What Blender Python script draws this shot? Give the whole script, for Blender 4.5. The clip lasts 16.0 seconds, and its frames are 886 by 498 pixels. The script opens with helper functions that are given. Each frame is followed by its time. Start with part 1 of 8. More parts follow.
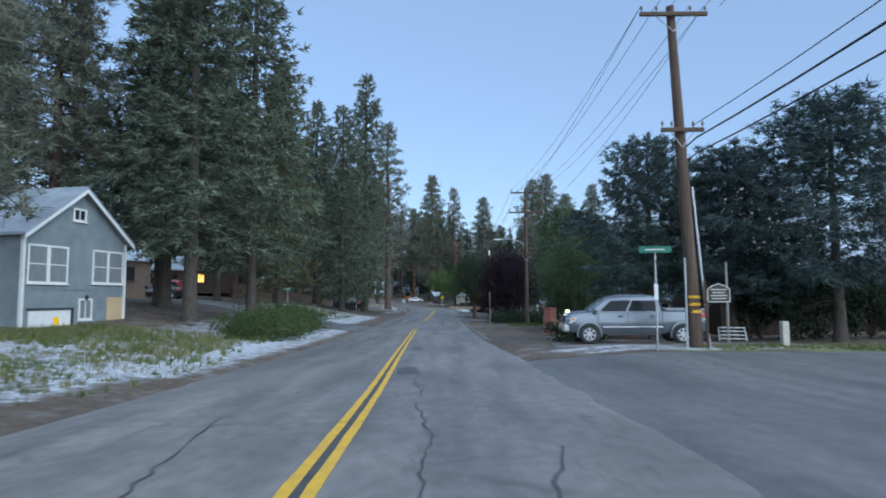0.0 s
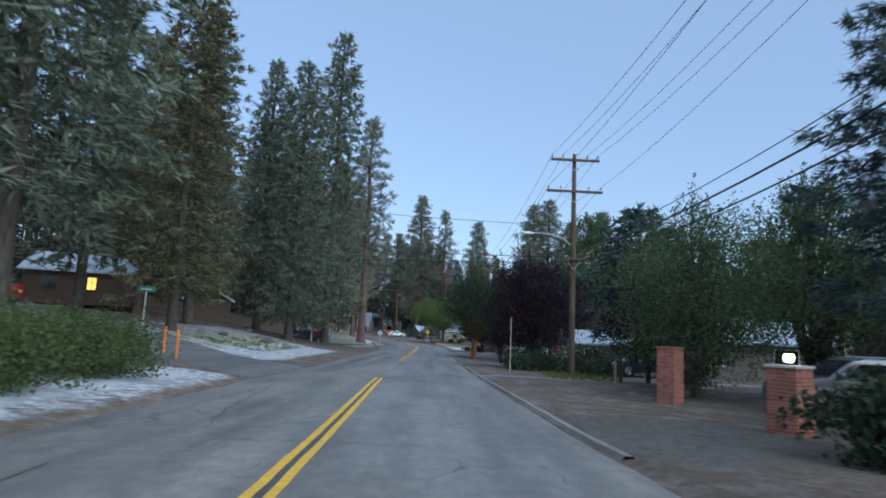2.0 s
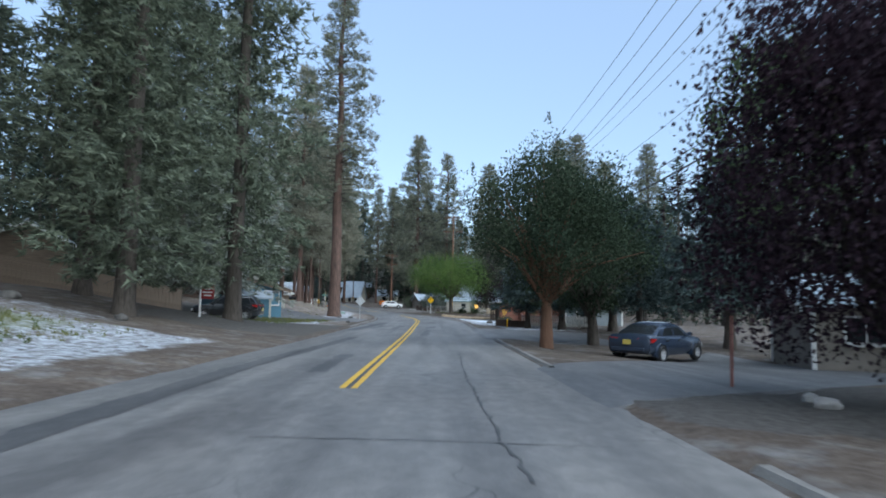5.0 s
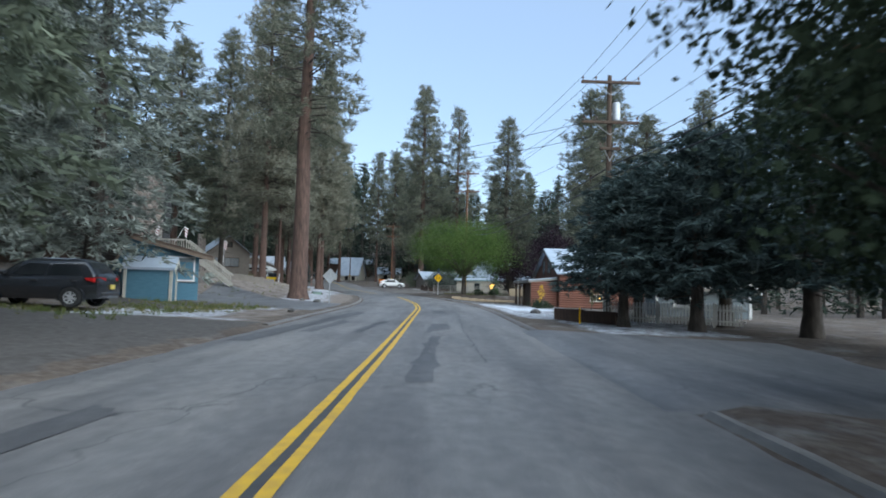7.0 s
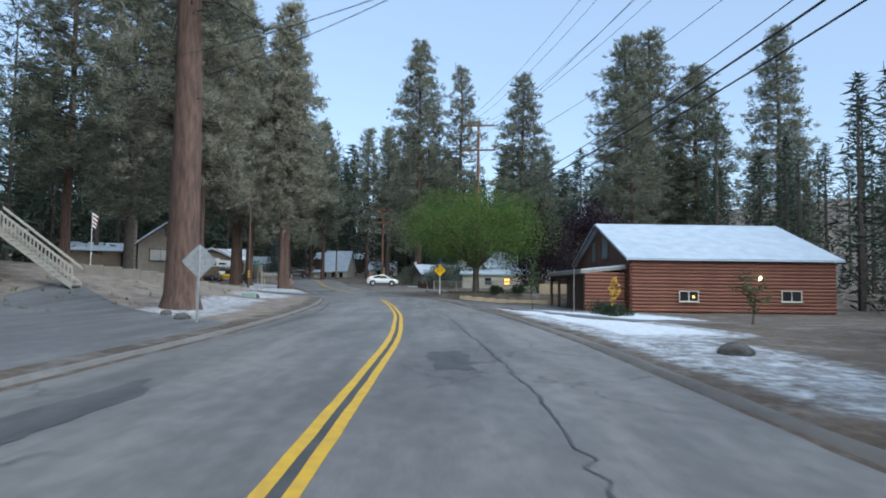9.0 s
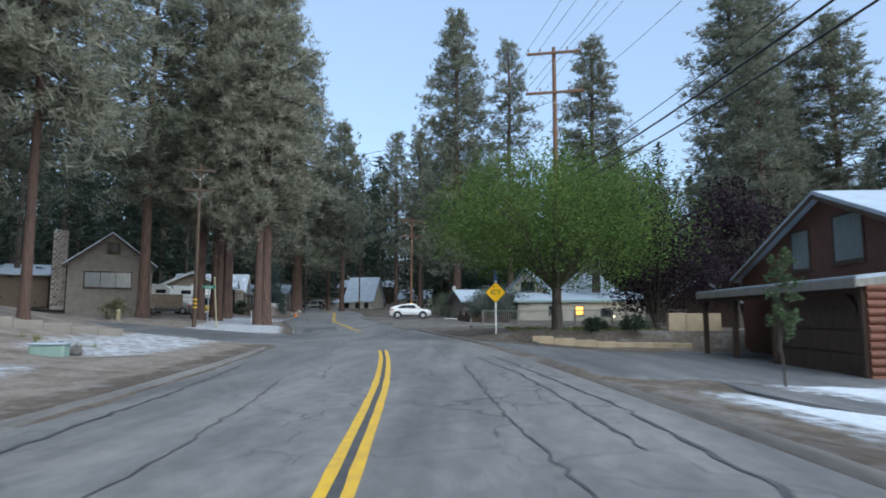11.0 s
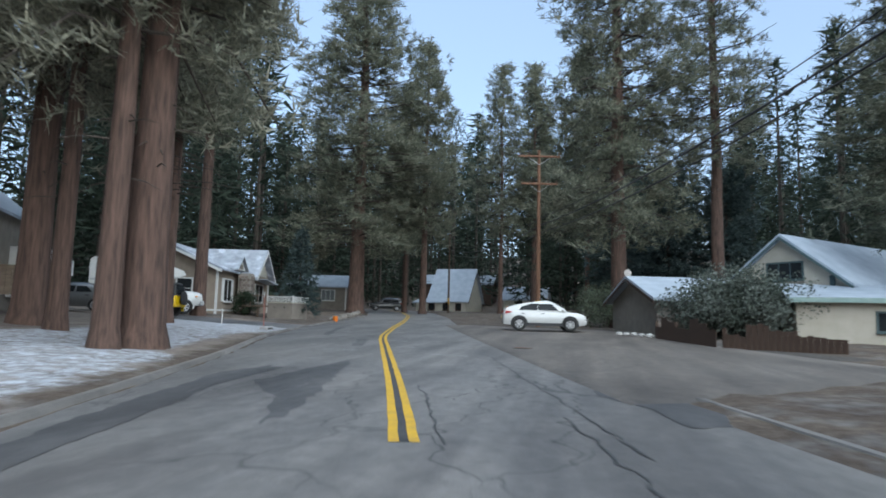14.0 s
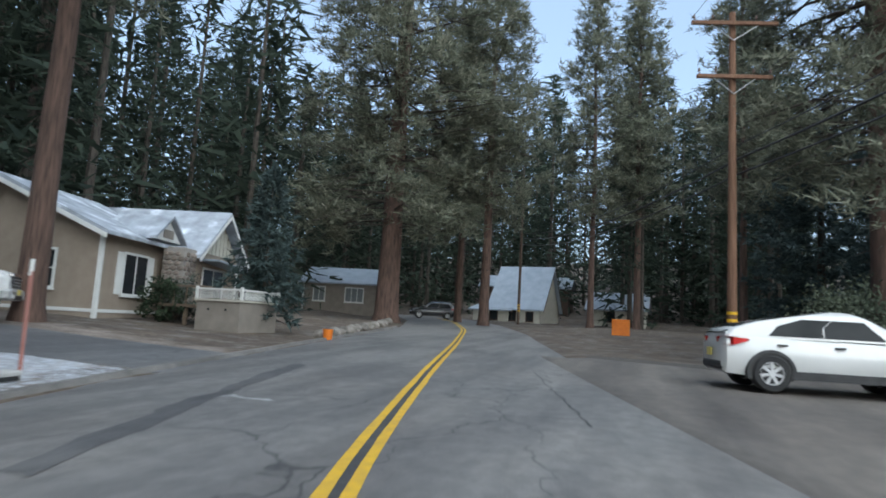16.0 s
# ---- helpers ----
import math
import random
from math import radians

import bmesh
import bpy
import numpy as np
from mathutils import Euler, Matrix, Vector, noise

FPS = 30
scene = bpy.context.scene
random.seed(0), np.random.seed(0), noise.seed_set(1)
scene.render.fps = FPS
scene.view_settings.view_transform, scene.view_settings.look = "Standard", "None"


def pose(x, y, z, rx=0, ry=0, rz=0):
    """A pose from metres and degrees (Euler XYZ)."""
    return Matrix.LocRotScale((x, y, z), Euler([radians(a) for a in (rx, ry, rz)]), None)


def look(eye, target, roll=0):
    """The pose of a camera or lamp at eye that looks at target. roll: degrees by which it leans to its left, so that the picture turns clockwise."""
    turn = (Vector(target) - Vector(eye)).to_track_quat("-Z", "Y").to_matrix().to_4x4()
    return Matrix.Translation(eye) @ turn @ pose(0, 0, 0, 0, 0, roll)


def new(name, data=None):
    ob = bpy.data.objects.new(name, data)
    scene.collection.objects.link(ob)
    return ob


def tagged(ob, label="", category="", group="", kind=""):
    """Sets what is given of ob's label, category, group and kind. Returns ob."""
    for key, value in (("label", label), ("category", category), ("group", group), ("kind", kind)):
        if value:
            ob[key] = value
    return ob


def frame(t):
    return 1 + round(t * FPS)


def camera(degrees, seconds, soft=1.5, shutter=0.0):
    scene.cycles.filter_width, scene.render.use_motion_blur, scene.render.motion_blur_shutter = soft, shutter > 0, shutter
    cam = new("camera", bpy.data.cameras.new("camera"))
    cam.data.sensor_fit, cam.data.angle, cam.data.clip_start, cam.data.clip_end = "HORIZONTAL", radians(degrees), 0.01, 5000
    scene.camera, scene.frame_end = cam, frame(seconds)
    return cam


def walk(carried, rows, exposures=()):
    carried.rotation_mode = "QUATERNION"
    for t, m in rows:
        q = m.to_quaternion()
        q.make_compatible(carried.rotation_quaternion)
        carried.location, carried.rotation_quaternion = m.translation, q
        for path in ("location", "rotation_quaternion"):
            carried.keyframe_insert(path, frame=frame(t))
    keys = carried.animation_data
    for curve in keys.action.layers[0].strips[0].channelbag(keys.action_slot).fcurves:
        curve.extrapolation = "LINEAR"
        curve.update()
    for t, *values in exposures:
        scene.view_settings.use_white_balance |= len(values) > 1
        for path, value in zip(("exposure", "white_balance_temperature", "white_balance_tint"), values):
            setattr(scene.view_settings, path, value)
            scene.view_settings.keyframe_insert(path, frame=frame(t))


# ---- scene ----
cam = camera(71.2, 16.0, soft=1.8, shutter=0.25)
PATH = [
    (0, (-0.090, -0.411, 1.317), (-0.097, 1.583, 1.474), -0.2),
    (0.5, (-0.235, 5.091, 1.087), (-0.223, 7.078, 1.318), 1.5),
    (1, (-0.391, 10.732, 0.975), (-0.368, 12.713, 1.249), 2.3),
    (1.5, (-0.461, 16.399, 0.843), (-0.438, 18.379, 1.129), 2.4),
    (2, (-0.532, 22.091, 0.642), (-0.500, 24.071, 0.921), 2.6),
    (2.5, (-0.652, 27.615, 0.482), (-0.569, 29.595, 0.749), 1.9),
    (3, (-0.803, 33.253, 0.421), (-0.678, 35.231, 0.693), 0.9),
    (3.5, (-1.004, 38.796, 0.372), (-0.864, 40.772, 0.645), 0.6),
    (4, (-1.164, 44.268, 0.336), (-1.043, 46.246, 0.602), 0.7),
    (4.5, (-1.178, 49.668, 0.269), (-1.098, 51.652, 0.506), 0.7),
    (5, (-1.091, 55.043, 0.182), (-1.050, 57.034, 0.372), 1.1),
    (5.2, (-1.047, 57.199, 0.156), (-1.016, 59.191, 0.329), 1.3),
    (7.5, (-1.120, 82.288, 0.107), (-1.101, 84.284, 0.229), 1.6),
    (8, (-1.130, 87.862, 0.066), (-1.097, 89.859, 0.177), 1.0),
    (8.2, (-1.140, 90.069, 0.053), (-1.095, 92.066, 0.159), 0.6),
    (10.3, (-1.248, 113.605, 0.276), (-1.299, 115.597, 0.451), 0.5),
    (10.5, (-1.432, 115.940, 0.263), (-1.492, 117.930, 0.452), 0.3),
    (11, (-1.921, 121.818, 0.205), (-2.024, 123.804, 0.418), 0.0),
    (11.5, (-2.592, 127.780, 0.197), (-2.758, 129.761, 0.417), 0.0),
    (12, (-3.446, 133.611, 0.257), (-3.670, 135.586, 0.478), 0.5),
    (12.5, (-4.348, 139.454, 0.336), (-4.617, 141.423, 0.564), 0.9),
    (13, (-5.462, 145.104, 0.422), (-5.766, 147.068, 0.649), 1.1),
    (13.5, (-6.601, 150.591, 0.379), (-6.941, 152.548, 0.606), 1.4),
    (14, (-7.853, 156.056, 0.347), (-8.253, 158.002, 0.573), 1.4),
    (14.5, (-9.073, 161.430, 0.469), (-9.585, 163.349, 0.698), 0.8),
    (15, (-10.429, 166.638, 0.574), (-10.995, 168.545, 0.786), 0.9),
    (15.5, (-11.929, 171.868, 0.688), (-12.509, 173.770, 0.904), 2.0),
    (16, (-13.472, 176.864, 0.835), (-14.043, 178.766, 1.076), 3.3),
]
walk(cam, [(t, look(eye, target, roll)) for t, eye, target, roll in PATH],
     [(0, 0.0, 6000, 10), (3, 0.1, 6250, 10), (5, 0.38, 6400, 10), (8, 0.36, 6600, 10), (12, 0.38, 6550, 10), (13.6, 0.46, 6650, 10), (16, 0.56, 6850, 10)])

# ---- world and light: clear sky just after sunset, no direct sun ----
world = bpy.data.worlds.new("world")
scene.world = world
world.use_nodes = True
wn = world.node_tree.nodes
sky = wn.new("ShaderNodeTexSky")
sky.sky_type = 'NISHITA'
sky.sun_disc = False
sky.sun_elevation = radians(22.0)
sky.sun_rotation = radians(145)
sky.air_density, sky.dust_density, sky.ozone_density = 1.0, 0.6, 2.0
wn["Background"].inputs[1].default_value = 0.165
even = wn.new("ShaderNodeMix")
even.data_type = 'RGBA'
even.inputs[0].default_value = 0.5
even.inputs[7].default_value = (2.85, 4.05, 5.9, 1)
world.node_tree.links.new(sky.outputs[0], even.inputs[6])
world.node_tree.links.new(even.outputs[2], wn["Background"].inputs[0])

sun = new("sun", bpy.data.lights.new("sun", 'SUN'))
sun.data.energy, sun.data.angle, sun.data.color = 4.6, radians(110), (0.84, 0.95, 1.0)
sun.matrix_world = look((0, 0, 50), (-26, 30, 22))

# ---- materials ----
def nodes_of(name):
    m = bpy.data.materials.new(name)
    m.use_nodes = True
    return m, m.node_tree.nodes, m.node_tree.links, m.node_tree.nodes["Principled BSDF"]


def mat(name, a, b=None, scale=4.0, rough=0.7, metal=0.0, bump=0.2, bscale=40.0, stretch=(1, 1, 1), island=0.0, obj=0.0, snow=0.0, spec=0.4, detail=6.0):
    """Two colours mixed by noise, fine bump, chance by island or object, and frost on upward faces' noise."""
    m, n, l, p = nodes_of(name)
    b = b or tuple(c * 0.75 for c in a)
    tc = n.new("ShaderNodeTexCoord")
    mp = n.new("ShaderNodeMapping")
    mp.inputs["Scale"].default_value = stretch
    l.new(tc.outputs["Object"], mp.inputs[0])
    nz = n.new("ShaderNodeTexNoise")
    nz.inputs["Scale"].default_value, nz.inputs["Detail"].default_value = scale, detail
    l.new(mp.outputs[0], nz.inputs["Vector"])
    cr = n.new("ShaderNodeValToRGB")
    cr.color_ramp.elements[0].position, cr.color_ramp.elements[1].position = 0.32, 0.68
    cr.color_ramp.elements[0].color, cr.color_ramp.elements[1].color = (*a, 1), (*b, 1)
    l.new(nz.outputs[0], cr.inputs[0])
    out = cr.outputs[0]
    if island or obj:
        hs = n.new("ShaderNodeHueSaturation")
        mr = n.new("ShaderNodeMapRange")
        k = island or obj
        mr.inputs["To Min"].default_value, mr.inputs["To Max"].default_value = 1 - k, 1 + k
        if island:
            l.new(n.new("ShaderNodeNewGeometry").outputs["Random Per Island"], mr.inputs[0])
        else:
            l.new(n.new("ShaderNodeObjectInfo").outputs["Random"], mr.inputs[0])
        l.new(mr.outputs[0], hs.inputs["Value"])
        l.new(out, hs.inputs["Color"])
        out = hs.outputs[0]
    if snow:
        ns = n.new("ShaderNodeTexNoise")
        ns.inputs["Scale"].default_value, ns.inputs["Detail"].default_value = 0.8, 8
        l.new(tc.outputs["Object"], ns.inputs["Vector"])
        r2 = n.new("ShaderNodeMapRange")
        r2.inputs["From Min"].default_value, r2.inputs["From Max"].default_value = 0.62 - 0.35 * snow, 0.78 - 0.35 * snow
        l.new(ns.outputs[0], r2.inputs[0])
        mx = n.new("ShaderNodeMix")
        mx.data_type = 'RGBA'
        mx.inputs[7].default_value = (0.72, 0.76, 0.82, 1)
        l.new(r2.outputs[0], mx.inputs[0])
        l.new(out, mx.inputs[6])
        out = mx.outputs[2]
    l.new(out, p.inputs["Base Color"])
    p.inputs["Roughness"].default_value, p.inputs["Metallic"].default_value = rough, metal
    p.inputs["Specular IOR Level"].default_value = spec
    if bump:
        nb = n.new("ShaderNodeTexNoise")
        nb.inputs["Scale"].default_value, nb.inputs["Detail"].default_value = bscale, 5
        l.new(mp.outputs[0], nb.inputs["Vector"])
        bp = n.new("ShaderNodeBump")
        bp.inputs["Strength"].default_value, bp.inputs["Distance"].default_value = bump, 0.02
        l.new(nb.outputs[0], bp.inputs["Height"])
        l.new(bp.outputs[0], p.inputs["Normal"])
    return m


def glow(name, colour, strength):
    m, n, l, p = nodes_of(name)
    p.inputs["Base Color"].default_value = (*colour, 1)
    p.inputs["Emission Color"].default_value = (*colour, 1)
    p.inputs["Emission Strength"].default_value = strength
    return m


def leafy(name, a, b, island=0.45, trans=0.25):
    """Needles or leaves: diffuse with some light coming through."""
    m = mat(name, a, b, scale=0.6, rough=0.85, bump=0, island=island, spec=0.15, detail=3)
    n, l = m.node_tree.nodes, m.node_tree.links
    p = n["Principled BSDF"]
    src = p.inputs["Base Color"].links[0].from_socket
    tr = n.new("ShaderNodeBsdfTranslucent")
    l.new(src, tr.inputs[0])
    ms = n.new("ShaderNodeMixShader")
    ms.inputs[0].default_value = trans
    l.new(p.outputs[0], ms.inputs[1])
    l.new(tr.outputs[0], ms.inputs[2])
    l.new(ms.outputs[0], n["Material Output"].inputs[0])
    return m


M_SPRUCE = leafy("spruce_needles", (0.1, 0.12, 0.088), (0.155, 0.178, 0.125))
# Frost-pale needles, lightened further so the light on these crowns sits in the colour
M_PALE = leafy("brightened_frosty_spruce", (0.2, 0.225, 0.2), (0.34, 0.365, 0.32), trans=0.35)
M_BROWN = leafy("browning_needles", (0.085, 0.098, 0.055), (0.165, 0.14, 0.075))
M_BLUE = leafy("blue_spruce_needles", (0.05, 0.075, 0.072), (0.09, 0.122, 0.118))
M_PINE = leafy("pine_needles", (0.12, 0.132, 0.098), (0.225, 0.226, 0.17), trans=0.32)
M_FAR = leafy("far_needles", (0.034, 0.048, 0.037), (0.06, 0.078, 0.056), island=0.3)
# Paler copy of pine_needles, with the warm light on its tufts coloured in
M_WARM = leafy("lit_pale_pine_needles", (0.185, 0.19, 0.145), (0.32, 0.305, 0.235), trans=0.35)
M_GREEN = leafy("maple_leaves", (0.064, 0.116, 0.03), (0.132, 0.19, 0.056), island=0.4, trans=0.4)
M_SHRUB = leafy("shrub_leaves", (0.055, 0.084, 0.032), (0.1, 0.132, 0.052), island=0.35, trans=0.35)
M_WILLOW = leafy("willow_leaves", (0.06, 0.095, 0.05), (0.115, 0.155, 0.078), island=0.35, trans=0.35)
M_DARK = leafy("dark_leaves", (0.026, 0.042, 0.026), (0.048, 0.066, 0.038), island=0.35)
M_PLUM = leafy("plum_leaves", (0.016, 0.011, 0.016), (0.038, 0.021, 0.03), island=0.4)
M_YELLOW = leafy("yellow_leaves", (0.3, 0.19, 0.03), (0.48, 0.31, 0.05), island=0.3, trans=0.35)
M_FROST = leafy("pale_shrub_leaves", (0.055, 0.072, 0.055), (0.17, 0.19, 0.17), island=0.5)
M_GRASS = leafy("grass_blades", (0.07, 0.11, 0.03), (0.2, 0.18, 0.08), island=0.4)
M_BARK = mat("grey_bark", (0.045, 0.037, 0.031), (0.105, 0.087, 0.073), scale=3, stretch=(4, 4, 0.7), rough=0.95, bump=0.9, bscale=9)
M_RED = mat("red_pine_bark", (0.06, 0.039, 0.032), (0.15, 0.09, 0.07), scale=2.6, stretch=(4, 4, 0.5), rough=0.95, bump=1.0, bscale=7)
M_POLE = mat("weathered_pole", (0.06, 0.04, 0.03), (0.12, 0.08, 0.058), scale=3, stretch=(6, 6, 0.3), rough=0.85, bump=0.5, bscale=14)
M_POLENEW = mat("tan_pole", (0.12, 0.06, 0.037), (0.19, 0.1, 0.062), scale=3, stretch=(6, 6, 0.3), rough=0.85, bump=0.5, bscale=14)
M_WIRE = mat("black_cable", (0.025, 0.025, 0.028), (0.04, 0.04, 0.045), bump=0, rough=0.6)
M_GREY = mat("galvanised_metal", (0.35, 0.36, 0.37), (0.5, 0.51, 0.52), rough=0.45, metal=0.6, scale=12, bump=0.1)
M_PORC = mat("brown_porcelain", (0.12, 0.07, 0.05), rough=0.3, bump=0)


# ---- mesh tools ----
class Mesh:
    """Gathers boxes, tubes and sheets into one mesh."""

    def __init__(self):
        self.v, self.f = [], []

    def add(self, vs, fs):
        k = len(self.v)
        self.v += [tuple(p) for p in vs]
        self.f += [tuple(i + k for i in q) for q in fs]
        return self

    def box(self, x0, y0, z0, x1, y1, z1, b=0.0, m=None):
        if b <= 0:
            vs = [(x, y, z) for z in (z0, z1) for y in (y0, y1) for x in (x0, x1)]
            fs = [(0, 2, 3, 1), (4, 5, 7, 6), (0, 1, 5, 4), (2, 6, 7, 3), (0, 4, 6, 2), (1, 3, 7, 5)]
        else:
            b = min(b, (x1 - x0) / 3, (y1 - y0) / 3, (z1 - z0) / 3)
            ring = [(x0 + b, y0), (x1 - b, y0), (x1, y0 + b), (x1, y1 - b), (x1 - b, y1), (x0 + b, y1), (x0, y1 - b), (x0, y0 + b)]
            cx, cy = (x0 + x1) / 2, (y0 + y1) / 2
            def inset(p):
                return (min(max(p[0], x0 + b), x1 - b), min(max(p[1], y0 + b), y1 - b))
            vs = [(*inset(p), z0) for p in ring] + [(*p, z0 + b) for p in ring] + [(*p, z1 - b) for p in ring] + [(*inset(p), z1) for p in ring]
            fs = [tuple(range(7, -1, -1)), tuple(range(24, 32))]
            for r in range(3):
                fs += [(r * 8 + i, r * 8 + (i + 1) % 8, r * 8 + 8 + (i + 1) % 8, r * 8 + 8 + i) for i in range(8)]
        if m is not None:
            vs = [m @ Vector(p) for p in vs]
        return self.add(vs, fs)

    def tube(self, pts, radii, sides=8, cap=True):
        rings = []
        n = len(pts)
        for i, p in enumerate(pts):
            p = Vector(p)
            d = Vector(pts[min(i + 1, n - 1)]) - Vector(pts[max(i - 1, 0)])
            q = Vector((0, 0, 1)).rotation_difference(d)
            r = radii[i] if hasattr(radii, "__len__") else radii
            rings.append([p + q @ Vector((r * math.cos(2 * math.pi * k / sides), r * math.sin(2 * math.pi * k / sides), 0)) for k in range(sides)])
        vs = [p for r in rings for p in r]
        fs = [(i * sides + k, i * sides + (k + 1) % sides, (i + 1) * sides + (k + 1) % sides, (i + 1) * sides + k) for i in range(n - 1) for k in range(sides)]
        if cap:
            fs += [tuple(range(sides - 1, -1, -1)), tuple((n - 1) * sides + k for k in range(sides))]
        return self.add(vs, fs)

    def prism(self, outline, depth, m=None):
        """An outline in x, z pushed along y."""
        n = len(outline)
        vs = [(x, 0, z) for x, z in outline] + [(x, depth, z) for x, z in outline]
        fs = [tuple(range(n)), tuple(range(2 * n - 1, n - 1, -1))] + [(i, n + i, n + (i + 1) % n, (i + 1) % n) for i in range(n)]
        if m is not None:
            vs = [m @ Vector(p) for p in vs]
        return self.add(vs, fs)

    def loft(self, rings, closed=True, caps=True):
        n = len(rings[0])
        vs = [p for r in rings for p in r]
        k = n if closed else n - 1
        fs = [(i * n + j, i * n + (j + 1) % n, (i + 1) * n + (j + 1) % n, (i + 1) * n + j) for i in range(len(rings) - 1) for j in range(k)]
        if caps:
            fs += [tuple(range(n - 1, -1, -1)), tuple((len(rings) - 1) * n + j for j in range(n))]
        return self.add(vs, fs)

    def data(self, name, material=None, smooth=False, recalc=True):
        me = bpy.data.meshes.new(name)
        me.from_pydata(self.v, [], self.f)
        if recalc:
            bm = bmesh.new()
            bm.from_mesh(me)
            bmesh.ops.recalc_face_normals(bm, faces=bm.faces)
            bm.to_mesh(me)
            bm.free()
        if material:
            me.materials.append(material)
        if smooth:
            me.polygons.foreach_set("use_smooth", [True] * len(me.polygons))
            me.set_sharp_from_angle(angle=radians(40))
        return me


def part(name, mesh, material, parent=None, label="", smooth=False):
    data = mesh.data(name, material, smooth) if isinstance(mesh, Mesh) else mesh
    ob = new(name, data)
    if parent is not None:
        ob.parent = parent
    return tagged(ob, label)


def thing(name, place, label, category, group="", kind="", turn=0.0):
    ob = new(name)
    ob.empty_display_size = 0.3
    ob.matrix_world = pose(*place, 0, 0, turn)
    return tagged(ob, label, category, group, kind)


def tri_mesh(name, tris, material):
    """A mesh from an array of triangles or quads (n, k, 3)."""
    n, k = tris.shape[:2]
    me = bpy.data.meshes.new(name)
    me.vertices.add(n * k)
    me.vertices.foreach_set("co", tris.astype(np.float32).ravel())
    me.loops.add(n * k)
    me.loops.foreach_set("vertex_index", np.arange(n * k, dtype=np.int32))
    me.polygons.add(n)
    me.polygons.foreach_set("loop_start", np.arange(0, n * k, k, dtype=np.int32))
    me.update()
    me.materials.append(material)
    return me


# ---- lie of the land ----
RY = [-80, -20, 0, 11, 22, 33, 44, 55, 82, 113, 133, 145, 156, 166, 177, 190, 205, 220, 240, 300]
RZ = [2.0, 0.55, -0.07, -0.4, -0.73, -0.96, -1.04, -1.18, -1.24, -1.12, -1.09, -1.0, -0.97, -0.8, -0.54, -0.25, 0.15, 0.7, 1.4, 3.0]
CY = [-80, 0, 10, 22, 33, 46, 65, 90, 113, 123, 133, 140, 150, 158, 166, 181, 190, 201, 215, 230, 300]
CX = [-0.8, -1.14, -1.35, -1.8, -2.1, -2.36, -2.42, -2.14, -2.06, -2.6, -3.6, -4.55, -6.3, -8.2, -10.62, -15.48, -17.62, -20.0, -23.2, -28, -60]
FINE = np.arange(-90, 320, 0.5)


def smooth_curve(ys, vs, width):
    raw = np.interp(FINE, ys, vs)
    k = np.hanning(width)
    pad = np.concatenate([np.full(width, raw[0]), raw, np.full(width, raw[-1])])
    return np.convolve(pad, k / k.sum(), "same")[width:-width]


SZ, SX = smooth_curve(RY, RZ, 21), smooth_curve(CY, CX, 21)


def road_z(y):
    return np.interp(y, FINE, SZ)


def road_x(y):
    return np.interp(y, FINE, SX)




def left_edge(y):
    return np.interp(y, [172, 186, 200, 215], [4.0, 4.7, 4.7, 4.0])


def right_edge(y):
    return np.interp(y, [120, 140, 160, 171, 186, 191, 198], [4.1, 4.3, 4.35, 4.75, 4.75, 4.2, 4.1])



def side(x, y):
    """Distance from the yellow line, to the right positive."""
    s = (road_x(y + 1) - road_x(y - 1)) / 2
    return (x - road_x(y)) / np.hypot(1, s)


def land(x, y):
    d = side(x, y)
    e = -d - left_edge(y)
    bank = np.interp(e, [0, .3, 4, 8, 12, 25, 60, 120, 300, 900], [0, .06, .3, .65, .9, 1.6, 4, 12, 45, 90]) * np.interp(y, [0, 60, 175, 200], [1, 1, .8, .7])
    low = np.interp(e, [0, .3, 4, 8, 12, 16, 25, 60, 120, 300, 900], [0, .06, .08, .14, .4, .95, 1.9, 4, 12, 45, 90])
    mid = np.interp(e, [0, .3, 4, 6, 8, 10, 12, 16, 25, 60, 120, 300, 900], [0, .06, .25, .55, .95, 1.4, 1.75, 2.1, 2.6, 4.2, 12, 45, 90])
    q = np.interp(y, [122, 136, 147, 154], [0, 1, 1, 0])
    low = low * (1 - q) + mid * q
    rise = np.interp(e, [0, .3, 4, 8, 12, 16, 25, 60, 120, 300, 900], [0, .06, .35, 1.0, 1.75, 2.2, 2.9, 4.6, 12, 45, 90])
    k = np.interp(y, [27, 37, 88, 98], [0, 1, 1, 0])
    bank = bank * (1 - k) + rise * k
    t = np.interp(y, [75, 100, 145, 165], [0, 1, 1, 0]) * (1 - k)
    lz = bank * (1 - t) + low * t
    a = np.interp(y, [0, 12, 17, 24, 30, 40, 50, 62, 72, 80, 88, 96, 120, 128, 150, 153, 153.6, 160, 168, 180], [0, .1, .3, .25, .05, -.15, 0, 0, -.3, -.55, -.25, 0, 0, -.3, -.5, -.5, .42, .3, .1, 0])
    e = d - right_edge(y)
    rz = np.interp(e, [0, .3, 4, 25, 60, 120, 300, 900], [0, .06, 0, -.05, .5, 5, 25, 70])
    rz = rz + np.where(a > 0, a * np.interp(e, [.3, 4], [0, 1]), a * np.interp(e, [.3, 7], [0, 1]))
    base = road_z(np.clip(y, -80, 300)) + np.interp(y, [250, 300, 400, 1400], [0, 4, 22, 90])
    return base + np.where(d < -left_edge(y), lz, np.where(d > right_edge(y), rz, 0.0))


def on(x, y, dz=0.0):
    return (x, y, float(land(x, y)) + dz)

# ---- ground, road ----
def blob(d, y, d0, d1, y0, y1, soft=1.5):
    def ramp(v, a, b):
        return np.clip((v - a) / soft + 0.5, 0, 1) * np.clip((b - v) / soft + 0.5, 0, 1)
    return ramp(d, d0, d1) * ramp(y, y0, y1)


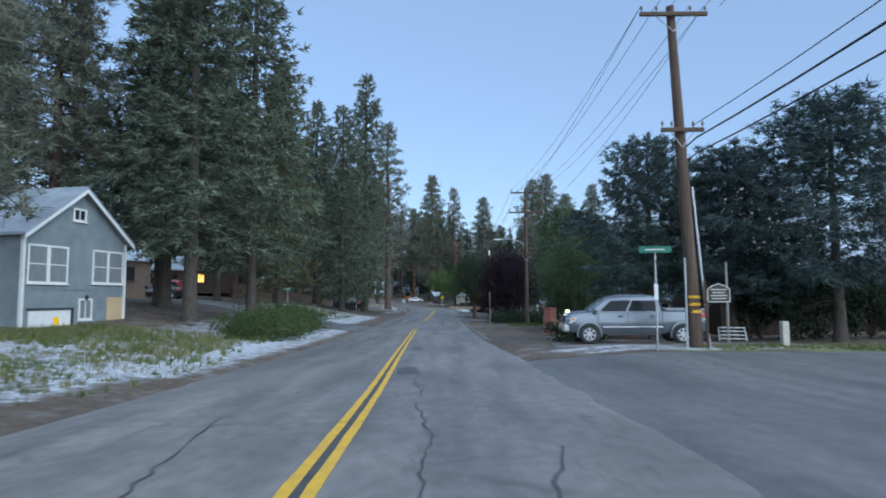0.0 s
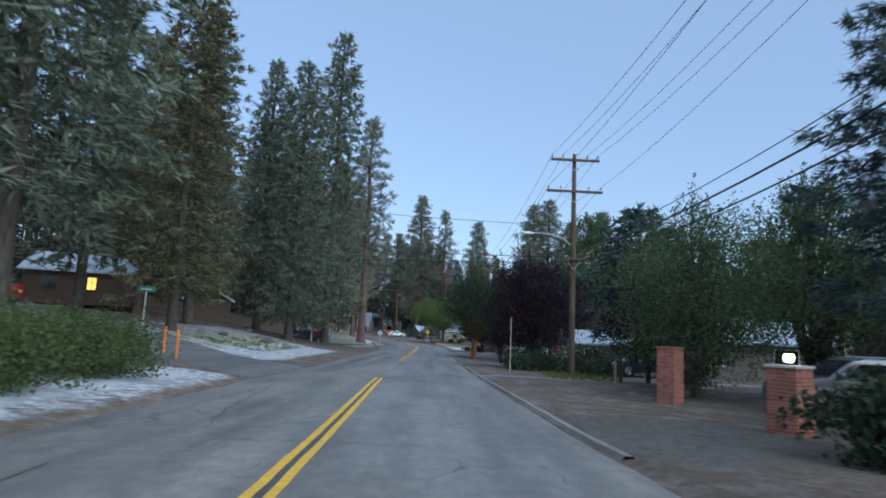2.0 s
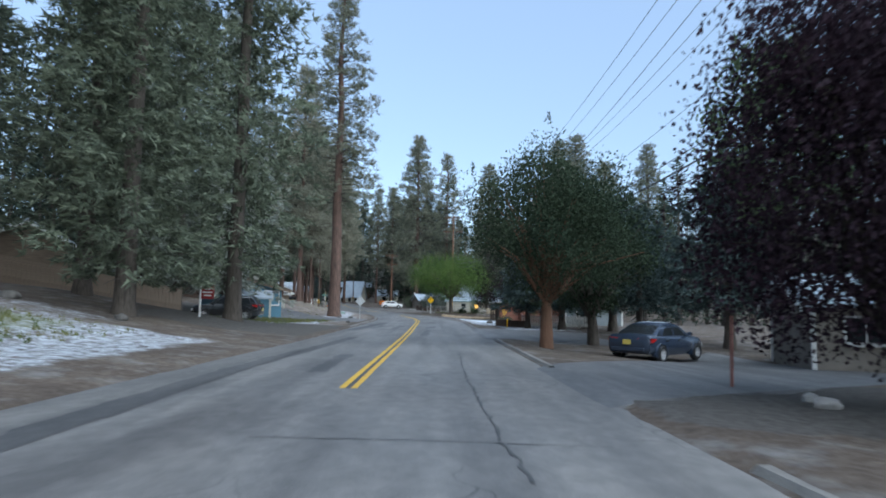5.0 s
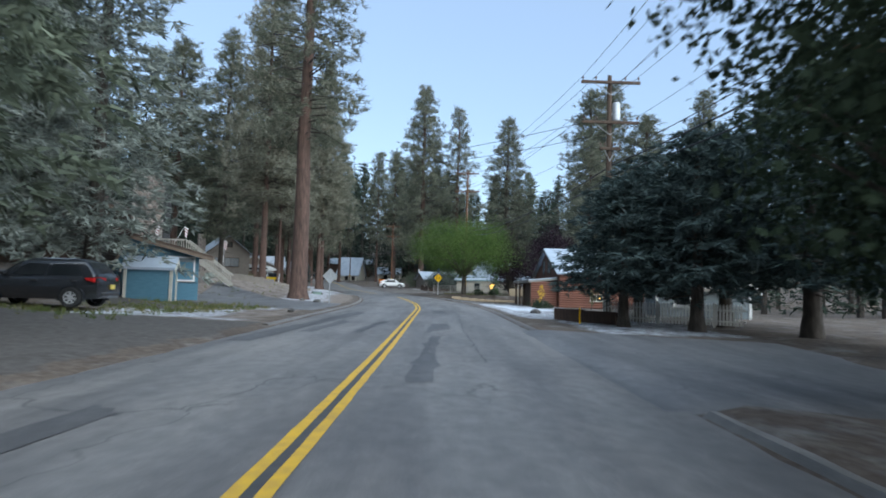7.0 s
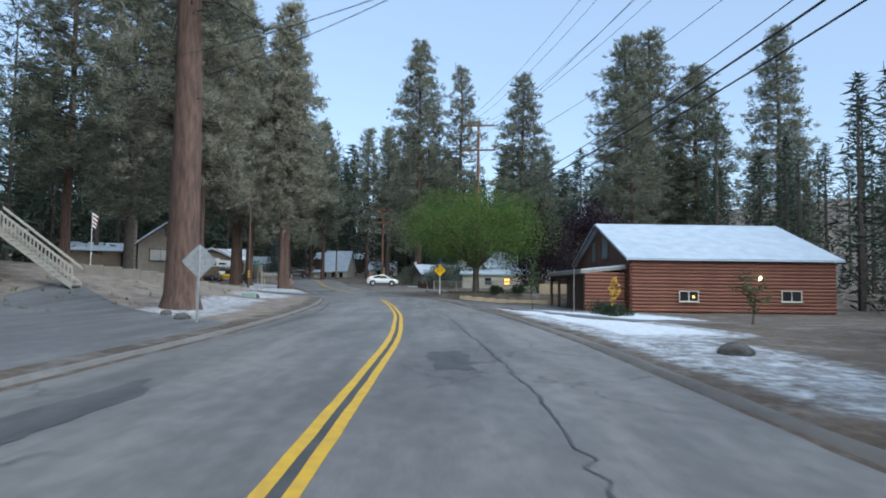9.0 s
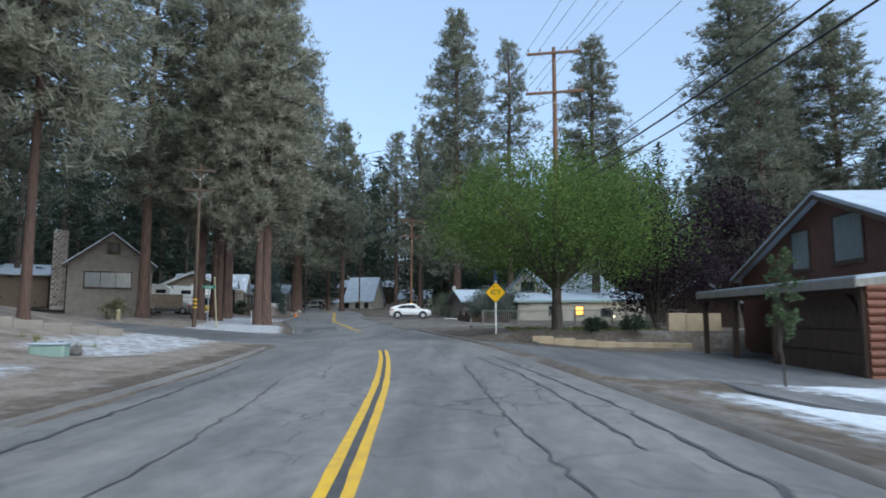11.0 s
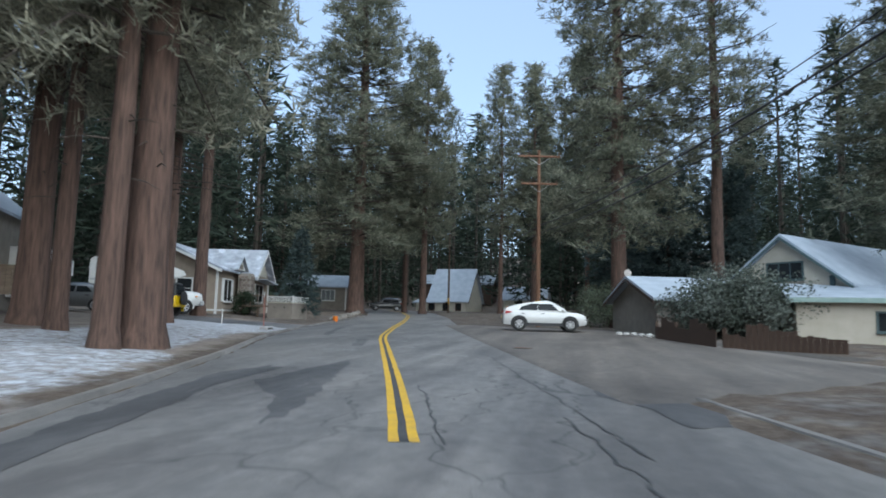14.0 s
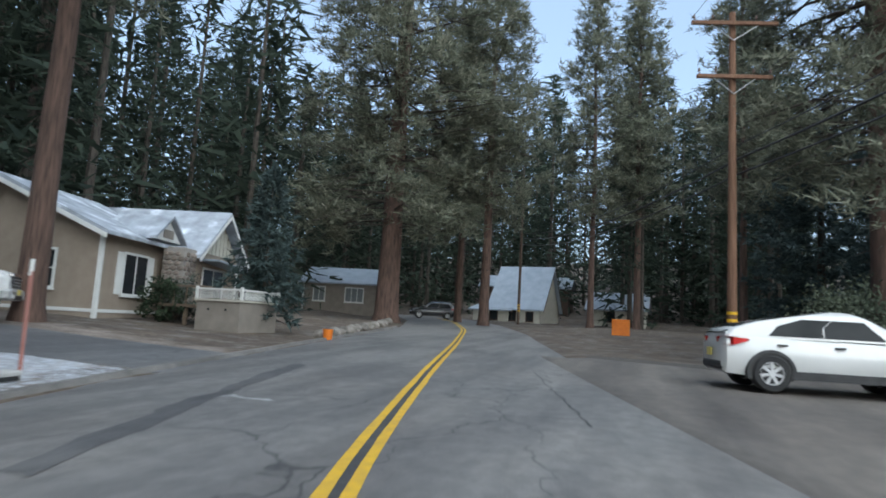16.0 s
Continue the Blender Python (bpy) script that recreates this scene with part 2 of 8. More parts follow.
# snow that lasted: how far from the road (left: minus), where along it, how much
SNOW = [(-10, -4.7, 157, 170, .95), (-13, -4.8, -30, 22, .92), (-7.5, -4.3, 12, 43.5, 1.0), (-13, -6, 20, 40, .62), (-7.8, -4.6, 84, 99, .7), (-16, -9, 34, 44, .35), (-12, -7, 49, 70, .62), (-10.5, -5.6, 54, 77, .92), (-19, -10, 56, 80, .6), (-12, -6.5, 88, 104, .85), (-9, -5.5, 104, 126, .65),
        (-10.5, -6.4, 119, 135, .78), (-10.5, -5.8, 137, 148, .74), (-15, -11, 128, 142, .4), (-11, -5.3, 157, 182, .84), (-12, -4.8, 179, 187, 1.0), (5.6, 16, 19.6, 21.6, .9), (5.0, 14, 21.0, 23.2, .9),
        (5.0, 9.5, 114, 133.5, 1.1), (8.0, 15, 127, 137, 1.2), (5, 8, 88, 92, .4), (5.5, 9, 170, 173, .4), (11.5, 13.5, 180, 196, .5), (-30, -14, 20, 120, .25), (-5.1, -4.1, -20, 90, .35), (-5.0, -4.2, 88, 122, .6), (-5.1, -4.1, 122, 190, .4), (5.8, 12, 96, 106, .8), (4.5, 8, 104, 124, .95), (4.4, 4.9, 50, 190, .2)]
GRASS = [(-17, -10, 19, 30, .6), (-13, -6, -10, 22, .28), (-15, -8.5, 101, 109, .55), (-15, -9, 58, 76, .72), (-13, -8, 92, 99, .7), (7, 14, 52, 62, .5), (8, 30, 17, 24, .6), (-30, -15, 118, 145, .3)]
GRAVEL = [(-60, -4.3, 45.5, 50.5, 1), (-13, -4.2, 82, 97, .6), (-40, -4.2, 149.5, 156, 1), (4.2, 9, 30, 36, .7), (4.2, 30, 62, 69, .7), (4.2, 5.6, 127, 141, .3), (4.5, 14, 176, 199, .9), (-20, -9, 186, 189, .7), (-30, -9, 103, 120, .75)]


# pale frosted litter on the banks
FROSTED = [(-14, -4.4, 96, 121, .85), (-22, -4.5, 116, 149, 1), (-24, -4.4, 155, 192, 1), (-14, -5.5, 50, 80, .55), (-9, -4.4, -20, 30, .5)]


# paved drives and side streets: four corners each
DRIVES = [("side_street", [(2.2, -6), (60, -9), (60, 16.5), (2.3, 18.6)], 30), ("pavement_1", [(4.4, 23.8), (14, 23.4), (14, 29), (4.8, 28.4)], 14), ("pavement_2", [(1.6, 51.0), (20, 54), (20, 56.2), (1.6, 52.5)], 14),
          ("pavement_3", [(1.5, 64), (14, 73), (12, 84), (1.5, 70)], 14), ("pavement_4", [(1.6, 84), (9, 86), (9, 95), (1.7, 97)], 14), ("side_lane", [(-6.6, 43.5), (-6.6, 52.5), (-45, 76), (-45, 66)], 30),
          ("side_road", [(-9.8, 146), (-11.2, 157), (-48, 166), (-48, 154)], 30), ("pavement_5", [(-6.9, 106), (-7.2, 117), (-20, 131), (-16, 112)], 18), ("pavement_6", [(0.6, 135), (11, 137.8), (10.8, 152.2), (-1.6, 149.5)], 18), ("pavement_9", [(3.26, 135.5), (3.01, 133.5), (6.4, 121), (11.28, 124)], 16), ("pavement_7", [(-20.8, 186.5), (-21.8, 190.5), (-31, 189.5), (-30.5, 185)], 12), ("pavement_8", [(-7.0, 165.6), (0.5, 171.5), (-5.6, 196), (-16.2, 198)], 24)]


def in_quad(X, Y, q):
    inside = np.full(X.shape, True)
    turn = sum((q[(i + 1) % 4][0] - q[i][0]) * (q[(i + 1) % 4][1] + q[i][1]) for i in range(4))
    for i in range(4):
        (x0, y0), (x1, y1) = q[i], q[(i + 1) % 4]
        c = (x1 - x0) * (Y - y0) - (y1 - y0) * (X - x0)
        inside &= (c * (-1 if turn > 0 else 1) / math.hypot(x1 - x0, y1 - y0)) > 0.15
    return inside


def build_ground():
    ds = [-900, -500, -300, -200, -140, -100, -75, -60, -50, -42, -36, -31, -27, -24, -21.5, -19, -17, -15.2, -13.6, -12.2, -11, -10, -9.1, -8.3, -7.6, -7, -6.5, -6, -5.6, -5.2, -4.8, -4.45, -4.05, -3.5]
    ds = np.array(ds + [3.5, 4.12, 4.5] + [-v + 0.1 for v in ds[30::-1]])
    ys = np.concatenate([[-900, -500, -300, -200, -140, -100, -70], np.arange(-50, 250, 0.8), np.arange(250, 330, 4), [340, 360, 400, 460, 540, 650, 800, 1000, 1400]])
    D, Y = np.meshgrid(ds, ys)
    S = (road_x(Y + 1) - road_x(Y - 1)) / 2
    X = road_x(Y) + D * np.hypot(1, S)
    Z = land(X, Y)
    rng = np.random.default_rng(4)
    wild = np.clip((np.abs(D) - 4.5) / 2, 0, 1)
    Z = Z + wild * (rng.normal(0, 0.005, Z.shape) + 0.05 * np.sin(X * 0.9 + Y * 0.37) * np.sin(Y * 0.7 - X * 0.2))
    Z = np.where((D > 0.4 - left_edge(Y)) & (D < right_edge(Y) - 0.4), Z - 0.08, Z)
    for _, quad, _c in DRIVES:
        Z = np.where(in_quad(X, Y, quad), land(X, Y) - 0.07, Z)
    n, k = Z.shape
    me = bpy.data.meshes.new("ground")
    idx = np.arange(n * k).reshape(n, k)
    faces = np.stack([idx[:-1, :-1], idx[:-1, 1:], idx[1:, 1:], idx[1:, :-1]], -1).reshape(-1, 4)
    me.from_pydata(np.stack([X, Y, Z], -1).reshape(-1, 3).tolist(), [], faces.tolist())
    cov = np.zeros((n, k, 4), np.float32)
    for i, lst in enumerate((SNOW, GRASS)):
        for d0, d1, y0, y1, a in lst:
            cov[..., i] = np.maximum(cov[..., i], a * blob(D, Y, d0, d1, y0, y1, 2.0))
    for d0, d1, y0, y1, a in GRAVEL:
        cov[..., 2] = np.maximum(cov[..., 2], a * blob(D, Y, d0, d1, y0, y1, 1.0))
    cov[..., 0] *= 1 - 0.85 * cov[..., 2]
    cov[..., 3] = 0
    for d0, d1, y0, y1, a in FROSTED:
        cov[..., 3] = np.maximum(cov[..., 3], a * blob(D, Y, d0, d1, y0, y1, 1.5))
    att = me.color_attributes.new("cover", 'FLOAT_COLOR', 'POINT')
    att.data.foreach_set("color", cov.ravel())
    me.polygons.foreach_set("use_smooth", [True] * len(me.polygons))
    me.materials.append(M_GROUND)
    return tagged(new("ground", me), "frosty brown dirt verges with patchy old snow", "ground", kind="structure")


def ground_material():
    m, n, l, p = nodes_of("dirt_snow_gravel")
    tc = n.new("ShaderNodeTexCoord")
    at = n.new("ShaderNodeVertexColor")
    at.layer_name = "cover"
    sp = n.new("ShaderNodeSeparateColor")
    l.new(at.outputs[0], sp.inputs[0])

    def noise_node(scale, detail=6, rough=0.6):
        z = n.new("ShaderNodeTexNoise")
        z.inputs["Scale"].default_value, z.inputs["Detail"].default_value, z.inputs["Roughness"].default_value = scale, detail, rough
        l.new(tc.outputs["Object"], z.inputs["Vector"])
        return z.outputs[0]

    def ramp(src, a, b, p0=0.35, p1=0.65):
        r = n.new("ShaderNodeValToRGB")
        r.color_ramp.elements[0].position, r.color_ramp.elements[1].position = p0, p1
        r.color_ramp.elements[0].color, r.color_ramp.elements[1].color = (*a, 1), (*b, 1)
        l.new(src, r.inputs[0])
        return r.outputs[0]

    def mix(fac, a, b):
        x = n.new("ShaderNodeMix")
        x.data_type = 'RGBA'
        l.new(fac, x.inputs[0])
        l.new(a, x.inputs[6])
        l.new(b, x.inputs[7])
        return x.outputs[2]

    def patchy(channel, noise_out, sharp=0.14, gain=1.0):
        a = n.new("ShaderNodeMath")
        a.operation = 'MULTIPLY_ADD'
        l.new(channel, a.inputs[0])
        a.inputs[1].default_value = gain
        l.new(noise_out, a.inputs[2])
        r = n.new("ShaderNodeMapRange")
        r.interpolation_type = 'SMOOTHSTEP'
        r.inputs["From Min"].default_value, r.inputs["From Max"].default_value = 0.98, 0.98 + sharp
        l.new(a.outputs[0], r.inputs[0])
        return r.outputs[0]

    n1, n2, n3, n4 = noise_node(0.5), noise_node(6, 8, 0.7), noise_node(1.1, 8, 0.68), noise_node(40, 4)
    n5 = noise_node(0.9, 12, 0.8)
    dirt = ramp(n2, (0.05, 0.037, 0.03), (0.122, 0.096, 0.078), 0.3, 0.7)
    needles = ramp(n2, (0.075, 0.055, 0.043), (0.165, 0.132, 0.105))
    base = mix(ramp(n1, (0, 0, 0), (1, 1, 1), 0.4, 0.6), dirt, needles)
    fr = n.new("ShaderNodeMapRange")
    fr.inputs["From Min"].default_value, fr.inputs["From Max"].default_value = 0.5, 0.75
    fr.inputs["To Max"].default_value = 0.3
    l.new(n3, fr.inputs[0])
    base = mix(fr.outputs[0], base, ramp(n4, (0.4, 0.42, 0.44), (0.55, 0.57, 0.6)))
    litter = ramp(noise_node(9, 10, 0.75), (0.135, 0.104, 0.087), (0.36, 0.31, 0.27), 0.3, 0.72)
    base = mix(patchy(at.outputs[1], n3, 0.4, 0.75), base, litter)
    grass = ramp(n2, (0.06, 0.09, 0.03), (0.2, 0.19, 0.09))
    base = mix(patchy(sp.outputs[1], n3, 0.2), base, grass)
    gravel = ramp(n2, (0.058, 0.052, 0.047), (0.122, 0.111, 0.102))
    base = mix(patchy(sp.outputs[2], n3, 0.12, 1.2), base, gravel)
    snow = ramp(n2, (0.4, 0.43, 0.48), (0.66, 0.69, 0.74))
    sn0 = patchy(sp.outputs[0], n5, 0.3)
    hole = n.new("ShaderNodeMapRange")
    hole.inputs["From Min"].default_value, hole.inputs["From Max"].default_value, hole.inputs["To Min"].default_value = 0.4, 0.58, 0.04
    l.new(noise_node(3.2, 10, 0.75), hole.inputs[0])
    mu = n.new("ShaderNodeMath")
    mu.operation = 'MULTIPLY'
    l.new(sn0, mu.inputs[0])
    deep = n.new("ShaderNodeMapRange")
    deep.inputs["From Min"].default_value, deep.inputs["From Max"].default_value = 0.9, 1.06
    l.new(sp.outputs[0], deep.inputs[0])
    most = n.new("ShaderNodeMath")
    most.operation = 'MAXIMUM'
    l.new(hole.outputs[0], most.inputs[0])
    l.new(deep.outputs[0], most.inputs[1])
    l.new(most.outputs[0], mu.inputs[1])
    sn = mu.outputs[0]
    base = mix(sn, base, snow)
    l.new(base, p.inputs["Base Color"])
    p.inputs["Roughness"].default_value = 0.9
    p.inputs["Specular IOR Level"].default_value = 0.2
    bp = n.new("ShaderNodeBump")
    bp.inputs["Strength"].default_value, bp.inputs["Distance"].default_value = 0.7, 0.04
    ad = n.new("ShaderNodeMath")
    ad.operation = 'ADD'
    l.new(n2, ad.inputs[0])
    l.new(sn, ad.inputs[1])
    l.new(ad.outputs[0], bp.inputs["Height"])
    l.new(bp.outputs[0], p.inputs["Normal"])
    return m


def asphalt(name, a, b, light, crack=0.5):
    """Worn asphalt: fine grain, soft stains along the lane, cracks."""
    m, n, l, p = nodes_of(name)
    tc = n.new("ShaderNodeTexCoord")

    def nz(scale, stretch=(1, 1, 1), detail=6):
        mp = n.new("ShaderNodeMapping")
        mp.inputs["Scale"].default_value = stretch
        l.new(tc.outputs["Object"], mp.inputs[0])
        z = n.new("ShaderNodeTexNoise")
        z.inputs["Scale"].default_value, z.inputs["Detail"].default_value = scale, detail
        l.new(mp.outputs[0], z.inputs["Vector"])
        return z.outputs[0]

    def ramp(src, c0, c1, p0, p1):
        r = n.new("ShaderNodeValToRGB")
        r.color_ramp.elements[0].position, r.color_ramp.elements[1].position = p0, p1
        r.color_ramp.elements[0].color, r.color_ramp.elements[1].color = (*c0, 1), (*c1, 1)
        l.new(src, r.inputs[0])
        return r.outputs[0]

    def mix(fac, c0, c1, kind='MIX'):
        x = n.new("ShaderNodeMix")
        x.data_type, x.blend_type = 'RGBA', kind
        l.new(fac, x.inputs[0]) if not isinstance(fac, float) else setattr(x.inputs[0], "default_value", fac)
        l.new(c0, x.inputs[6])
        l.new(c1, x.inputs[7])
        return x.outputs[2]

    base = ramp(nz(0.35, (1, 0.25, 1)), a, b, 0.35, 0.65)
    stain = ramp(nz(0.9, (1, 0.3, 1), 8), light, a, 0.38, 0.55)
    base = mix(0.35, base, stain)
    worn = ramp(nz(1.5, (1, 0.07, 1), 9), (0.62, 0.62, 0.63), (1.12, 1.11, 1.1), 0.3, 0.62)
    base = mix(0.8, base, worn, 'MULTIPLY')
    blots = ramp(nz(0.55, (1, 0.4, 1), 10), (0.7, 0.7, 0.71), (1.05, 1.05, 1.05), 0.34, 0.5)
    base = mix(0.7, base, blots, 'MULTIPLY')
    mids = ramp(nz(5, (1, 0.6, 1), 9), (0.8, 0.8, 0.8), (1.16, 1.15, 1.14), 0.32, 0.68)
    base = mix(0.85, base, mids, 'MULTIPLY')
    grain = ramp(nz(90, detail=3), (0.72, 0.72, 0.72), (1.25, 1.25, 1.25), 0.3, 0.7)
    base = mix(1.0, base, grain, 'MULTIPLY')
    if crack:
        mp = n.new("ShaderNodeMapping")
        mp.inputs["Scale"].default_value = (0.55, 0.28, 1)
        wob = n.new("ShaderNodeTexNoise")
        wob.inputs["Scale"].default_value = 1.3
        l.new(tc.outputs["Object"], wob.inputs["Vector"])
        va = n.new("ShaderNodeVectorMath")
        va.operation = 'MULTIPLY_ADD'
        l.new(wob.outputs[1], va.inputs[0])
        va.inputs[1].default_value = (1.2, 1.2, 0)
        l.new(tc.outputs["Object"], va.inputs[2])
        l.new(va.outputs[0], mp.inputs[0])
        vo = n.new("ShaderNodeTexVoronoi")
        vo.feature = 'DISTANCE_TO_EDGE'
        vo.inputs["Scale"].default_value = 1.0
        l.new(mp.outputs[0], vo.inputs["Vector"])
        line = ramp(vo.outputs["Distance"], (1, 1, 1), (0, 0, 0), 0.0, 0.012)
        some = ramp(nz(0.16), (0, 0, 0), (crack, crack, crack), 0.48, 0.58)
        fac = mix(1.0, line, some, 'MULTIPLY')
        dark = n.new("ShaderNodeRGB")
        dark.outputs[0].default_value = (0.03, 0.03, 0.032, 1)
        base = mix(fac, base, dark.outputs[0])
    l.new(base, p.inputs["Base Color"])
    p.inputs["Roughness"].default_value = 0.62
    p.inputs["Specular IOR Level"].default_value = 0.4
    bp = n.new("ShaderNodeBump")
    bp.inputs["Strength"].default_value, bp.inputs["Distance"].default_value = 0.35, 0.01
    l.new(nz(60, detail=4), bp.inputs["Height"])
    l.new(bp.outputs[0], p.inputs["Normal"])
    return m


M_GROUND = ground_material()
M_ROAD = asphalt("worn_asphalt", (0.145, 0.141, 0.139), (0.178, 0.17, 0.166), (0.215, 0.2, 0.188), 0.8)
M_PATCH = asphalt("dark_asphalt_patch", (0.075, 0.075, 0.078), (0.11, 0.109, 0.11), (0.13, 0.126, 0.124), 0)
M_KERB = asphalt("dusty_kerb", (0.15, 0.14, 0.13), (0.19, 0.18, 0.168), (0.235, 0.225, 0.215), 0)
M_PAVE = asphalt("pale_asphalt", (0.11, 0.11, 0.114), (0.145, 0.145, 0.148), (0.18, 0.172, 0.17), 0.6)
M_LOT = asphalt("brown_dusty_asphalt", (0.12, 0.104, 0.092), (0.155, 0.136, 0.12), (0.185, 0.165, 0.147), 0.4)
M_SIDE = asphalt("dark_side_street", (0.1, 0.1, 0.102), (0.13, 0.13, 0.13), (0.16, 0.155, 0.15), 0.7)
M_CONC = mat("concrete", (0.34, 0.33, 0.32), (0.46, 0.45, 0.43), scale=2.5, rough=0.9, bump=0.3, bscale=50)
M_TAR = mat("crack_tar", (0.045, 0.045, 0.047), (0.08, 0.078, 0.077), rough=0.6, bump=0.1)
M_YELLOW = mat("road_yellow", (0.68, 0.4, 0.025), (0.5, 0.3, 0.05), scale=7, rough=0.6, bump=0.2, bscale=80)
M_CHALK = mat("road_chalk", (0.42, 0.42, 0.42), (0.22, 0.22, 0.22), scale=6, rough=0.9, bump=0)
build_ground()


def strip(y0, y1, d0, d1, dz, step=0.5, wob=0.0, seed=0, thick=0.0):
    """A band that follows the road between two distances from its yellow line."""
    rng = np.random.default_rng(seed)
    m = Mesh()
    ys = np.linspace(y0, y1, max(2, int(abs(y1 - y0) / step) + 1))
    top = []
    for i, y in enumerate(ys):
        s = float(road_x(y + 1) - road_x(y - 1)) / 2
        h = math.hypot(1, s)
        a, b = d0 + rng.normal(0, wob) if wob else d0, d1 + rng.normal(0, wob) if wob else d1
        row = []
        for d in ((a, b) if thick == 0 else (a, a + 0.03, b - 0.03, b)):
            x, yy = float(road_x(y)) + d / h, y - d * s / h
            lift = dz if thick == 0 or d in (a, b) else dz + thick
            row.append((x, yy, float(road_z(y)) + lift + 0.03 * (1 - (d / 4.1) ** 2)))
        top.append(row)
    return m.loft(top, closed=False, caps=False)


def road_mesh():
    m = Mesh()
    rows = []
    rng = np.random.default_rng(2)
    for y in np.arange(-60, 300, 0.7):
        s = float(road_x(y + 1) - road_x(y - 1)) / 2
        h = math.hypot(1, s)
        le, re = -float(left_edge(y)) - rng.normal(0, 0.05), float(right_edge(y)) + rng.normal(0, 0.03)
        rows.append([(float(road_x(y)) + d / h, y - d * s / h, float(road_z(y)) + 0.03 * (1 - (d / 4.1) ** 2) - (0.08 if d < le or d > re else 0)) for d in (le - 0.25, le, -2.5, -1.2, 0, 1.2, 2.5, re, re + 0.2)])
    return m.loft(rows, closed=False, caps=False)


road = part("road", road_mesh(), M_ROAD, None, "worn two-lane asphalt road with cracks", True)
tagged(road, category="road", kind="structure")

# the double yellow line, worn away in stretches
for k, (y0, y1) in enumerate(((-30, 46.4), (65.5, 143), (162, 240))):
    for d in (-0.1, 0.1):
        ob = part("yellow_line", strip(y0, y1, d - 0.055, d + 0.055, 0.006, wob=0.004, seed=k), M_YELLOW, road)
    part("seal_strip", strip(y0, y1, -0.06, 0.06, 0.003, wob=0.006, seed=k + 9), M_TAR, road)


def on_road(d, y, lift):
    """A point on the crowned road, d to the right of the yellow line as seen along y."""
    s = float(road_x(y + 1) - road_x(y - 1)) / 2
    h2 = 1 + s * s
    return (float(road_x(y)) + d, y, float(road_z(y + d * s / h2)) + 0.03 * (1 - (d / 4.1) ** 2 / h2) + lift)


def crack_line(pts, width, seed=0, name="crack"):
    rng = np.random.default_rng(seed)
    m = Mesh()
    rows = []
    for (d0, y0), (d1, y1) in zip(pts, pts[1:]):
        n = max(2, int(math.hypot(d1 - d0, y1 - y0) / 0.25))
        for i in range(n):
            t = i / n
            rows.append((d0 + (d1 - d0) * t + rng.normal(0, 0.03), y0 + (y1 - y0) * t + rng.normal(0, 0.02)))
    rows.append(pts[-1])
    ring = []
    for i, (d, y) in enumerate(rows):
        a, b = rows[max(i - 1, 0)], rows[min(i + 1, len(rows) - 1)]
        dx, dy = b[0] - a[0], b[1] - a[1]
        q = math.hypot(dx, dy) or 1
        w = width * rng.uniform(0.25, 1.3) / 2
        pr = []
        for s in (-1, 1):
            dd, yy = d - s * dy / q * w, y + s * dx / q * w
            pr.append(on_road(dd, yy, 0.007))
        ring.append(pr)
    m.loft(ring, closed=False, caps=False)
    return part(name, m, M_TAR, road)


def patch(outline, seed=0, material=None, name="patch"):
    """A dark repair on the road: outline of distance from the line and place along it."""
    rng = np.random.default_rng(seed)
    cx, cy = np.mean([p[0] for p in outline]), np.mean([p[1] for p in outline])
    pts = []
    for (d0, y0), (d1, y1) in zip(outline, outline[1:] + outline[:1]):
        k = max(6, int(math.hypot(d1 - d0, y1 - y0) * 5))
        for i in range(k):
            t = i / k
            d = d0 + (d1 - d0) * t + rng.normal(0, 0.035) + 0.1 * noise.noise(Vector((d0 + t * 3, y0 * .7 + (y1 - y0) * t * .9, seed)))
            pts.append((min(float(right_edge(y0)) - 0.1, max(-3.8, d)), y0 + (y1 - y0) * t + rng.normal(0, 0.03) + 0.12 * noise.noise(Vector((t * 4 + d0, seed, y0)))))
    m = Mesh()
    rings = [[on_road(cx + (d - cx) * f, cy + (y - cy) * f, 0.006) for d, y in pts] for f in (1.0, 0.66, 0.33, 0.05)]
    m.loft(rings, closed=True, caps=False)
    return part(name, m, material or M_PATCH, road)

# ---- trees ----
def trunk_mesh(h, r, rng, lean=0.0, sides=9, segs=12, taper=0.8, flare=1.5):
    pts, rad = [], []
    for i in range(segs + 1):
        t = i / segs
        pts.append((lean * t * t * h + rng.normal(0, 0.01 * h * t * 0.3), rng.normal(0, 0.01 * h * t * 0.3), t * h - (0.35 if i == 0 else 0)))
        rad.append(max(0.03, r * (1 - taper * t) * (flare if i == 0 else 1)))
    pts.insert(1, (0, 0, 0.6))
    rad.insert(1, r * 1.05)
    return pts, rad


def sprigs(base, dirs, length, width, rng, leaf=False):
    """Slim three-cornered sprigs that leave base along dirs, or four-cornered leaves."""
    n = len(base)
    d = dirs / np.linalg.norm(dirs, axis=1, keepdims=True)
    ref = rng.normal(size=(n, 3))
    s = np.cross(d, ref)
    s /= np.linalg.norm(s, axis=1, keepdims=True) + 1e-9
    L = (length * rng.uniform(0.6, 1.3, n))[:, None]
    W = (width * rng.uniform(0.6, 1.3, n))[:, None]
    if leaf:
        return np.stack([base, base + d * L * 0.45 + s * W, base + d * L, base + d * L * 0.45 - s * W], 1)
    return np.stack([base - s * W, base + d * L, base + s * W], 1)


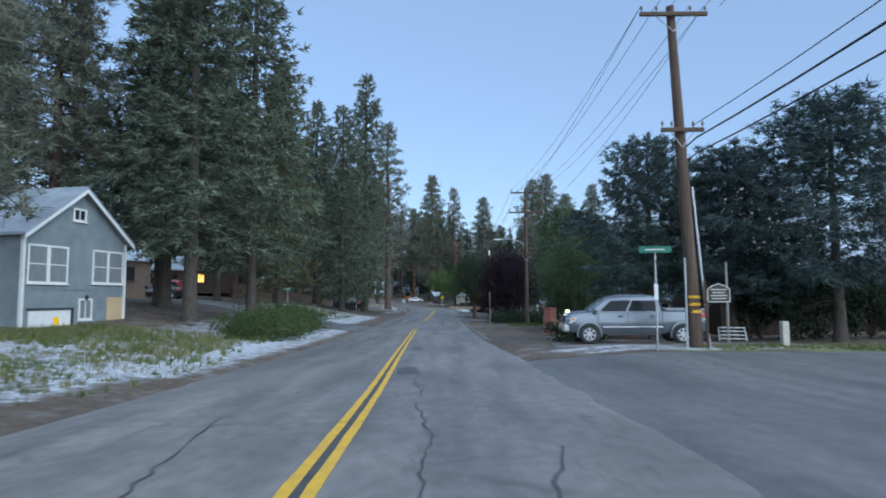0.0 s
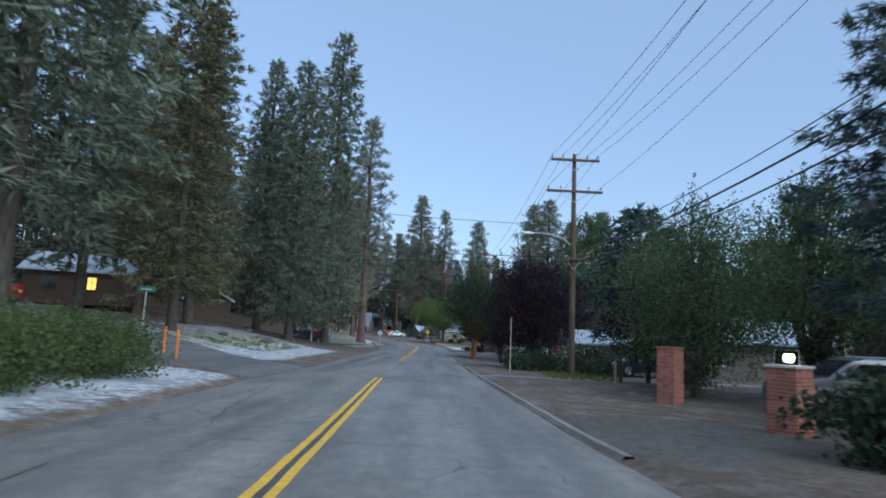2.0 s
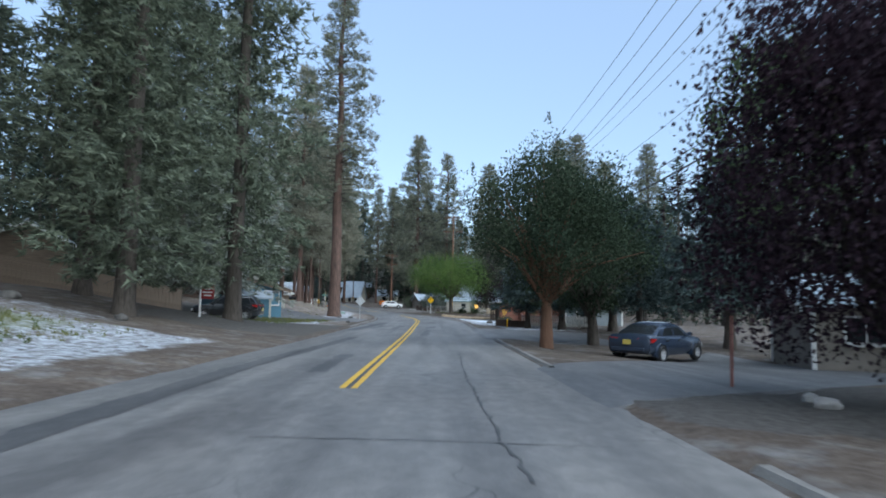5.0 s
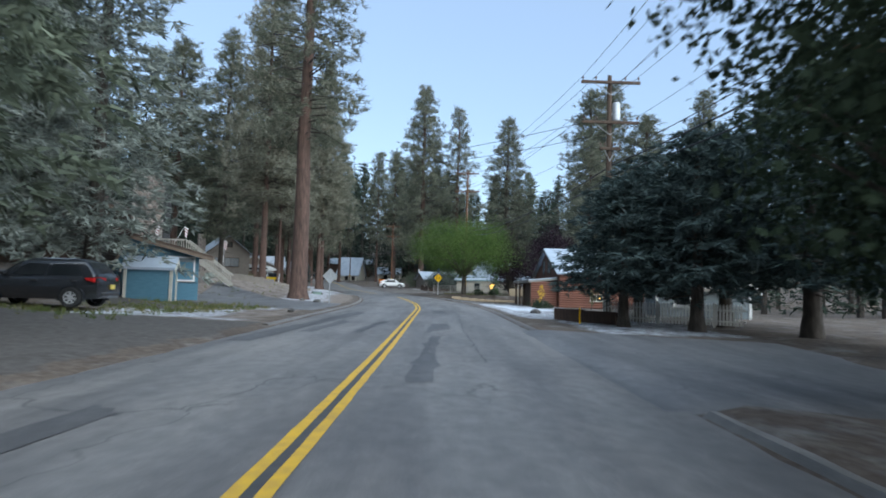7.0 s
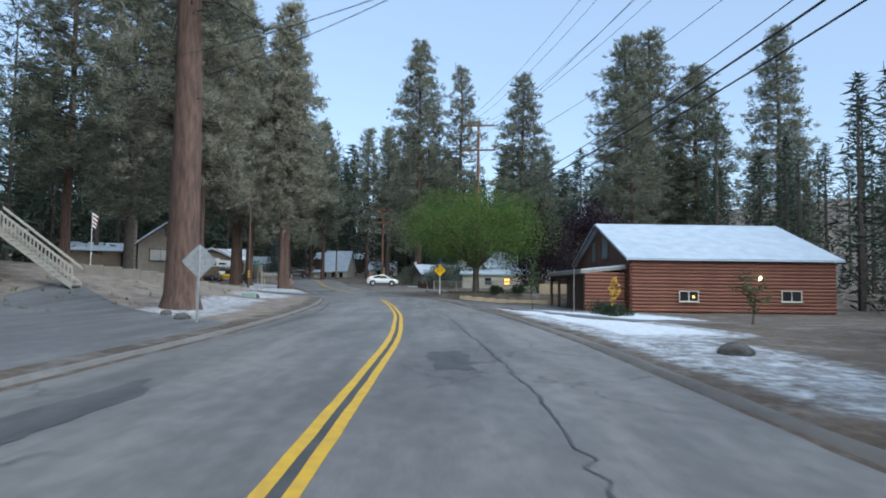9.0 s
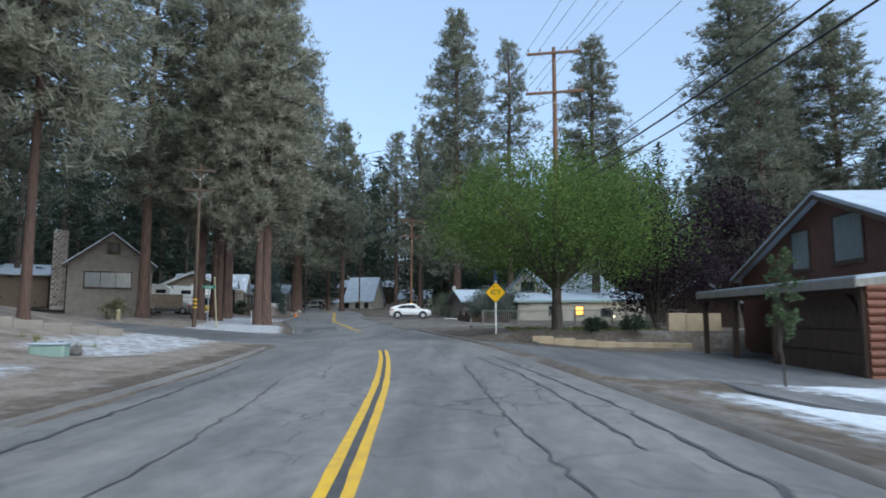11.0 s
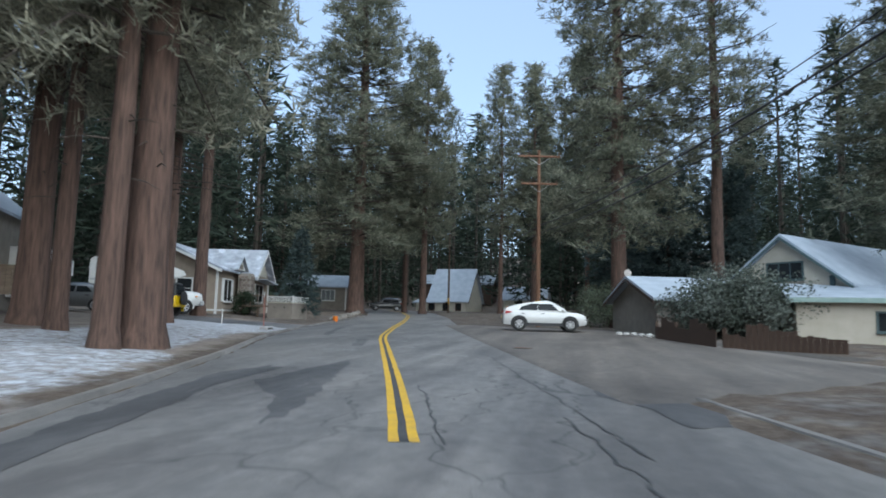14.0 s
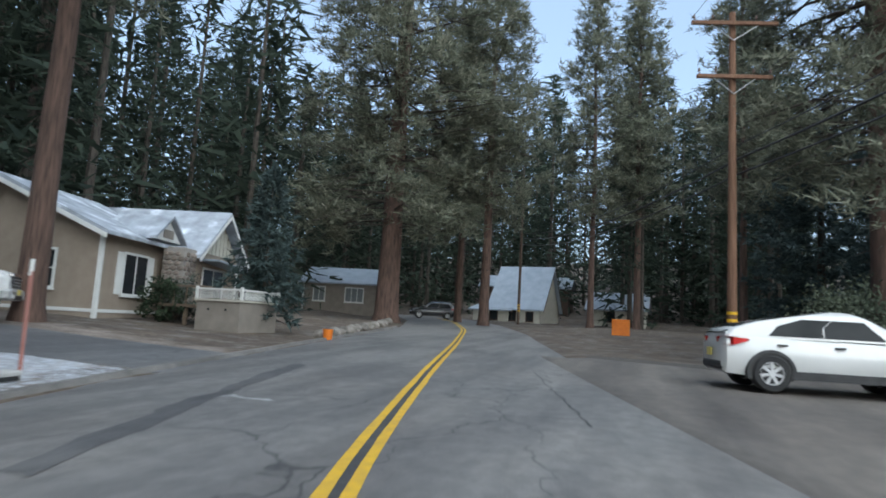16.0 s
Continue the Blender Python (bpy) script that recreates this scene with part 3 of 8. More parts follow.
def tufts(cents, lean, size, width, blades, rng):
    """Bunches of needles: blades that spray from each centre, bent towards lean."""
    n = len(cents)
    d = rng.normal(size=(n, blades, 3)) * np.array([0.8, 0.8, 0.6]) + lean[:, None, :]
    base = cents[:, None, :] + rng.normal(0, size * 0.16, (n, blades, 3))
    return sprigs(base.reshape(-1, 3), d.reshape(-1, 3), size, width, rng)


def spruce_crown(h, r, clear, rng, fine=1.0, droop=0.25, gap=0.0, power=0.6, blades=8, thin=1.0):
    """Tiers of drooping boughs, each a row of needle bunches that hang at its sides."""
    cents, lean = [], []
    z = clear
    step = 0.5 / math.sqrt(fine)
    swell = rng.uniform(0.78, 1.16, 64)
    while z < h - 0.3:
        t = (z - clear) / (h - clear)
        reach = r * (1.0 - t) ** power * (0.72 + 0.28 * min(1, t * 6)) + 0.18
        n = int(rng.integers(5, 8)) if t < 0.85 else 5
        a0 = rng.uniform(0, 6.28)
        for k in range(n):
            if rng.random() < gap:
                continue
            a = a0 + k * 6.283 / n + rng.normal(0, 0.22)
            L = max(0.3, reach * rng.uniform(0.72, 1.2) * swell[(int(z * 0.8) * 5 + int(a * 1.4)) % 64])
            ca, sa = math.cos(a), math.sin(a)
            lift = 0.5 * (t - 0.4)
            m = max(3, int(L * 2.9 * fine))
            s = rng.uniform(0.05, 1, m) ** 0.75
            off = rng.normal(0, 1, m) * 0.17 * L * (1.2 - s)
            rr = s * L
            zz = z + rr * lift - droop * rr * s + 0.16 * rr * s ** 3 - np.abs(rng.normal(0, 0.14, m))
            cents.append(np.stack([ca * rr - sa * off, sa * rr + ca * off, zz], 1))
            sg = np.sign(off) * 0.55
            lean.append(np.stack([ca * 0.9 - sa * sg, sa * 0.9 + ca * sg, np.full(m, -0.35 + 0.5 * t)], 1))
        z += step * (1.15 - 0.5 * t)
    out = tufts(np.concatenate(cents), np.concatenate(lean), 0.5 / fine ** 0.4, 0.062 * thin / fine ** 0.3, blades, rng)
    k = 40
    top = np.stack([rng.normal(0, 0.06, k), rng.normal(0, 0.06, k), rng.uniform(h - 1.2, h, k)], 1)
    tip = sprigs(top, np.stack([rng.normal(0, .5, k), rng.normal(0, .5, k), np.full(k, .8)], 1), 0.36, 0.05, rng)
    return np.concatenate([out, tip])


def pine_crown(h, r, clear, rng, limbs_n=150, blades=11, droop=0.0, big=1.0, bare=0.0, power=0.62):
    """Crooked limbs, the upper ones rising and the lower ones hanging, that end in clumps of needle puffs."""
    cents, lean, limbs = [], [], Mesh()
    for i in range(limbs_n):
        t = (i + rng.uniform(0, 1)) / limbs_n
        z = clear + t * (h - clear) * 0.985
        prof = r * (1.02 - t) ** power * (0.62 + 0.38 * min(1, t * 3.5))
        a = i * 2.4 + rng.normal(0, 0.5)
        L = max(0.45, prof * rng.uniform(0.5, 1.18))
        rise = rng.normal(0.5 * t - 0.2 - droop, 0.14)
        u = np.array([math.cos(a), math.sin(a)])
        tip = np.array([*(u * L), z + rise * L])
        knee = np.array([*(u * L * 0.5), z + rise * L * 0.15])
        limbs.tube([(0, 0, z - 0.1), tuple(knee), tuple(tip)], [0.02 + 0.013 * L, 0.014 + 0.008 * L, 0.012], 4, False)
        if rng.random() < bare:
            continue
        for j in range(int(2 + L * 0.95)):
            s = rng.uniform(0.2, 1.0) if L > 1.5 else rng.uniform(0, 1.0)
            c = knee + (tip - knee) * s + rng.normal(0, 1, 3) * np.array([1, 1, 0.45]) * (0.1 + 0.13 * L)
            q = int(rng.integers(3, 6))
            p = c + rng.normal(0, 1, (q, 3)) * np.array([0.34, 0.34, 0.2]) * big
            cents.append(p)
            lean.append(np.tile(np.array([u[0] * 0.5, u[1] * 0.5, 0.35]), (q, 1)))
    return tufts(np.concatenate(cents), np.concatenate(lean), 0.5 * big, 0.035 * big, blades, rng), limbs


TREES = {}
M_LIMB = mat("dark_limb_bark", (0.045, 0.036, 0.03), (0.085, 0.068, 0.056), scale=3, stretch=(4, 4, 0.7), rough=0.95, bump=0.5, bscale=9)


def make_kind(key, kind, h, r, clear, seed, needles, bark, tr=0.3, fine=1.0, lean=0.0, **kw):
    rng = np.random.default_rng(seed)
    pts, rad = trunk_mesh(h * 0.985, tr, rng, lean)
    tm, lm = Mesh().tube(pts, rad, 9), Mesh()
    if kind == "spruce":
        crown = spruce_crown(h, r, clear, rng, fine, **kw)
        for i in range(14):
            z = rng.uniform(max(0.6, clear * 0.5), clear + 2)
            a = rng.uniform(0, 6.28)
            lm.tube([(0, 0, z), (math.cos(a) * 0.8, math.sin(a) * 0.8, z - 0.15), (math.cos(a) * 1.4, math.sin(a) * 1.4, z - 0.4)], [0.03, 0.02, 0.008], 4)
    else:
        crown, limbs = pine_crown(h, r, clear, rng, **kw)
        lm.add(limbs.v, limbs.f)
        for i in range(10):
            z = rng.uniform(clear * 0.45, clear)
            a = rng.uniform(0, 6.28)
            q = rng.uniform(0.6, 1.8)
            lm.tube([(0, 0, z), (math.cos(a) * q * .6, math.sin(a) * q * .6, z - 0.05), (math.cos(a) * q, math.sin(a) * q, z - 0.25)], [0.035, 0.02, 0.008], 4)
    if lean:
        sh = np.clip(crown[..., 2] / h, 0, 1) ** 2 * lean * h
        crown[..., 0] += sh
    TREES[key] = (tm.data("trunk", bark, True, recalc=False), tri_mesh("crown", crown, needles), lm.data("limbs", M_LIMB, True, recalc=False), h)


def tree(key, x, y, h, label, turn=0.0, wide=1.0, name="conifer", category="tree", group="conifers along the road", dz=-0.05, slim=1.0):
    tm, cm, lm, h0 = TREES[key]
    s = h / h0
    ob = thing(name, on(x, y, dz), label, category, group, turn=turn)
    for nm, me in (("trunk", tm), ("crown", cm), ("limb_frame", lm)):
        p = tagged(new(nm, me), kind="stuff" if nm != "trunk" else "")
        p.parent = ob
        w = s * wide * (slim if nm == "trunk" else 1.0)
        p.scale = (w, w, s)
    return ob


make_kind("spruce_a", "spruce", 27, 4.7, 4.3, 1, M_SPRUCE, M_BARK, 0.36, 1.15)
make_kind("spruce_b", "spruce", 28, 4.5, 4.9, 2, M_SPRUCE, M_BARK, 0.38, 1.15, gap=0.1)
make_kind("spruce_c", "spruce", 31, 5.0, 2.8, 3, M_SPRUCE, M_BARK, 0.45, 1.1, gap=0.06, power=0.5)
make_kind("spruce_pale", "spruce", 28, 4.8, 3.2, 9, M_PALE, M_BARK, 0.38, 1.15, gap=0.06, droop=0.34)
make_kind("spruce_brown", "spruce", 25, 4.4, 3.0, 4, M_BROWN, M_BARK, 0.3, 1.15, gap=0.1)
make_kind("spruce_low", "spruce", 12, 3.6, 0.9, 5, M_BLUE, M_BARK, 0.24, 1.7, droop=0.05, power=0.42)
make_kind("spruce_mid", "spruce", 9, 3.2, 2.5, 6, M_BLUE, M_BARK, 0.24, 2.2, droop=0.2, gap=0.03, power=0.62)
make_kind("spruce_young", "spruce", 7, 2.0, 1.1, 7, M_BLUE, M_BARK, 0.1, 1.9, power=0.8, gap=0.1)
make_kind("spruce_side", "spruce", 12, 5.0, 3.4, 8, M_BLUE, M_BARK, 0.24, 2.3, droop=0.14, power=0.45, blades=12, thin=0.55)
make_kind("pine_a", "pine", 34, 6.4, 11, 11, M_PINE, M_RED, 0.55, limbs_n=200)
make_kind("pine_tall", "pine", 38.5, 5.4, 12.5, 16, M_PINE, M_RED, 0.5, limbs_n=190, bare=0.12)
make_kind("pine_b", "pine", 30, 5.4, 8.5, 12, M_PINE, M_RED, 0.42, limbs_n=170, big=1.15)
make_kind("pine_c", "pine", 36, 5.8, 6.5, 13, M_PINE, M_BARK, 0.5, limbs_n=215, big=1.15, droop=0.08)
make_kind("pine_warm", "pine", 32, 6.0, 8.5, 17, M_WARM, M_RED, 0.5, limbs_n=190, big=1.1, droop=0.12)
make_kind("pine_slim", "pine", 26, 3.2, 8, 14, M_PINE, M_RED, 0.24, limbs_n=130)
make_kind("pine_dense", "pine", 38, 6.8, 6.5, 15, M_PINE, M_RED, 0.62, limbs_n=270, big=1.15, droop=0.05)
make_kind("far_a", "spruce", 28, 4.6, 0.8, 21, M_FAR, M_BARK, 0.3, 0.5, power=0.8, blades=4)
make_kind("far_b", "spruce", 32, 4.4, 1.6, 22, M_FAR, M_BARK, 0.3, 0.5, gap=0.1, power=0.75, blades=4)
make_kind("far_c", "pine", 33, 5.2, 7, 23, M_FAR, M_BARK, 0.35, limbs_n=110, blades=6)

DK = "tall dark green spruce with drooping boughs on the verge"
PN = "tall ponderosa pine with reddish bark and bare lower trunk"
LN = "slender pine with reddish trunk and thin crown"
for key, x, y, h, turn, wide, label in [
    # left verge, near the grey house and along the lane
    ("spruce_b", -14.7, 35.0, 27, 20, 1.1, DK), ("spruce_a", -12.6, 39.5, 28, 75, 0.9, DK), ("spruce_b", -18.6, 40.5, 26, 200, 1.1, DK), ("pine_b", -24, 37, 27, 0, 1, "grey-green pine behind the grey house"),
    ("spruce_a", -19.5, 31.5 + 10, 27, 300, 1, DK), ("pine_c", -27, 30, 30, 50, 1, "tall pine behind the grey house"), ("pine_c", -17.2, 19.6, 27, 140, 1, "tall pine with drooping boughs beside the grey house"), ("spruce_brown", -16.7, 61.5, 25.5, 10, 1.0, "tall spruce with browning needles beside the lane"),
    ("spruce_b", -20.0, 72.5, 27.5, 110, 1.1, DK), ("spruce_a", -23.5, 63, 26, 140, 1.0, DK), ("spruce_c", -13.7, 81, 27.5, 30, 1.05, "tall broad dark spruce with a thick trunk"),
    ("spruce_b", -18.2, 86, 29, 250, 1.0, DK), ("pine_b", -27, 79, 27, 80, 1, "grey-green pine on the slope"), ("spruce_a", -29, 90, 27, 10, 1.1, DK), ("spruce_c", -11.6, 88.6, 35.0, 200, 0.85, "very tall dark spruce with a pale bare lower trunk"),
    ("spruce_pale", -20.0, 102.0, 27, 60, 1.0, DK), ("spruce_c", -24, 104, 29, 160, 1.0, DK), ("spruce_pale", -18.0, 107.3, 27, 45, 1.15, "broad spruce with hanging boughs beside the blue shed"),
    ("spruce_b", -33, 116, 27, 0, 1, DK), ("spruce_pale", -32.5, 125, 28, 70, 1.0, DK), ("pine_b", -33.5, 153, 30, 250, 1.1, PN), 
    ("pine_c", -26.5, 150, 30, 10, 1.0, PN), ("pine_b", -28.4, 170, 33, 70, 1.0, PN), ("pine_slim", -25.8, 180.0, 29, 0, 1.1, LN), ("pine_slim", -26.9, 180.0, 30, 90, 1.3, LN),
    ("pine_slim", -26.06, 181.43, 31, 10, 1.35, LN), ("pine_a", -30.64, 191.23, 36, 10, 0.7, PN), ("spruce_young", -27.1, 198.2, 6.8, 0, 0.9, "young spruce beside the tan house"),
    ("pine_dense", -30.5, 220, 42, 0, 1.3, "huge old pine with thick red-brown trunk and dense dark crown"), ("pine_b", -24.5, 226, 33, 60, 0.9, PN), ("pine_slim", -28, 231, 30, 0, 1.2, LN),
    # right verge
    ("spruce_side", 11.4, 34.2, 11.4, 0, 0.96, "dark blue-green spruce with ragged top behind the pickup"), ("spruce_side", 18.5, 29, 12.0, 90, 1.18, "dark blue-green spruce with bare lower trunk by the corner"), ("spruce_low", 36, 44, 15, 190, 1.1, "dark blue-green spruce beside the tudor house"),
    ("spruce_mid", 15.4, 69, 13, 0, 1.2, "pointed dark spruce behind the plum trees"), ("spruce_mid", 11.5, 92, 8, 30, 1.1, "dark spruce behind the driveway"), ("spruce_mid", 14, 86, 10, 130, 1.0, "dark spruce beyond the parked cars"),
    ("spruce_mid", 6.2, 100.8, 6.0, 60, 1.35, "dark spruce with low hanging boughs"), ("spruce_mid", 8.4, 99.2, 7.6, 10, 1.3, "dark spruce with low hanging boughs"), ("spruce_mid", 11.5, 97.4, 9.6, 200, 1.2, "dark spruce with low hanging boughs"), ("spruce_mid", 8.0, 104.5, 7.4, 120, 1.3, "dark spruce with low hanging boughs"), ("spruce_mid", 11.2, 103, 8.8, 300, 1.3, "dark spruce with low hanging boughs"),
    ("pine_c", 11.8, 193, 33, 0, 1.15, "tall narrow pine behind the yard"), ("pine_c", 27, 190, 38, 70, 1.3, PN), ("pine_c", 31.5, 193, 40, 10, 1.2, PN), ("pine_b", 37, 189, 33, 140, 1.3, PN), ("pine_c", 42, 176, 34, 40, 1.0, PN), ("pine_b", 24, 178, 26, 40, 1.0, PN),
    ("pine_dense", -4.3, 203, 42, 40, 0.9, "tall dense dark pine behind the sheds"), ("pine_tall", 2.8, 204, 38, 160, 1.0, "tall open pine behind the beige house"),
    ("pine_slim", -16.7, 237, 34, 0, 1.0, LN), ("pine_slim", -12.5, 240, 35, 90, 1.1, LN), ("pine_slim", -6, 222, 30, 15, 1.0, LN), ("spruce_b", 19, 214, 26, 15, 1, DK), ("spruce_low", 0.4, 211, 14, 40, 1.0, "dark spruce behind the juniper"), ("spruce_low", -2.2, 219, 15, 140, 1.0, "dark spruce behind the juniper"), ("spruce_low", 4.6, 209, 13, 240, 1.0, "dark spruce behind the beige house"),
]:
    tree(key, x, y, h, label, turn, wide)
tree("pine_warm", -25.4, 173.5, 36, PN, 120, 0.9)
tree("pine_warm", -23.15, 172.3, 30, PN, 260, 0.85, slim=0.75)
tree("pine_warm", -18.75, 169.1, 30, PN, 210, 0.9, slim=0.75)
tree("pine_warm", -18.6, 170.2, 34, "huge ponderosa pine with a thick red-brown trunk on the verge", 0, 0.9, slim=1.15)
tree("pine_tall", -11.7, 124.7, 38.5, "very tall ponderosa pine with straight red trunk", slim=1.35)
tree("pine_warm", -19.1, 141, 34, "tall pine with a grey-brown trunk on the bank", 150, 0.9, slim=0.75)
tree("pine_warm", -18.0, 143.2, 27, "slimmer pine with drooping grey-green boughs", 100, 0.9, slim=0.5)
tree("spruce_side", 15.4, 33.2, 10.6, "dark blue-green spruce with dense boughs before the tudor house", 200, 1.1)


# woods in the distance: what nobody could count
def far_woods():
    rng = np.random.default_rng(8)
    crowns, trunks = [], Mesh()
    spots = []
    for n, x0, x1, y0, y1 in ((46, 24, 60, 100, 200), (60, -85, -36, 60, 150), (150, -85, -40, 150, 300), (95, -75, 40, 250, 330), (40, 48, 110, 60, 270), (75, 10, 60, 208, 290), (50, -14, 14, 236, 300), (26, -70, -36, 10, 60)):
        for _ in range(n):
            spots.append((rng.uniform(x0, x1), rng.uniform(y0, y1)))
    for x, y in spots:
        key = ("far_a", "far_b", "far_a", "far_b", "far_c")[int(rng.integers(0, 5))]
        tm, cm, lm, h0 = TREES[key]
        h = rng.uniform(22, 36) if x < 4 else rng.uniform(20, 28) if y > 206 else rng.uniform(13, 19) if x < 44 else rng.uniform(14, 24)
        s = h / h0
        n = len(cm.vertices)
        co = np.empty(n * 3, np.float32)
        cm.vertices.foreach_get("co", co)
        co = co.reshape(-1, 3, 3)[:: 6] * np.array([s * 1.1, s * 1.1, s])
        a = rng.uniform(0, 6.28)
        R = np.array([[math.cos(a), -math.sin(a), 0], [math.sin(a), math.cos(a), 0], [0, 0, 1]])
        mid = co.mean(1, keepdims=True)
        co = mid + (co - mid) * 2.1
        z = float(land(x, y))
        crowns.append(co @ R.T + np.array([x, y, z]))
        trunks.tube([(x, y, z - 0.3), (x, y, z + h * 0.9)], [0.3, 0.08], 5)
    ob = thing("far_woods", (0, 0, 0), "dense dark conifer woods on the slopes behind", "woods", kind="stuff")
    part("crowns", tri_mesh("crowns", np.concatenate(crowns), M_FAR), None, ob)
    part("trunks", trunks.data("trunks", M_BARK, recalc=False), None, ob)


far_woods()


# ---- broad-leaved trees and shrubs ----
def leaf_tree(name, x, y, h, r, clear, seed, leaves, label, bark=None, tr=0.2, count=5200, size=0.2, clumps=60, up=0.4, shape=1.0, category="tree", group="", dz=-0.05, squash=1.0, shoots=0, ragged=0.3):
    rng = np.random.default_rng(seed)
    ob = thing(name, on(x, y, dz), label, category, group)
    tm, lm = Mesh(), Mesh()
    lean = rng.normal(0, 0.15, 2)
    top = h * 0.6
    tm.tube([(0, 0, -0.2), (lean[0] * .3, lean[1] * .3, clear * 0.6), (lean[0], lean[1], clear + 0.2), (lean[0] * 1.5, lean[1] * 1.5, top)], [tr * 1.35, tr, tr * 0.8, tr * 0.25], 9)
    cents = []
    out = []
    for i in range(clumps):
        u = rng.normal(size=3)
        u /= np.linalg.norm(u)
        q = rng.uniform(0.15, 1.0) ** 0.6 * (1 + ragged * noise.noise(Vector(u) * 1.9 + Vector((seed * 3.7, 0, 0))))
        zc = clear + (h - clear) * 0.5
        c = np.array([u[0] * r * q, u[1] * r * q * squash, zc + u[2] * (h - clear) * 0.5 * q])
        if c[2] < clear:
            c[2] = clear + rng.uniform(0, 0.4)
        k = 1 - 0.35 * max(0, (c[2] - zc) / (h - zc)) * shape
        c[:2] *= k
        cents.append(c)
        if i % 4 == 0:
            m = Vector((lean[0], lean[1], clear)).lerp(Vector(c), 0.5) + Vector((0, 0, 0.15 * (h - clear) * up))
            lm.tube([(lean[0], lean[1], max(clear * 0.8, 0.1)), m, tuple(c)], [tr * 0.4, tr * 0.22, 0.012], 5, False)
        n = count // clumps
        sp = r * rng.uniform(0.2, 0.36)
        q = rng.normal(0, 1, (n, 3))
        q *= (rng.uniform(0, 1, (n, 1)) ** 0.4) / np.linalg.norm(q, axis=1, keepdims=True)
        b = c + q * np.array([sp, sp, sp * (0.75 + up * 0.35)])
        b[:, 2] = np.maximum(b[:, 2], clear * 0.8)
        d = rng.normal(size=(n, 3)) + np.array([0, 0, up])
        out.append(sprigs(b, d, size, size * 0.32, rng, True))
    tops = sorted(cents, key=lambda c: -c[2])[:max(1, clumps // 2)]
    for i in range(shoots):
        c = tops[int(rng.integers(0, len(tops)))] + rng.normal(0, r * 0.12, 3)
        n, rise = 34, rng.uniform(0.5, 1.15) * r * 0.28
        k = rng.uniform(0, 1, (n, 1))
        b = c + np.array([*rng.normal(0, 0.16, 2), 1.0]) * k * rise + rng.normal(0, 1, (n, 3)) * 0.1 * (1.15 - k)
        d = rng.normal(size=(n, 3)) * 0.7 + np.array([0, 0, 0.9])
        out.append(sprigs(b, d, size, size * 0.3, rng, True))
    part("trunk", tm.data("trunk", bark or M_BARK, True, recalc=False), None, ob)
    tagged(part("limb_frame", lm.data("limbs", bark or M_BARK, True, recalc=False), None, ob), kind="stuff")
    tagged(part("crown", tri_mesh("crown", np.concatenate(out), leaves), None, ob), kind="stuff")
    return ob


leaf_tree("maple_tree", 2.4, 154.9, 8.5, 6.3, 2.7, 31, M_GREEN, "broad light green tree with spreading crown and brown trunk", tr=0.25, count=58000, size=0.13, clumps=230, up=0.8, shape=0.35, shoots=150)
leaf_tree("plum_tree", 6.5, 64.6, 7.7, 3.5, 0.7, 32, M_PLUM, "dark purple plum tree with a rounded crown", tr=0.22, count=56000, size=0.105, clumps=210, up=0.9, shoots=110)
leaf_tree("plum_tree", 10.2, 52.5, 5.6, 2.2, 0.6, 34, M_PLUM, "small dark purple plum tree", tr=0.12, count=7500, size=0.15)
leaf_tree("willow_tree", 9.2, 44.5, 7.0, 3.2, 0.6, 35, M_WILLOW, "green willow-like tree with feathery upright shoots", tr=0.2, count=32000, size=0.1, clumps=140, up=1.4, shoots=110)
leaf_tree("willow_tree", 13.6, 44.4, 7.8, 3.0, 0.6, 36, M_WILLOW, "tall green willow-like tree behind the brick pillars", tr=0.2, count=20000, size=0.13, clumps=120, up=1.4, shoots=110)
leaf_tree("willow_tree", 10.5, 49, 5.2, 2.4, 0.4, 44, M_DARK, "dark green bushy tree behind the rail fence", tr=0.14, count=10000, size=0.17, clumps=90, up=0.9)
leaf_tree("broadleaf_tree", 15.6, 84, 16, 3.4, 4, 37, M_WILLOW, "tall bright green poplar behind the houses", tr=0.25, count=9000, size=0.28, clumps=80, up=1.2, shoots=60)
leaf_tree("broadleaf_tree", 27, 70, 12, 3.4, 3, 38, M_WILLOW, "tall bright green poplar behind the houses", tr=0.25, count=6000, size=0.34, clumps=80, up=1.2)
leaf_tree("oak_tree", 3.7, 80.3, 7.9, 3.6, 2.2, 39, M_DARK, "dark green oak with an orange-brown trunk at the kerb", bark=M_POLENEW, tr=0.23, count=36000, size=0.115, clumps=180, ragged=0.5, shoots=90)
leaf_tree("oak_tree", 7.0, 85.5, 8.2, 3.4, 1.6, 40, M_DARK, "dark green oak behind the driveway", tr=0.25, count=13000, size=0.18, clumps=110)
leaf_tree("plum_tree", 8.9, 159.2, 8.8, 3.7, 0.3, 41, M_PLUM, "dark purple-leaved tree beside the carport", tr=0.2, count=16000, size=0.17, clumps=130, up=0.9, shoots=60)
leaf_tree("plum_tree", 15.5, 164, 10.5, 4.2, 1.5, 46, M_PLUM, "dark purple tree behind the log cabin", tr=0.25, count=7000, size=0.26, clumps=90)
leaf_tree("lilac_shrub", 0.4, 189.6, 3.5, 3.3, 0.1, 42, M_FROST, "large shrub with pale grey-green frosted leaves", tr=0.1, count=22000, size=0.16, clumps=150, category="shrub")
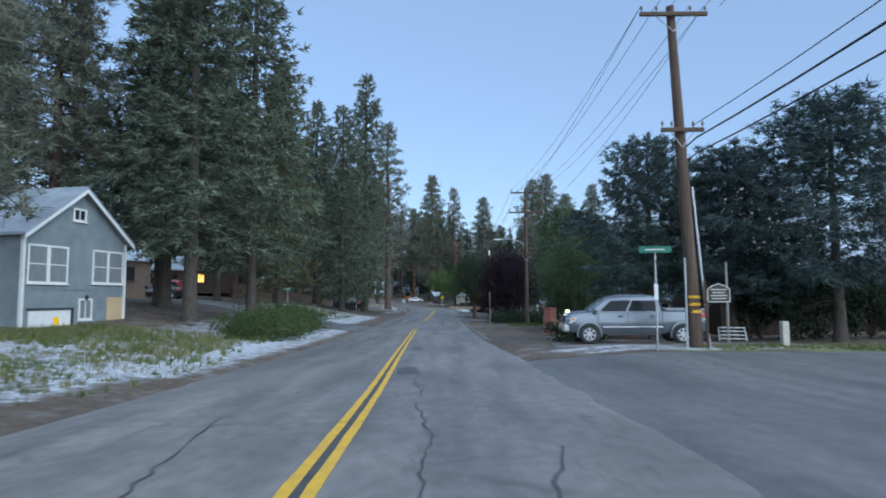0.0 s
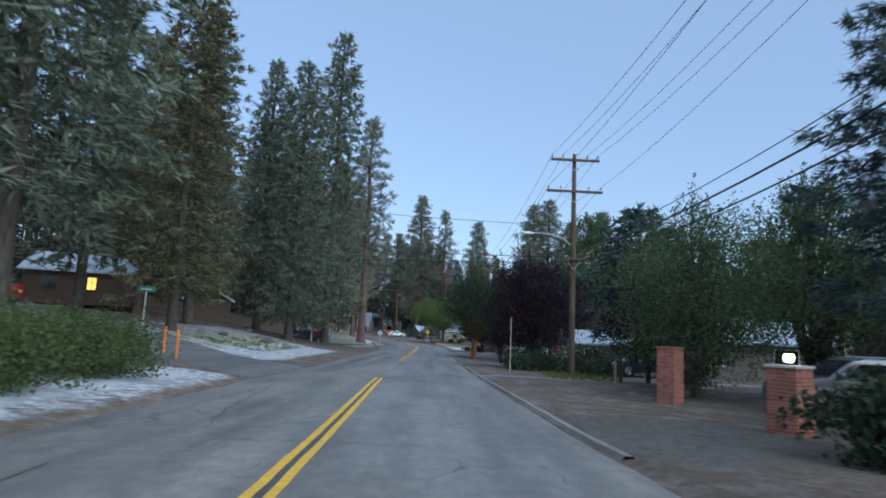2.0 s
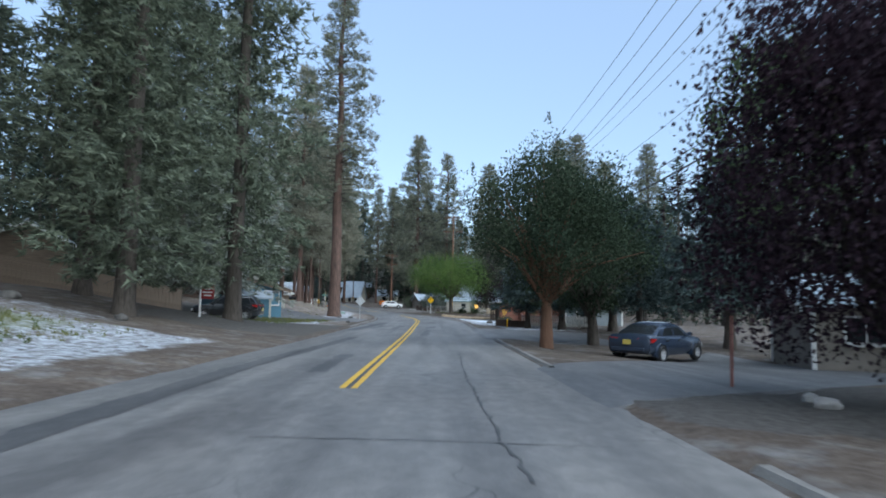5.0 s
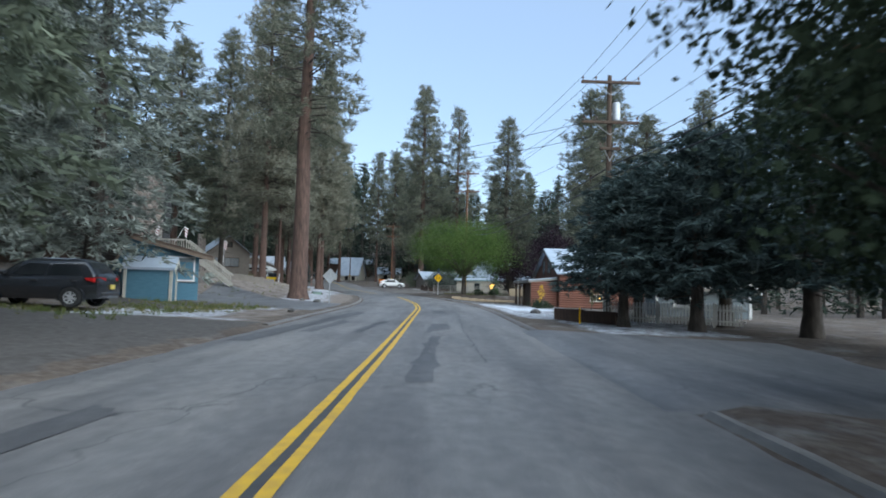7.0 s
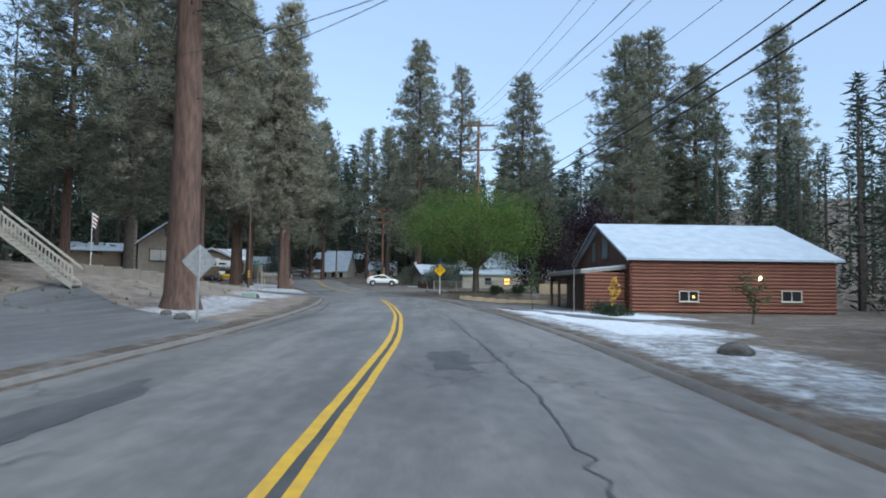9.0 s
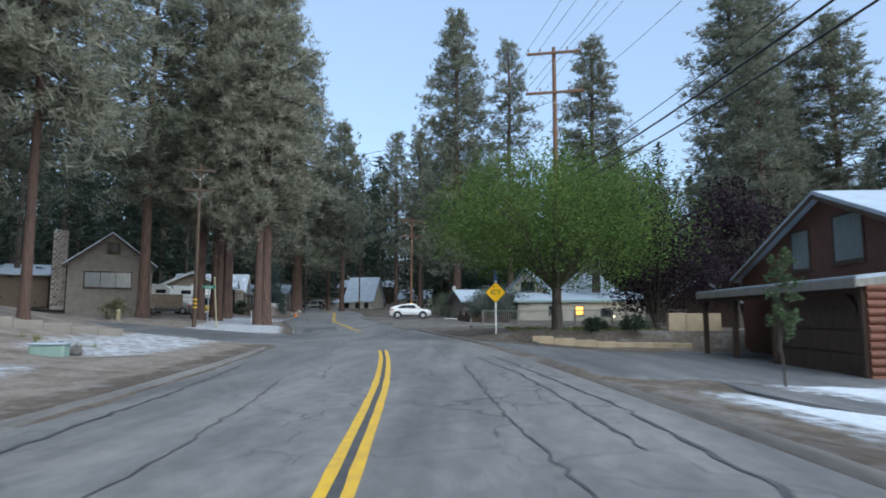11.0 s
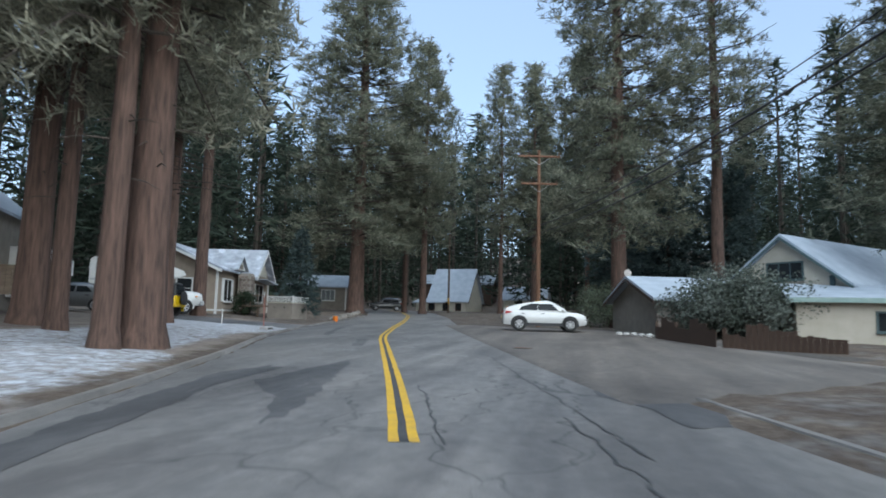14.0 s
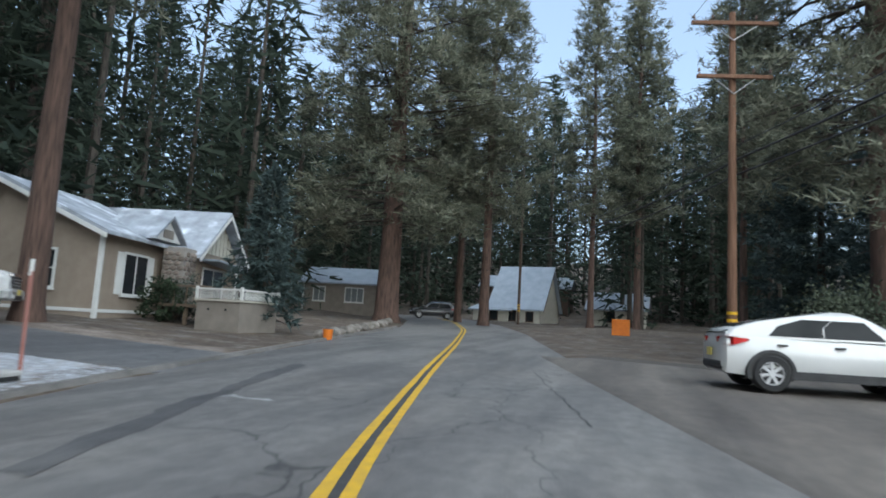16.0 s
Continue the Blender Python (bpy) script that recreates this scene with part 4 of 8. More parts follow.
for x, y, h, r, sd in ((-8.9, 29.6, 1.2, 1.9, 43), (-9.3, 34.2, 1.35, 2.2, 143), (-9.4, 38.6, 1.3, 2.0, 243)):
    leaf_tree("green_shrub", x, y, h, r, 0.05, sd, M_SHRUB, "loose green shrub on the snowy verge", tr=0.05, count=15000, size=0.085, clumps=120, up=1.0, category="shrub", shape=0.5, shoots=60)
leaf_tree("green_shrub", 6.7, 30.9, 1.2, 1.6, 0.0, 45, M_DARK, "low dark green juniper beside the brick pillar", tr=0.04, count=5000, size=0.14, clumps=60, up=0.6, category="shrub")
for i, (x, y) in enumerate(((17.2, 33.5), (20.6, 34.6), (24.2, 35.4), (28.2, 36.5))):
    leaf_tree("dark_shrub", x, y, 4.6, 2.5, 0.1, 160 + i, M_DARK, "tall dark green shrub in the shade of the spruces", tr=0.08, count=7000, size=0.2, clumps=70, category="shrub", group="garden shrubs")
leaf_tree("sapling", 4.5, 135.2, 3.1, 0.36, 0.9, 47, M_WILLOW, "thin green sapling in the snow", tr=0.022, count=1100, size=0.075, clumps=34, up=1.2)
leaf_tree("juniper_shrub", -5.0, 203, 3.4, 2.8, 0.0, 48, M_SPRUCE, "dark green juniper beside the utility pole", tr=0.06, count=6000, size=0.16, clumps=70, category="shrub")

# ---- utility poles and wires ----
M_STRIPE = mat("reflector_yellow", (0.75, 0.42, 0.02), (0.65, 0.36, 0.02), rough=0.4, bump=0)


def utility_pole(x, y, h, arms, label, material=None, turn=0.0, stripes=True, lean=(0, 0), r=0.17, transformer=None, lamp=None):
    ob = thing("utility_pole", on(x, y, -0.3), label, "utility pole", "poles along the road", turn=turn)
    h += 0.3
    mt = material or M_POLE
    part("pole", Mesh().tube([(lean[0] * t, lean[1] * t, h * t) for t in (0, .1, .35, .7, 1)], [r, r * .98, r * .9, r * .75, r * .62], 12), mt, ob, smooth=True)
    for z, half in arms:
        t = z / h
        ax, ay = lean[0] * t, lean[1] * t
        arm = part("crossarm", Mesh().box(ax - half, ay - r - 0.1, z - 0.07, ax + half, ay - r + 0.02, z + 0.07, 0.012), mt, ob)
        m = Mesh()
        for s in (-1, 1):
            m.tube([(ax + s * half * 0.55, ay - r - 0.04, z - 0.06), (ax, ay - r * 0.8, z - 0.6)], 0.018, 5)
        part("brace", m, M_GREY, ob)
        for s in (-0.94, -0.5, 0.5, 0.94):
            px = ax + s * half
            part("insulator", Mesh().tube([(px, ay - r - 0.04, z + 0.06), (px, ay - r - 0.04, z + 0.16), (px, ay - r - 0.04, z + 0.17), (px, ay - r - 0.04, z + 0.26), (px, ay - r - 0.04, z + 0.3)], [0.015, 0.015, 0.05, 0.04, 0.02], 8), M_PORC, arm)
    if stripes:
        for z in (1.2, 1.45, 1.7):
            rr = r * 1.0 + 0.004
            part("reflector_band", Mesh().tube([(lean[0] * z / h, lean[1] * z / h, z + 0.3), (lean[0] * z / h, lean[1] * z / h, z + 0.4)], rr, 12, False), M_STRIPE, ob, "yellow reflective band")
    if transformer:
        z = transformer
        part("transformer", Mesh().tube([(0.33, -0.05, z), (0.33, -0.05, z + 0.03), (0.33, -0.05, z + 0.85), (0.33, -0.05, z + 0.95)], [0.17, 0.2, 0.2, 0.12], 12), M_GREY, ob, "grey transformer can", True)
        part("bracket", Mesh().box(0.1, -0.1, z + 0.3, 0.25, 0.0, z + 0.4), M_GREY, ob)
    if lamp:
        z, reach = lamp
        pts = [(-0.1, 0, z - 0.55), (-0.5, 0, z - 0.2), (-1.1, 0, z + 0.02), (-reach + 0.5, 0, z + 0.1), (-reach, 0, z + 0.08)]
        a = part("lamp_arm", Mesh().tube(pts, 0.03, 7), M_GREY, ob, smooth=True)
        part("lamp_head", Mesh().loft([[(-reach - 0.72 + dx, w * c, z + 0.06 + hh * s) for c, s in ((-1, -.5), (-.7, .6), (0, 1), (.7, .6), (1, -.5), (0, -.8))] for dx, w, hh in ((0, .05, .03), (.12, .13, .07), (.4, .15, .1), (.62, .1, .08), (.74, .04, .04))]), M_GREY, a, "grey cobra-head street lamp", True)
    return ob


def gpole(x, y):
    return float(land(x, y))


P1, P2, P3, P4, P5 = (8.6, 21.2), (7.4, 56.7), (7.2, 106.7), (2.6, 155.8), (-10.0, 200.0)
utility_pole(*P1, 12.2, [(12.1, 1.2), (7.9, 0.75)], "tall weathered wooden utility pole with two crossarms", lean=(-0.55, 0), r=0.23)
utility_pole(*P2, 12.6, [(12.5, 1.4), (10.65, 1.6), (6.75, 0.7)], "tall brown wooden utility pole carrying a street lamp", stripes=False, lamp=(8.1, 2.3), r=0.18)
utility_pole(*P3, 12.0, [(11.9, 1.45), (9.9, 1.4), (8.6, 0.5)], "tall brown wooden utility pole with grey transformer", transformer=10.0)
utility_pole(*P4, 15.9, [(15.8, 1.5), (13.5, 1.6)], "tall tan wooden utility pole beside the green tree", M_POLENEW, turn=-8)
utility_pole(*P5, 12.6, [(12.4, 1.5), (10.4, 1.3)], "tall tan wooden utility pole with yellow bands", M_POLENEW, turn=12)
PL, PC = (-19.8, 160.6), (-23.0, 234.0)
utility_pole(*PL, 10.6, [(10.4, 1.0), (9.1, 1.0)], "slim brown wooden utility pole among the pines", turn=20, r=0.13)
utility_pole(*PC, 13.5, [(13.0, 0.9)], "brown wooden utility pole far down the road", turn=0, r=0.14)


def wire(a, b, sag, r=0.012, label="thin black power line", name="power_line"):
    a, b = Vector(a), Vector(b)
    n = 14
    pts = [a.lerp(b, i / n) - Vector((0, 0, sag * 4 * (i / n) * (1 - i / n))) for i in range(n + 1)]
    ob = part(name, Mesh().tube([p - a for p in pts], r, 4), M_WIRE, None, label)
    ob.location = a
    return tagged(ob, category="cable", group="overhead wires")


def arm_wires(pa, za, ha, pb, zb, hb, fr=(-0.94, -0.5, 0.5, 0.94), sag=0.8, r=0.012, lean=0.0):
    ga, gb = gpole(*pa) - 0.3, gpole(*pb) - 0.3
    for f in fr:
        wire((pa[0] + f * ha + lean, pa[1] - 0.2, ga + za + 0.3), (pb[0] + f * hb, pb[1] - 0.2, gb + zb + 0.3), sag, r)


P0 = (7.0, -24.0)
arm_wires(P0, 12.4, 1.2, P1, 12.1, 1.2)
arm_wires(P1, 12.1, 1.2, P2, 12.5, 1.4, lean=-0.55)
arm_wires(P1, 12.1, 1.2, P2, 10.65, 1.6, (-0.94, 0.94), lean=-0.55)
arm_wires(P2, 12.5, 1.4, P3, 11.9, 1.45, sag=1.1)
arm_wires(P2, 10.65, 1.6, P3, 9.9, 1.4, (-0.94, 0.94), sag=1.1)
arm_wires(P3, 11.9, 1.45, P4, 15.8, 1.5, sag=1.0)
arm_wires(P3, 9.9, 1.4, P4, 13.5, 1.6, (-0.94, 0.94), sag=1.0)
arm_wires(P4, 15.8, 1.5, P5, 12.4, 1.5, sag=1.0)
arm_wires(P4, 13.5, 1.6, P5, 10.4, 1.3, (0.94,), sag=1.0)
for (pa, za), (pb, zb) in (((P0, 7.6), (P1, 7.4)), ((P1, 7.4), (P2, 6.9)), ((P2, 6.9), (P3, 7.6)), ((P3, 7.6), (P4, 8.2)), ((P4, 8.2), (P5, 7.2)), ((P5, 7.2), (PC, 8.0))):
    for k, (dz, r) in enumerate(((0, 0.035), (-0.55, 0.028), (0.5, 0.018))):
        wire((pa[0] + 0.25, pa[1], gpole(*pa) + za + dz), (pb[0] + 0.25, pb[1], gpole(*pb) + zb + dz), 0.9, r, "thick black telephone cable", "telephone_cable")
# service drops across the road
for a, b, s, r in (((7.4, 56.7, 7.2), (-22, 60.5, 9.4), 0.4, 0.014), ((7.4, 56.7, 5.4), (-22, 62.5, 6.6), 0.3, 0.016), ((7.4, 56.7, 5.1), (-22, 62.5, 5.6), 0.3, 0.016), ((7.2, 106.7, 8.8), (-24, 140, 12), 1.2, 0.014), ((7.2, 106.7, 8.0), (-14, 124, 9), 0.8, 0.014),
                   ((2.6, 155.8, 12.2), (-19.8, 160.6, 9.6), 1.0, 0.014), ((-19.8, 160.6, 9.4), (-45, 150, 8), 0.8, 0.012), ((-19.8, 160.6, 8.0), (-42, 176, 7.5), 0.6, 0.012), ((-10, 200, 10.2), (-30, 215, 11), 0.8, 0.012), ((7.4, 56.7, 7.0), (20, 64, 4.2), 0.6, 0.012), ((8.4, 21.2, 6.2), (24, 30, 5.0), 0.5, 0.012)):
    wire(a, b, s, r)

# ---- finishes for buildings and things ----
M_OLDROOF = mat("thin_frost_on_roofing", (0.19, 0.22, 0.25), (0.33, 0.37, 0.42), scale=0.8, rough=0.8, bump=0.3, bscale=14)
M_SNOWROOF = mat("frosted_metal_roof", (0.31, 0.365, 0.43), (0.4, 0.455, 0.52), scale=1.2, rough=0.55, bump=0.15, bscale=20)
M_SHINGLE = mat("frosted_shingles", (0.26, 0.28, 0.31), (0.42, 0.46, 0.52), scale=1.6, rough=0.9, bump=0.5, bscale=14, snow=0.2)
M_WHITE = mat("white_paint", (0.7, 0.7, 0.68), (0.62, 0.62, 0.6), scale=3, rough=0.6, bump=0.08)
M_CREAM = mat("cream_paint", (0.55, 0.52, 0.44), (0.48, 0.45, 0.38), scale=3, rough=0.7, bump=0.1)
M_BLUEGREY = mat("blue_grey_stucco", (0.16, 0.19, 0.205), (0.215, 0.245, 0.258), scale=1.4, rough=0.9, bump=0.35, bscale=35)
M_TEAL = mat("teal_boards", (0.065, 0.165, 0.225), (0.09, 0.205, 0.27), scale=3, stretch=(1, 1, 6), rough=0.75, bump=0.2)
M_TAN = mat("tan_siding", (0.27, 0.215, 0.17), (0.31, 0.25, 0.2), scale=2.5, rough=0.85, bump=0.2, bscale=25)
M_BROWNW = mat("brown_boards", (0.13, 0.095, 0.07), (0.18, 0.135, 0.1), scale=2, stretch=(1, 1, 5), rough=0.85, bump=0.3)
M_TAUPE = mat("taupe_stucco", (0.2, 0.175, 0.15), (0.25, 0.22, 0.19), scale=2, rough=0.9, bump=0.3, bscale=30)
M_BEIGE = mat("beige_stucco", (0.42, 0.38, 0.31), (0.48, 0.44, 0.37), scale=1.6, rough=0.9, bump=0.25, bscale=30)
M_LOG = mat("red_log", (0.145, 0.056, 0.037), (0.205, 0.082, 0.052), scale=2.2, stretch=(0.5, 0.5, 5), rough=0.65, bump=0.35, bscale=10, obj=0.12)
M_DARKWOOD = mat("dark_stained_wood", (0.05, 0.032, 0.024), (0.09, 0.055, 0.04), scale=2.5, stretch=(4, 4, 0.6), rough=0.8, bump=0.35)
M_GABLE = mat("red_brown_boards", (0.095, 0.042, 0.03), (0.135, 0.06, 0.042), scale=2.5, stretch=(4, 4, 0.6), rough=0.8, bump=0.35)
M_GREYWOOD = mat("weathered_grey_wood", (0.2, 0.185, 0.165), (0.3, 0.28, 0.25), scale=3, stretch=(4, 4, 0.7), rough=0.9, bump=0.35)
M_PALEWOOD = mat("pale_wood", (0.38, 0.35, 0.3), (0.48, 0.45, 0.39), scale=3, stretch=(1, 1, 5), rough=0.85, bump=0.25)
M_GREYBOARD = mat("grey_brown_boards", (0.4, 0.365, 0.335), (0.48, 0.44, 0.405), scale=2, stretch=(1, 1, 6), rough=0.9, bump=0.3)
M_TRIM = mat("dark_teal_trim", (0.05, 0.085, 0.09), (0.07, 0.11, 0.115), rough=0.6, bump=0.1)
M_FASCIA = mat("pale_green_paint", (0.2, 0.29, 0.27), (0.25, 0.34, 0.31), rough=0.6, bump=0.1)
M_FENCE = mat("silvered_fence_wood", (0.29, 0.275, 0.25), (0.4, 0.38, 0.345), scale=3, stretch=(4, 4, 0.7), rough=0.9, bump=0.3)
M_PLY = mat("plywood", (0.45, 0.32, 0.19), (0.52, 0.38, 0.23), scale=1.6, stretch=(5, 5, 1), rough=0.8, bump=0.2)
M_BRICK = mat("red_brick", (0.24, 0.085, 0.06), (0.33, 0.13, 0.09), scale=9, rough=0.9, bump=0.5, bscale=40, obj=0.3)
M_MORTAR = mat("mortar", (0.3, 0.27, 0.25), (0.38, 0.35, 0.32), rough=0.95, bump=0.3)
M_STONE = mat("field_stone", (0.13, 0.105, 0.09), (0.29, 0.24, 0.205), scale=5, rough=0.9, bump=0.6, bscale=16, obj=0.35)
M_BORDER = mat("grey_brown_border_stone", (0.13, 0.115, 0.1), (0.24, 0.215, 0.19), scale=4, rough=0.9, bump=0.8, bscale=10, obj=0.3)
M_ROCK = mat("dark_rock", (0.06, 0.058, 0.055), (0.14, 0.13, 0.12), scale=3, rough=0.9, bump=0.7, bscale=9)
M_BLOCK = mat("cream_block_wall", (0.38, 0.285, 0.185), (0.47, 0.365, 0.25), scale=2, rough=0.9, bump=0.3, bscale=30)
M_GLASS = mat("window_glass", (0.015, 0.018, 0.02), (0.03, 0.033, 0.036), scale=0.8, rough=0.06, bump=0, spec=0.12)
# Pale frosted glass with the sky's reflection put into its colour
M_SCREEN = mat("frosted_sky_windscreen", (0.1, 0.14, 0.155), (0.17, 0.22, 0.24), scale=3, rough=0.15, bump=0, spec=0.6)
M_CURTAIN = mat("curtained_glass", (0.15, 0.17, 0.18), (0.24, 0.26, 0.27), scale=6, stretch=(6, 6, 0.4), rough=0.15, bump=0, spec=0.7)
M_LIT = glow("lit_window", (1.0, 0.55, 0.12), 1.6)
M_LAMP = glow("lamp_glass", (1.0, 0.88, 0.55), 7.0)
M_GREEN_SIGN = mat("green_sign_sheet", (0.008, 0.11, 0.075), (0.01, 0.14, 0.09), rough=0.4, bump=0)
M_SIGN_Y = mat("fluorescent_yellow_sheet", (1.0, 0.56, 0.0), (0.95, 0.52, 0.0), rough=0.35, bump=0, scale=1)
M_BLACK = mat("black_paint", (0.02, 0.02, 0.02), (0.03, 0.03, 0.03), rough=0.5, bump=0)
M_ORANGE = mat("orange_plastic", (0.75, 0.2, 0.02), (0.65, 0.16, 0.02), rough=0.5, bump=0)
M_REDPL = mat("faded_red_plastic", (0.3, 0.12, 0.1), (0.38, 0.17, 0.14), rough=0.55, bump=0)
M_TYRE = mat("tyre_rubber", (0.025, 0.025, 0.026), (0.035, 0.035, 0.035), rough=0.85, bump=0.2)
M_RIM = mat("alloy_rim", (0.5, 0.5, 0.51), (0.6, 0.6, 0.61), rough=0.35, metal=0.25, bump=0)
M_DARKPL = mat("dark_trim_plastic", (0.03, 0.03, 0.032), (0.045, 0.045, 0.047), rough=0.6, bump=0.1)
M_CHROME = mat("chrome", (0.6, 0.6, 0.62), (0.66, 0.66, 0.68), rough=0.15, metal=1.0, bump=0)
M_LENS_R = mat("red_lens", (0.5, 0.02, 0.02), (0.42, 0.015, 0.015), rough=0.15, bump=0)
M_LENS_W = mat("clear_lens", (0.6, 0.6, 0.6), (0.5, 0.5, 0.5), rough=0.1, bump=0)
M_LENS_O = mat("amber_lens", (0.8, 0.3, 0.03), (0.7, 0.25, 0.03), rough=0.15, bump=0)
M_PLATE = mat("number_plate", (0.65, 0.5, 0.12), (0.6, 0.46, 0.1), rough=0.4, bump=0)


def paint(name, c, rough=0.25, metal=0.0, flake=0.9):
    m = mat(name, c, tuple(v * flake for v in c), scale=0.7, rough=rough, metal=metal, bump=0, spec=0.6)
    m.node_tree.nodes["Principled BSDF"].inputs["Coat Weight"].default_value = 0.5
    return m


C_SILVER = paint("silver_blue_paint", (0.135, 0.155, 0.18), 0.3, 0.5)
C_WHITE = paint("white_car_paint", (0.62, 0.62, 0.61))
C_NAVY = paint("dark_blue_paint", (0.03, 0.045, 0.075))
C_BLACK = paint("black_car_paint", (0.02, 0.022, 0.026))
C_YELLOW = paint("yellow_car_paint", (0.8, 0.5, 0.01))
C_RED = paint("dark_red_paint", (0.25, 0.03, 0.03))
C_GREYC = paint("grey_car_paint", (0.2, 0.21, 0.22), 0.3, 0.4)


# ---- buildings ----
def wall_frame(face, w, d):
    """Where a face of a house stands: from u along it, v out of it, z up, to the house's own axes."""
    return {"f": Matrix(((1, 0, 0, 0), (0, -1, 0, 0), (0, 0, 1, 0), (0, 0, 0, 1))), "b": Matrix(((-1, 0, 0, w), (0, 1, 0, d), (0, 0, 1, 0), (0, 0, 0, 1))),
            "l": Matrix(((0, -1, 0, 0), (-1, 0, 0, d), (0, 0, 1, 0), (0, 0, 0, 1))), "r": Matrix(((0, 1, 0, w), (1, 0, 0, 0), (0, 0, 1, 0), (0, 0, 0, 1)))}[face]


def boxm(m4, *a, b=0.0):
    return Mesh().box(*a, b=b, m=m4)


def window(parent, m4, u, z, w, h, trim, glass, bars=(1, 1), fr=0.09, shutters=None, name="window"):
    m = Mesh()
    for a in ((u - fr, -0.02, z - fr, u + w + fr, 0.05, z), (u - fr, -0.02, z + h, u + w + fr, 0.05, z + h + fr), (u - fr, -0.02, z, u, 0.05, z + h), (u + w, -0.02, z, u + w + fr, 0.05, z + h)):
        m.box(*a, m=m4)
    win = part(name, m, trim, parent)
    part("pane", boxm(m4, u, -0.02, z, u + w, 0.012, z + h), glass, win)
    g = Mesh()
    for i in range(1, bars[0] + 1):
        x = u + w * i / (bars[0] + 1)
        g.box(x - 0.025, 0.0, z, x + 0.025, 0.035, z + h, m=m4)
    for i in range(1, bars[1] + 1):
        q = z + h * i / (bars[1] + 1)
        g.box(u, 0.0, q - 0.022, u + w, 0.03, q + 0.022, m=m4)
    if g.v:
        part("glazing_bar", g, trim, win)
    part("sill", boxm(m4, u - fr - 0.04, -0.01, z - fr - 0.05, u + w + fr + 0.04, 0.1, z - fr), trim, win)
    if shutters:
        for s in (u - fr - 0.4, u + w + fr + 0.02):
            part("shutter", boxm(m4, s, -0.01, z - 0.05, s + 0.38, 0.04, z + h + 0.05), shutters, win)
    return win


def house(name, place, turn, w, d, h, rise, ridge, wall, roof, trim, label, over=0.45, windows=(), corner=True, base=0.5, category="house", peak=0.5):
    """A gabled house: its front along x, its depth along y; ridge 'y' shows the gable to the front."""
    ob = thing(name, place, label, category, turn=turn)
    lo = -base
    m = Mesh()
    if ridge == "y":
        px = w * peak
        m.prism([(0, lo), (w, lo), (w, h), (px, h + rise), (0, h)], d)
    else:
        py = d * peak
        m.prism([(0, lo), (d, lo), (d, h), (py, h + rise), (0, h)], w, Matrix(((0, 1, 0, 0), (1, 0, 0, 0), (0, 0, 1, 0), (0, 0, 0, 1))))
    part("wall", m, wall, ob)
    th = 0.14
    span = w if ridge == "y" else d
    pk = span * peak
    for k, (a, za, b, zb) in enumerate(((pk, h + rise, 0, h), (pk, h + rise, span, h))):
        q = math.hypot(b - a, zb - za)
        sx, sz = (b - a) / q, (zb - za) / q
        e, ez = b + sx * over, zb + sz * over
        out = [(a, za + 0.02), (e, ez + 0.02), (e, ez + 0.02 + th), (a, za + 0.02 + th * 1.15)]
        r = Mesh()
        if ridge == "y":
            r.prism(out, d + 2 * over, Matrix.Translation((0, -over, 0)))
        else:
            r.prism(out, w + 2 * over, Matrix(((0, 1, 0, -over), (1, 0, 0, 0), (0, 0, 1, 0), (0, 0, 0, 1))))
        rf = part("roof", r, roof, ob)
        # barge boards and fascia
        for edge in (-over - 0.03, (d if ridge == "y" else w) + over - 0.01):
            bb = [(a, za - 0.14), (e, ez - 0.14), (e, ez + 0.03), (a, za + 0.03)]
            g = Mesh()
            if ridge == "y":
                g.prism(bb, 0.04, Matrix.Translation((0, edge, 0)))
            else:
                g.prism(bb, 0.04, Matrix(((0, 1, 0, edge), (1, 0, 0, 0), (0, 0, 1, 0), (0, 0, 0, 1))))
            part("barge_board", g, trim, rf)
    if corner:
        for x, y in ((0, 0), (w, 0), (0, d), (w, d)):
            part("corner_board", Mesh().box(x - 0.07, y - 0.07, lo, x + 0.07, y + 0.07, h - 0.1), trim, ob)
    for f, u, z, ww, hh, glass, bars, *rest in windows:
        window(ob, wall_frame(f, w, d), u, z, ww, hh, trim, glass, bars, **(rest[0] if rest else {}))
    return ob


def planks(parent, m4, u0, u1, z0, z1, step, material, name="board", axis="z", proud=0.03, gap=0.012):
    """Boards laid on a face, one object each on shared meshes."""
    if axis == "z":
        n = int((z1 - z0) / step)
        me = Mesh().box(u0, -0.01, 0, u1, proud, step - gap, m=m4).data(name, material)
        for i in range(n):
            o = new(name, me)
            o.parent, o.location = parent, (0, 0, z0 + i * step)
    else:
        n = int((u1 - u0) / step)
        for i in range(n):
            part(name, boxm(m4, u0 + i * step, -0.01, z0, u0 + (i + 1) * step - gap, proud, z1), material, parent)


# grey house on the left bank
h1 = house("grey_house", (-18.2, 26.0, -0.35), 79.5, 6.3, 9.0, 4.6, 2.3, "y", M_BLUEGREY, M_OLDROOF, M_WHITE, "two-storey blue-grey stucco house with snowy gable roof", over=0.35,
           windows=[("f", 0.3, 2.45, 0.95, 1.55, M_CURTAIN, (0, 1)), ("f", 1.43, 2.45, 0.95, 1.55, M_CURTAIN, (0, 1)), ("f", 4.1, 2.5, 0.9, 1.5, M_CURTAIN, (0, 1)), ("f", 5.15, 2.5, 0.95, 1.5, M_CURTAIN, (0, 1)), ("f", 3.3, 0.75, 0.7, 0.85, M_CURTAIN, (1, 0)), ("f", 2.75, 5.45, 0.65, 0.45, M_GLASS, (1, 0))])
gm = wall_frame("f", 6.3, 9.0)
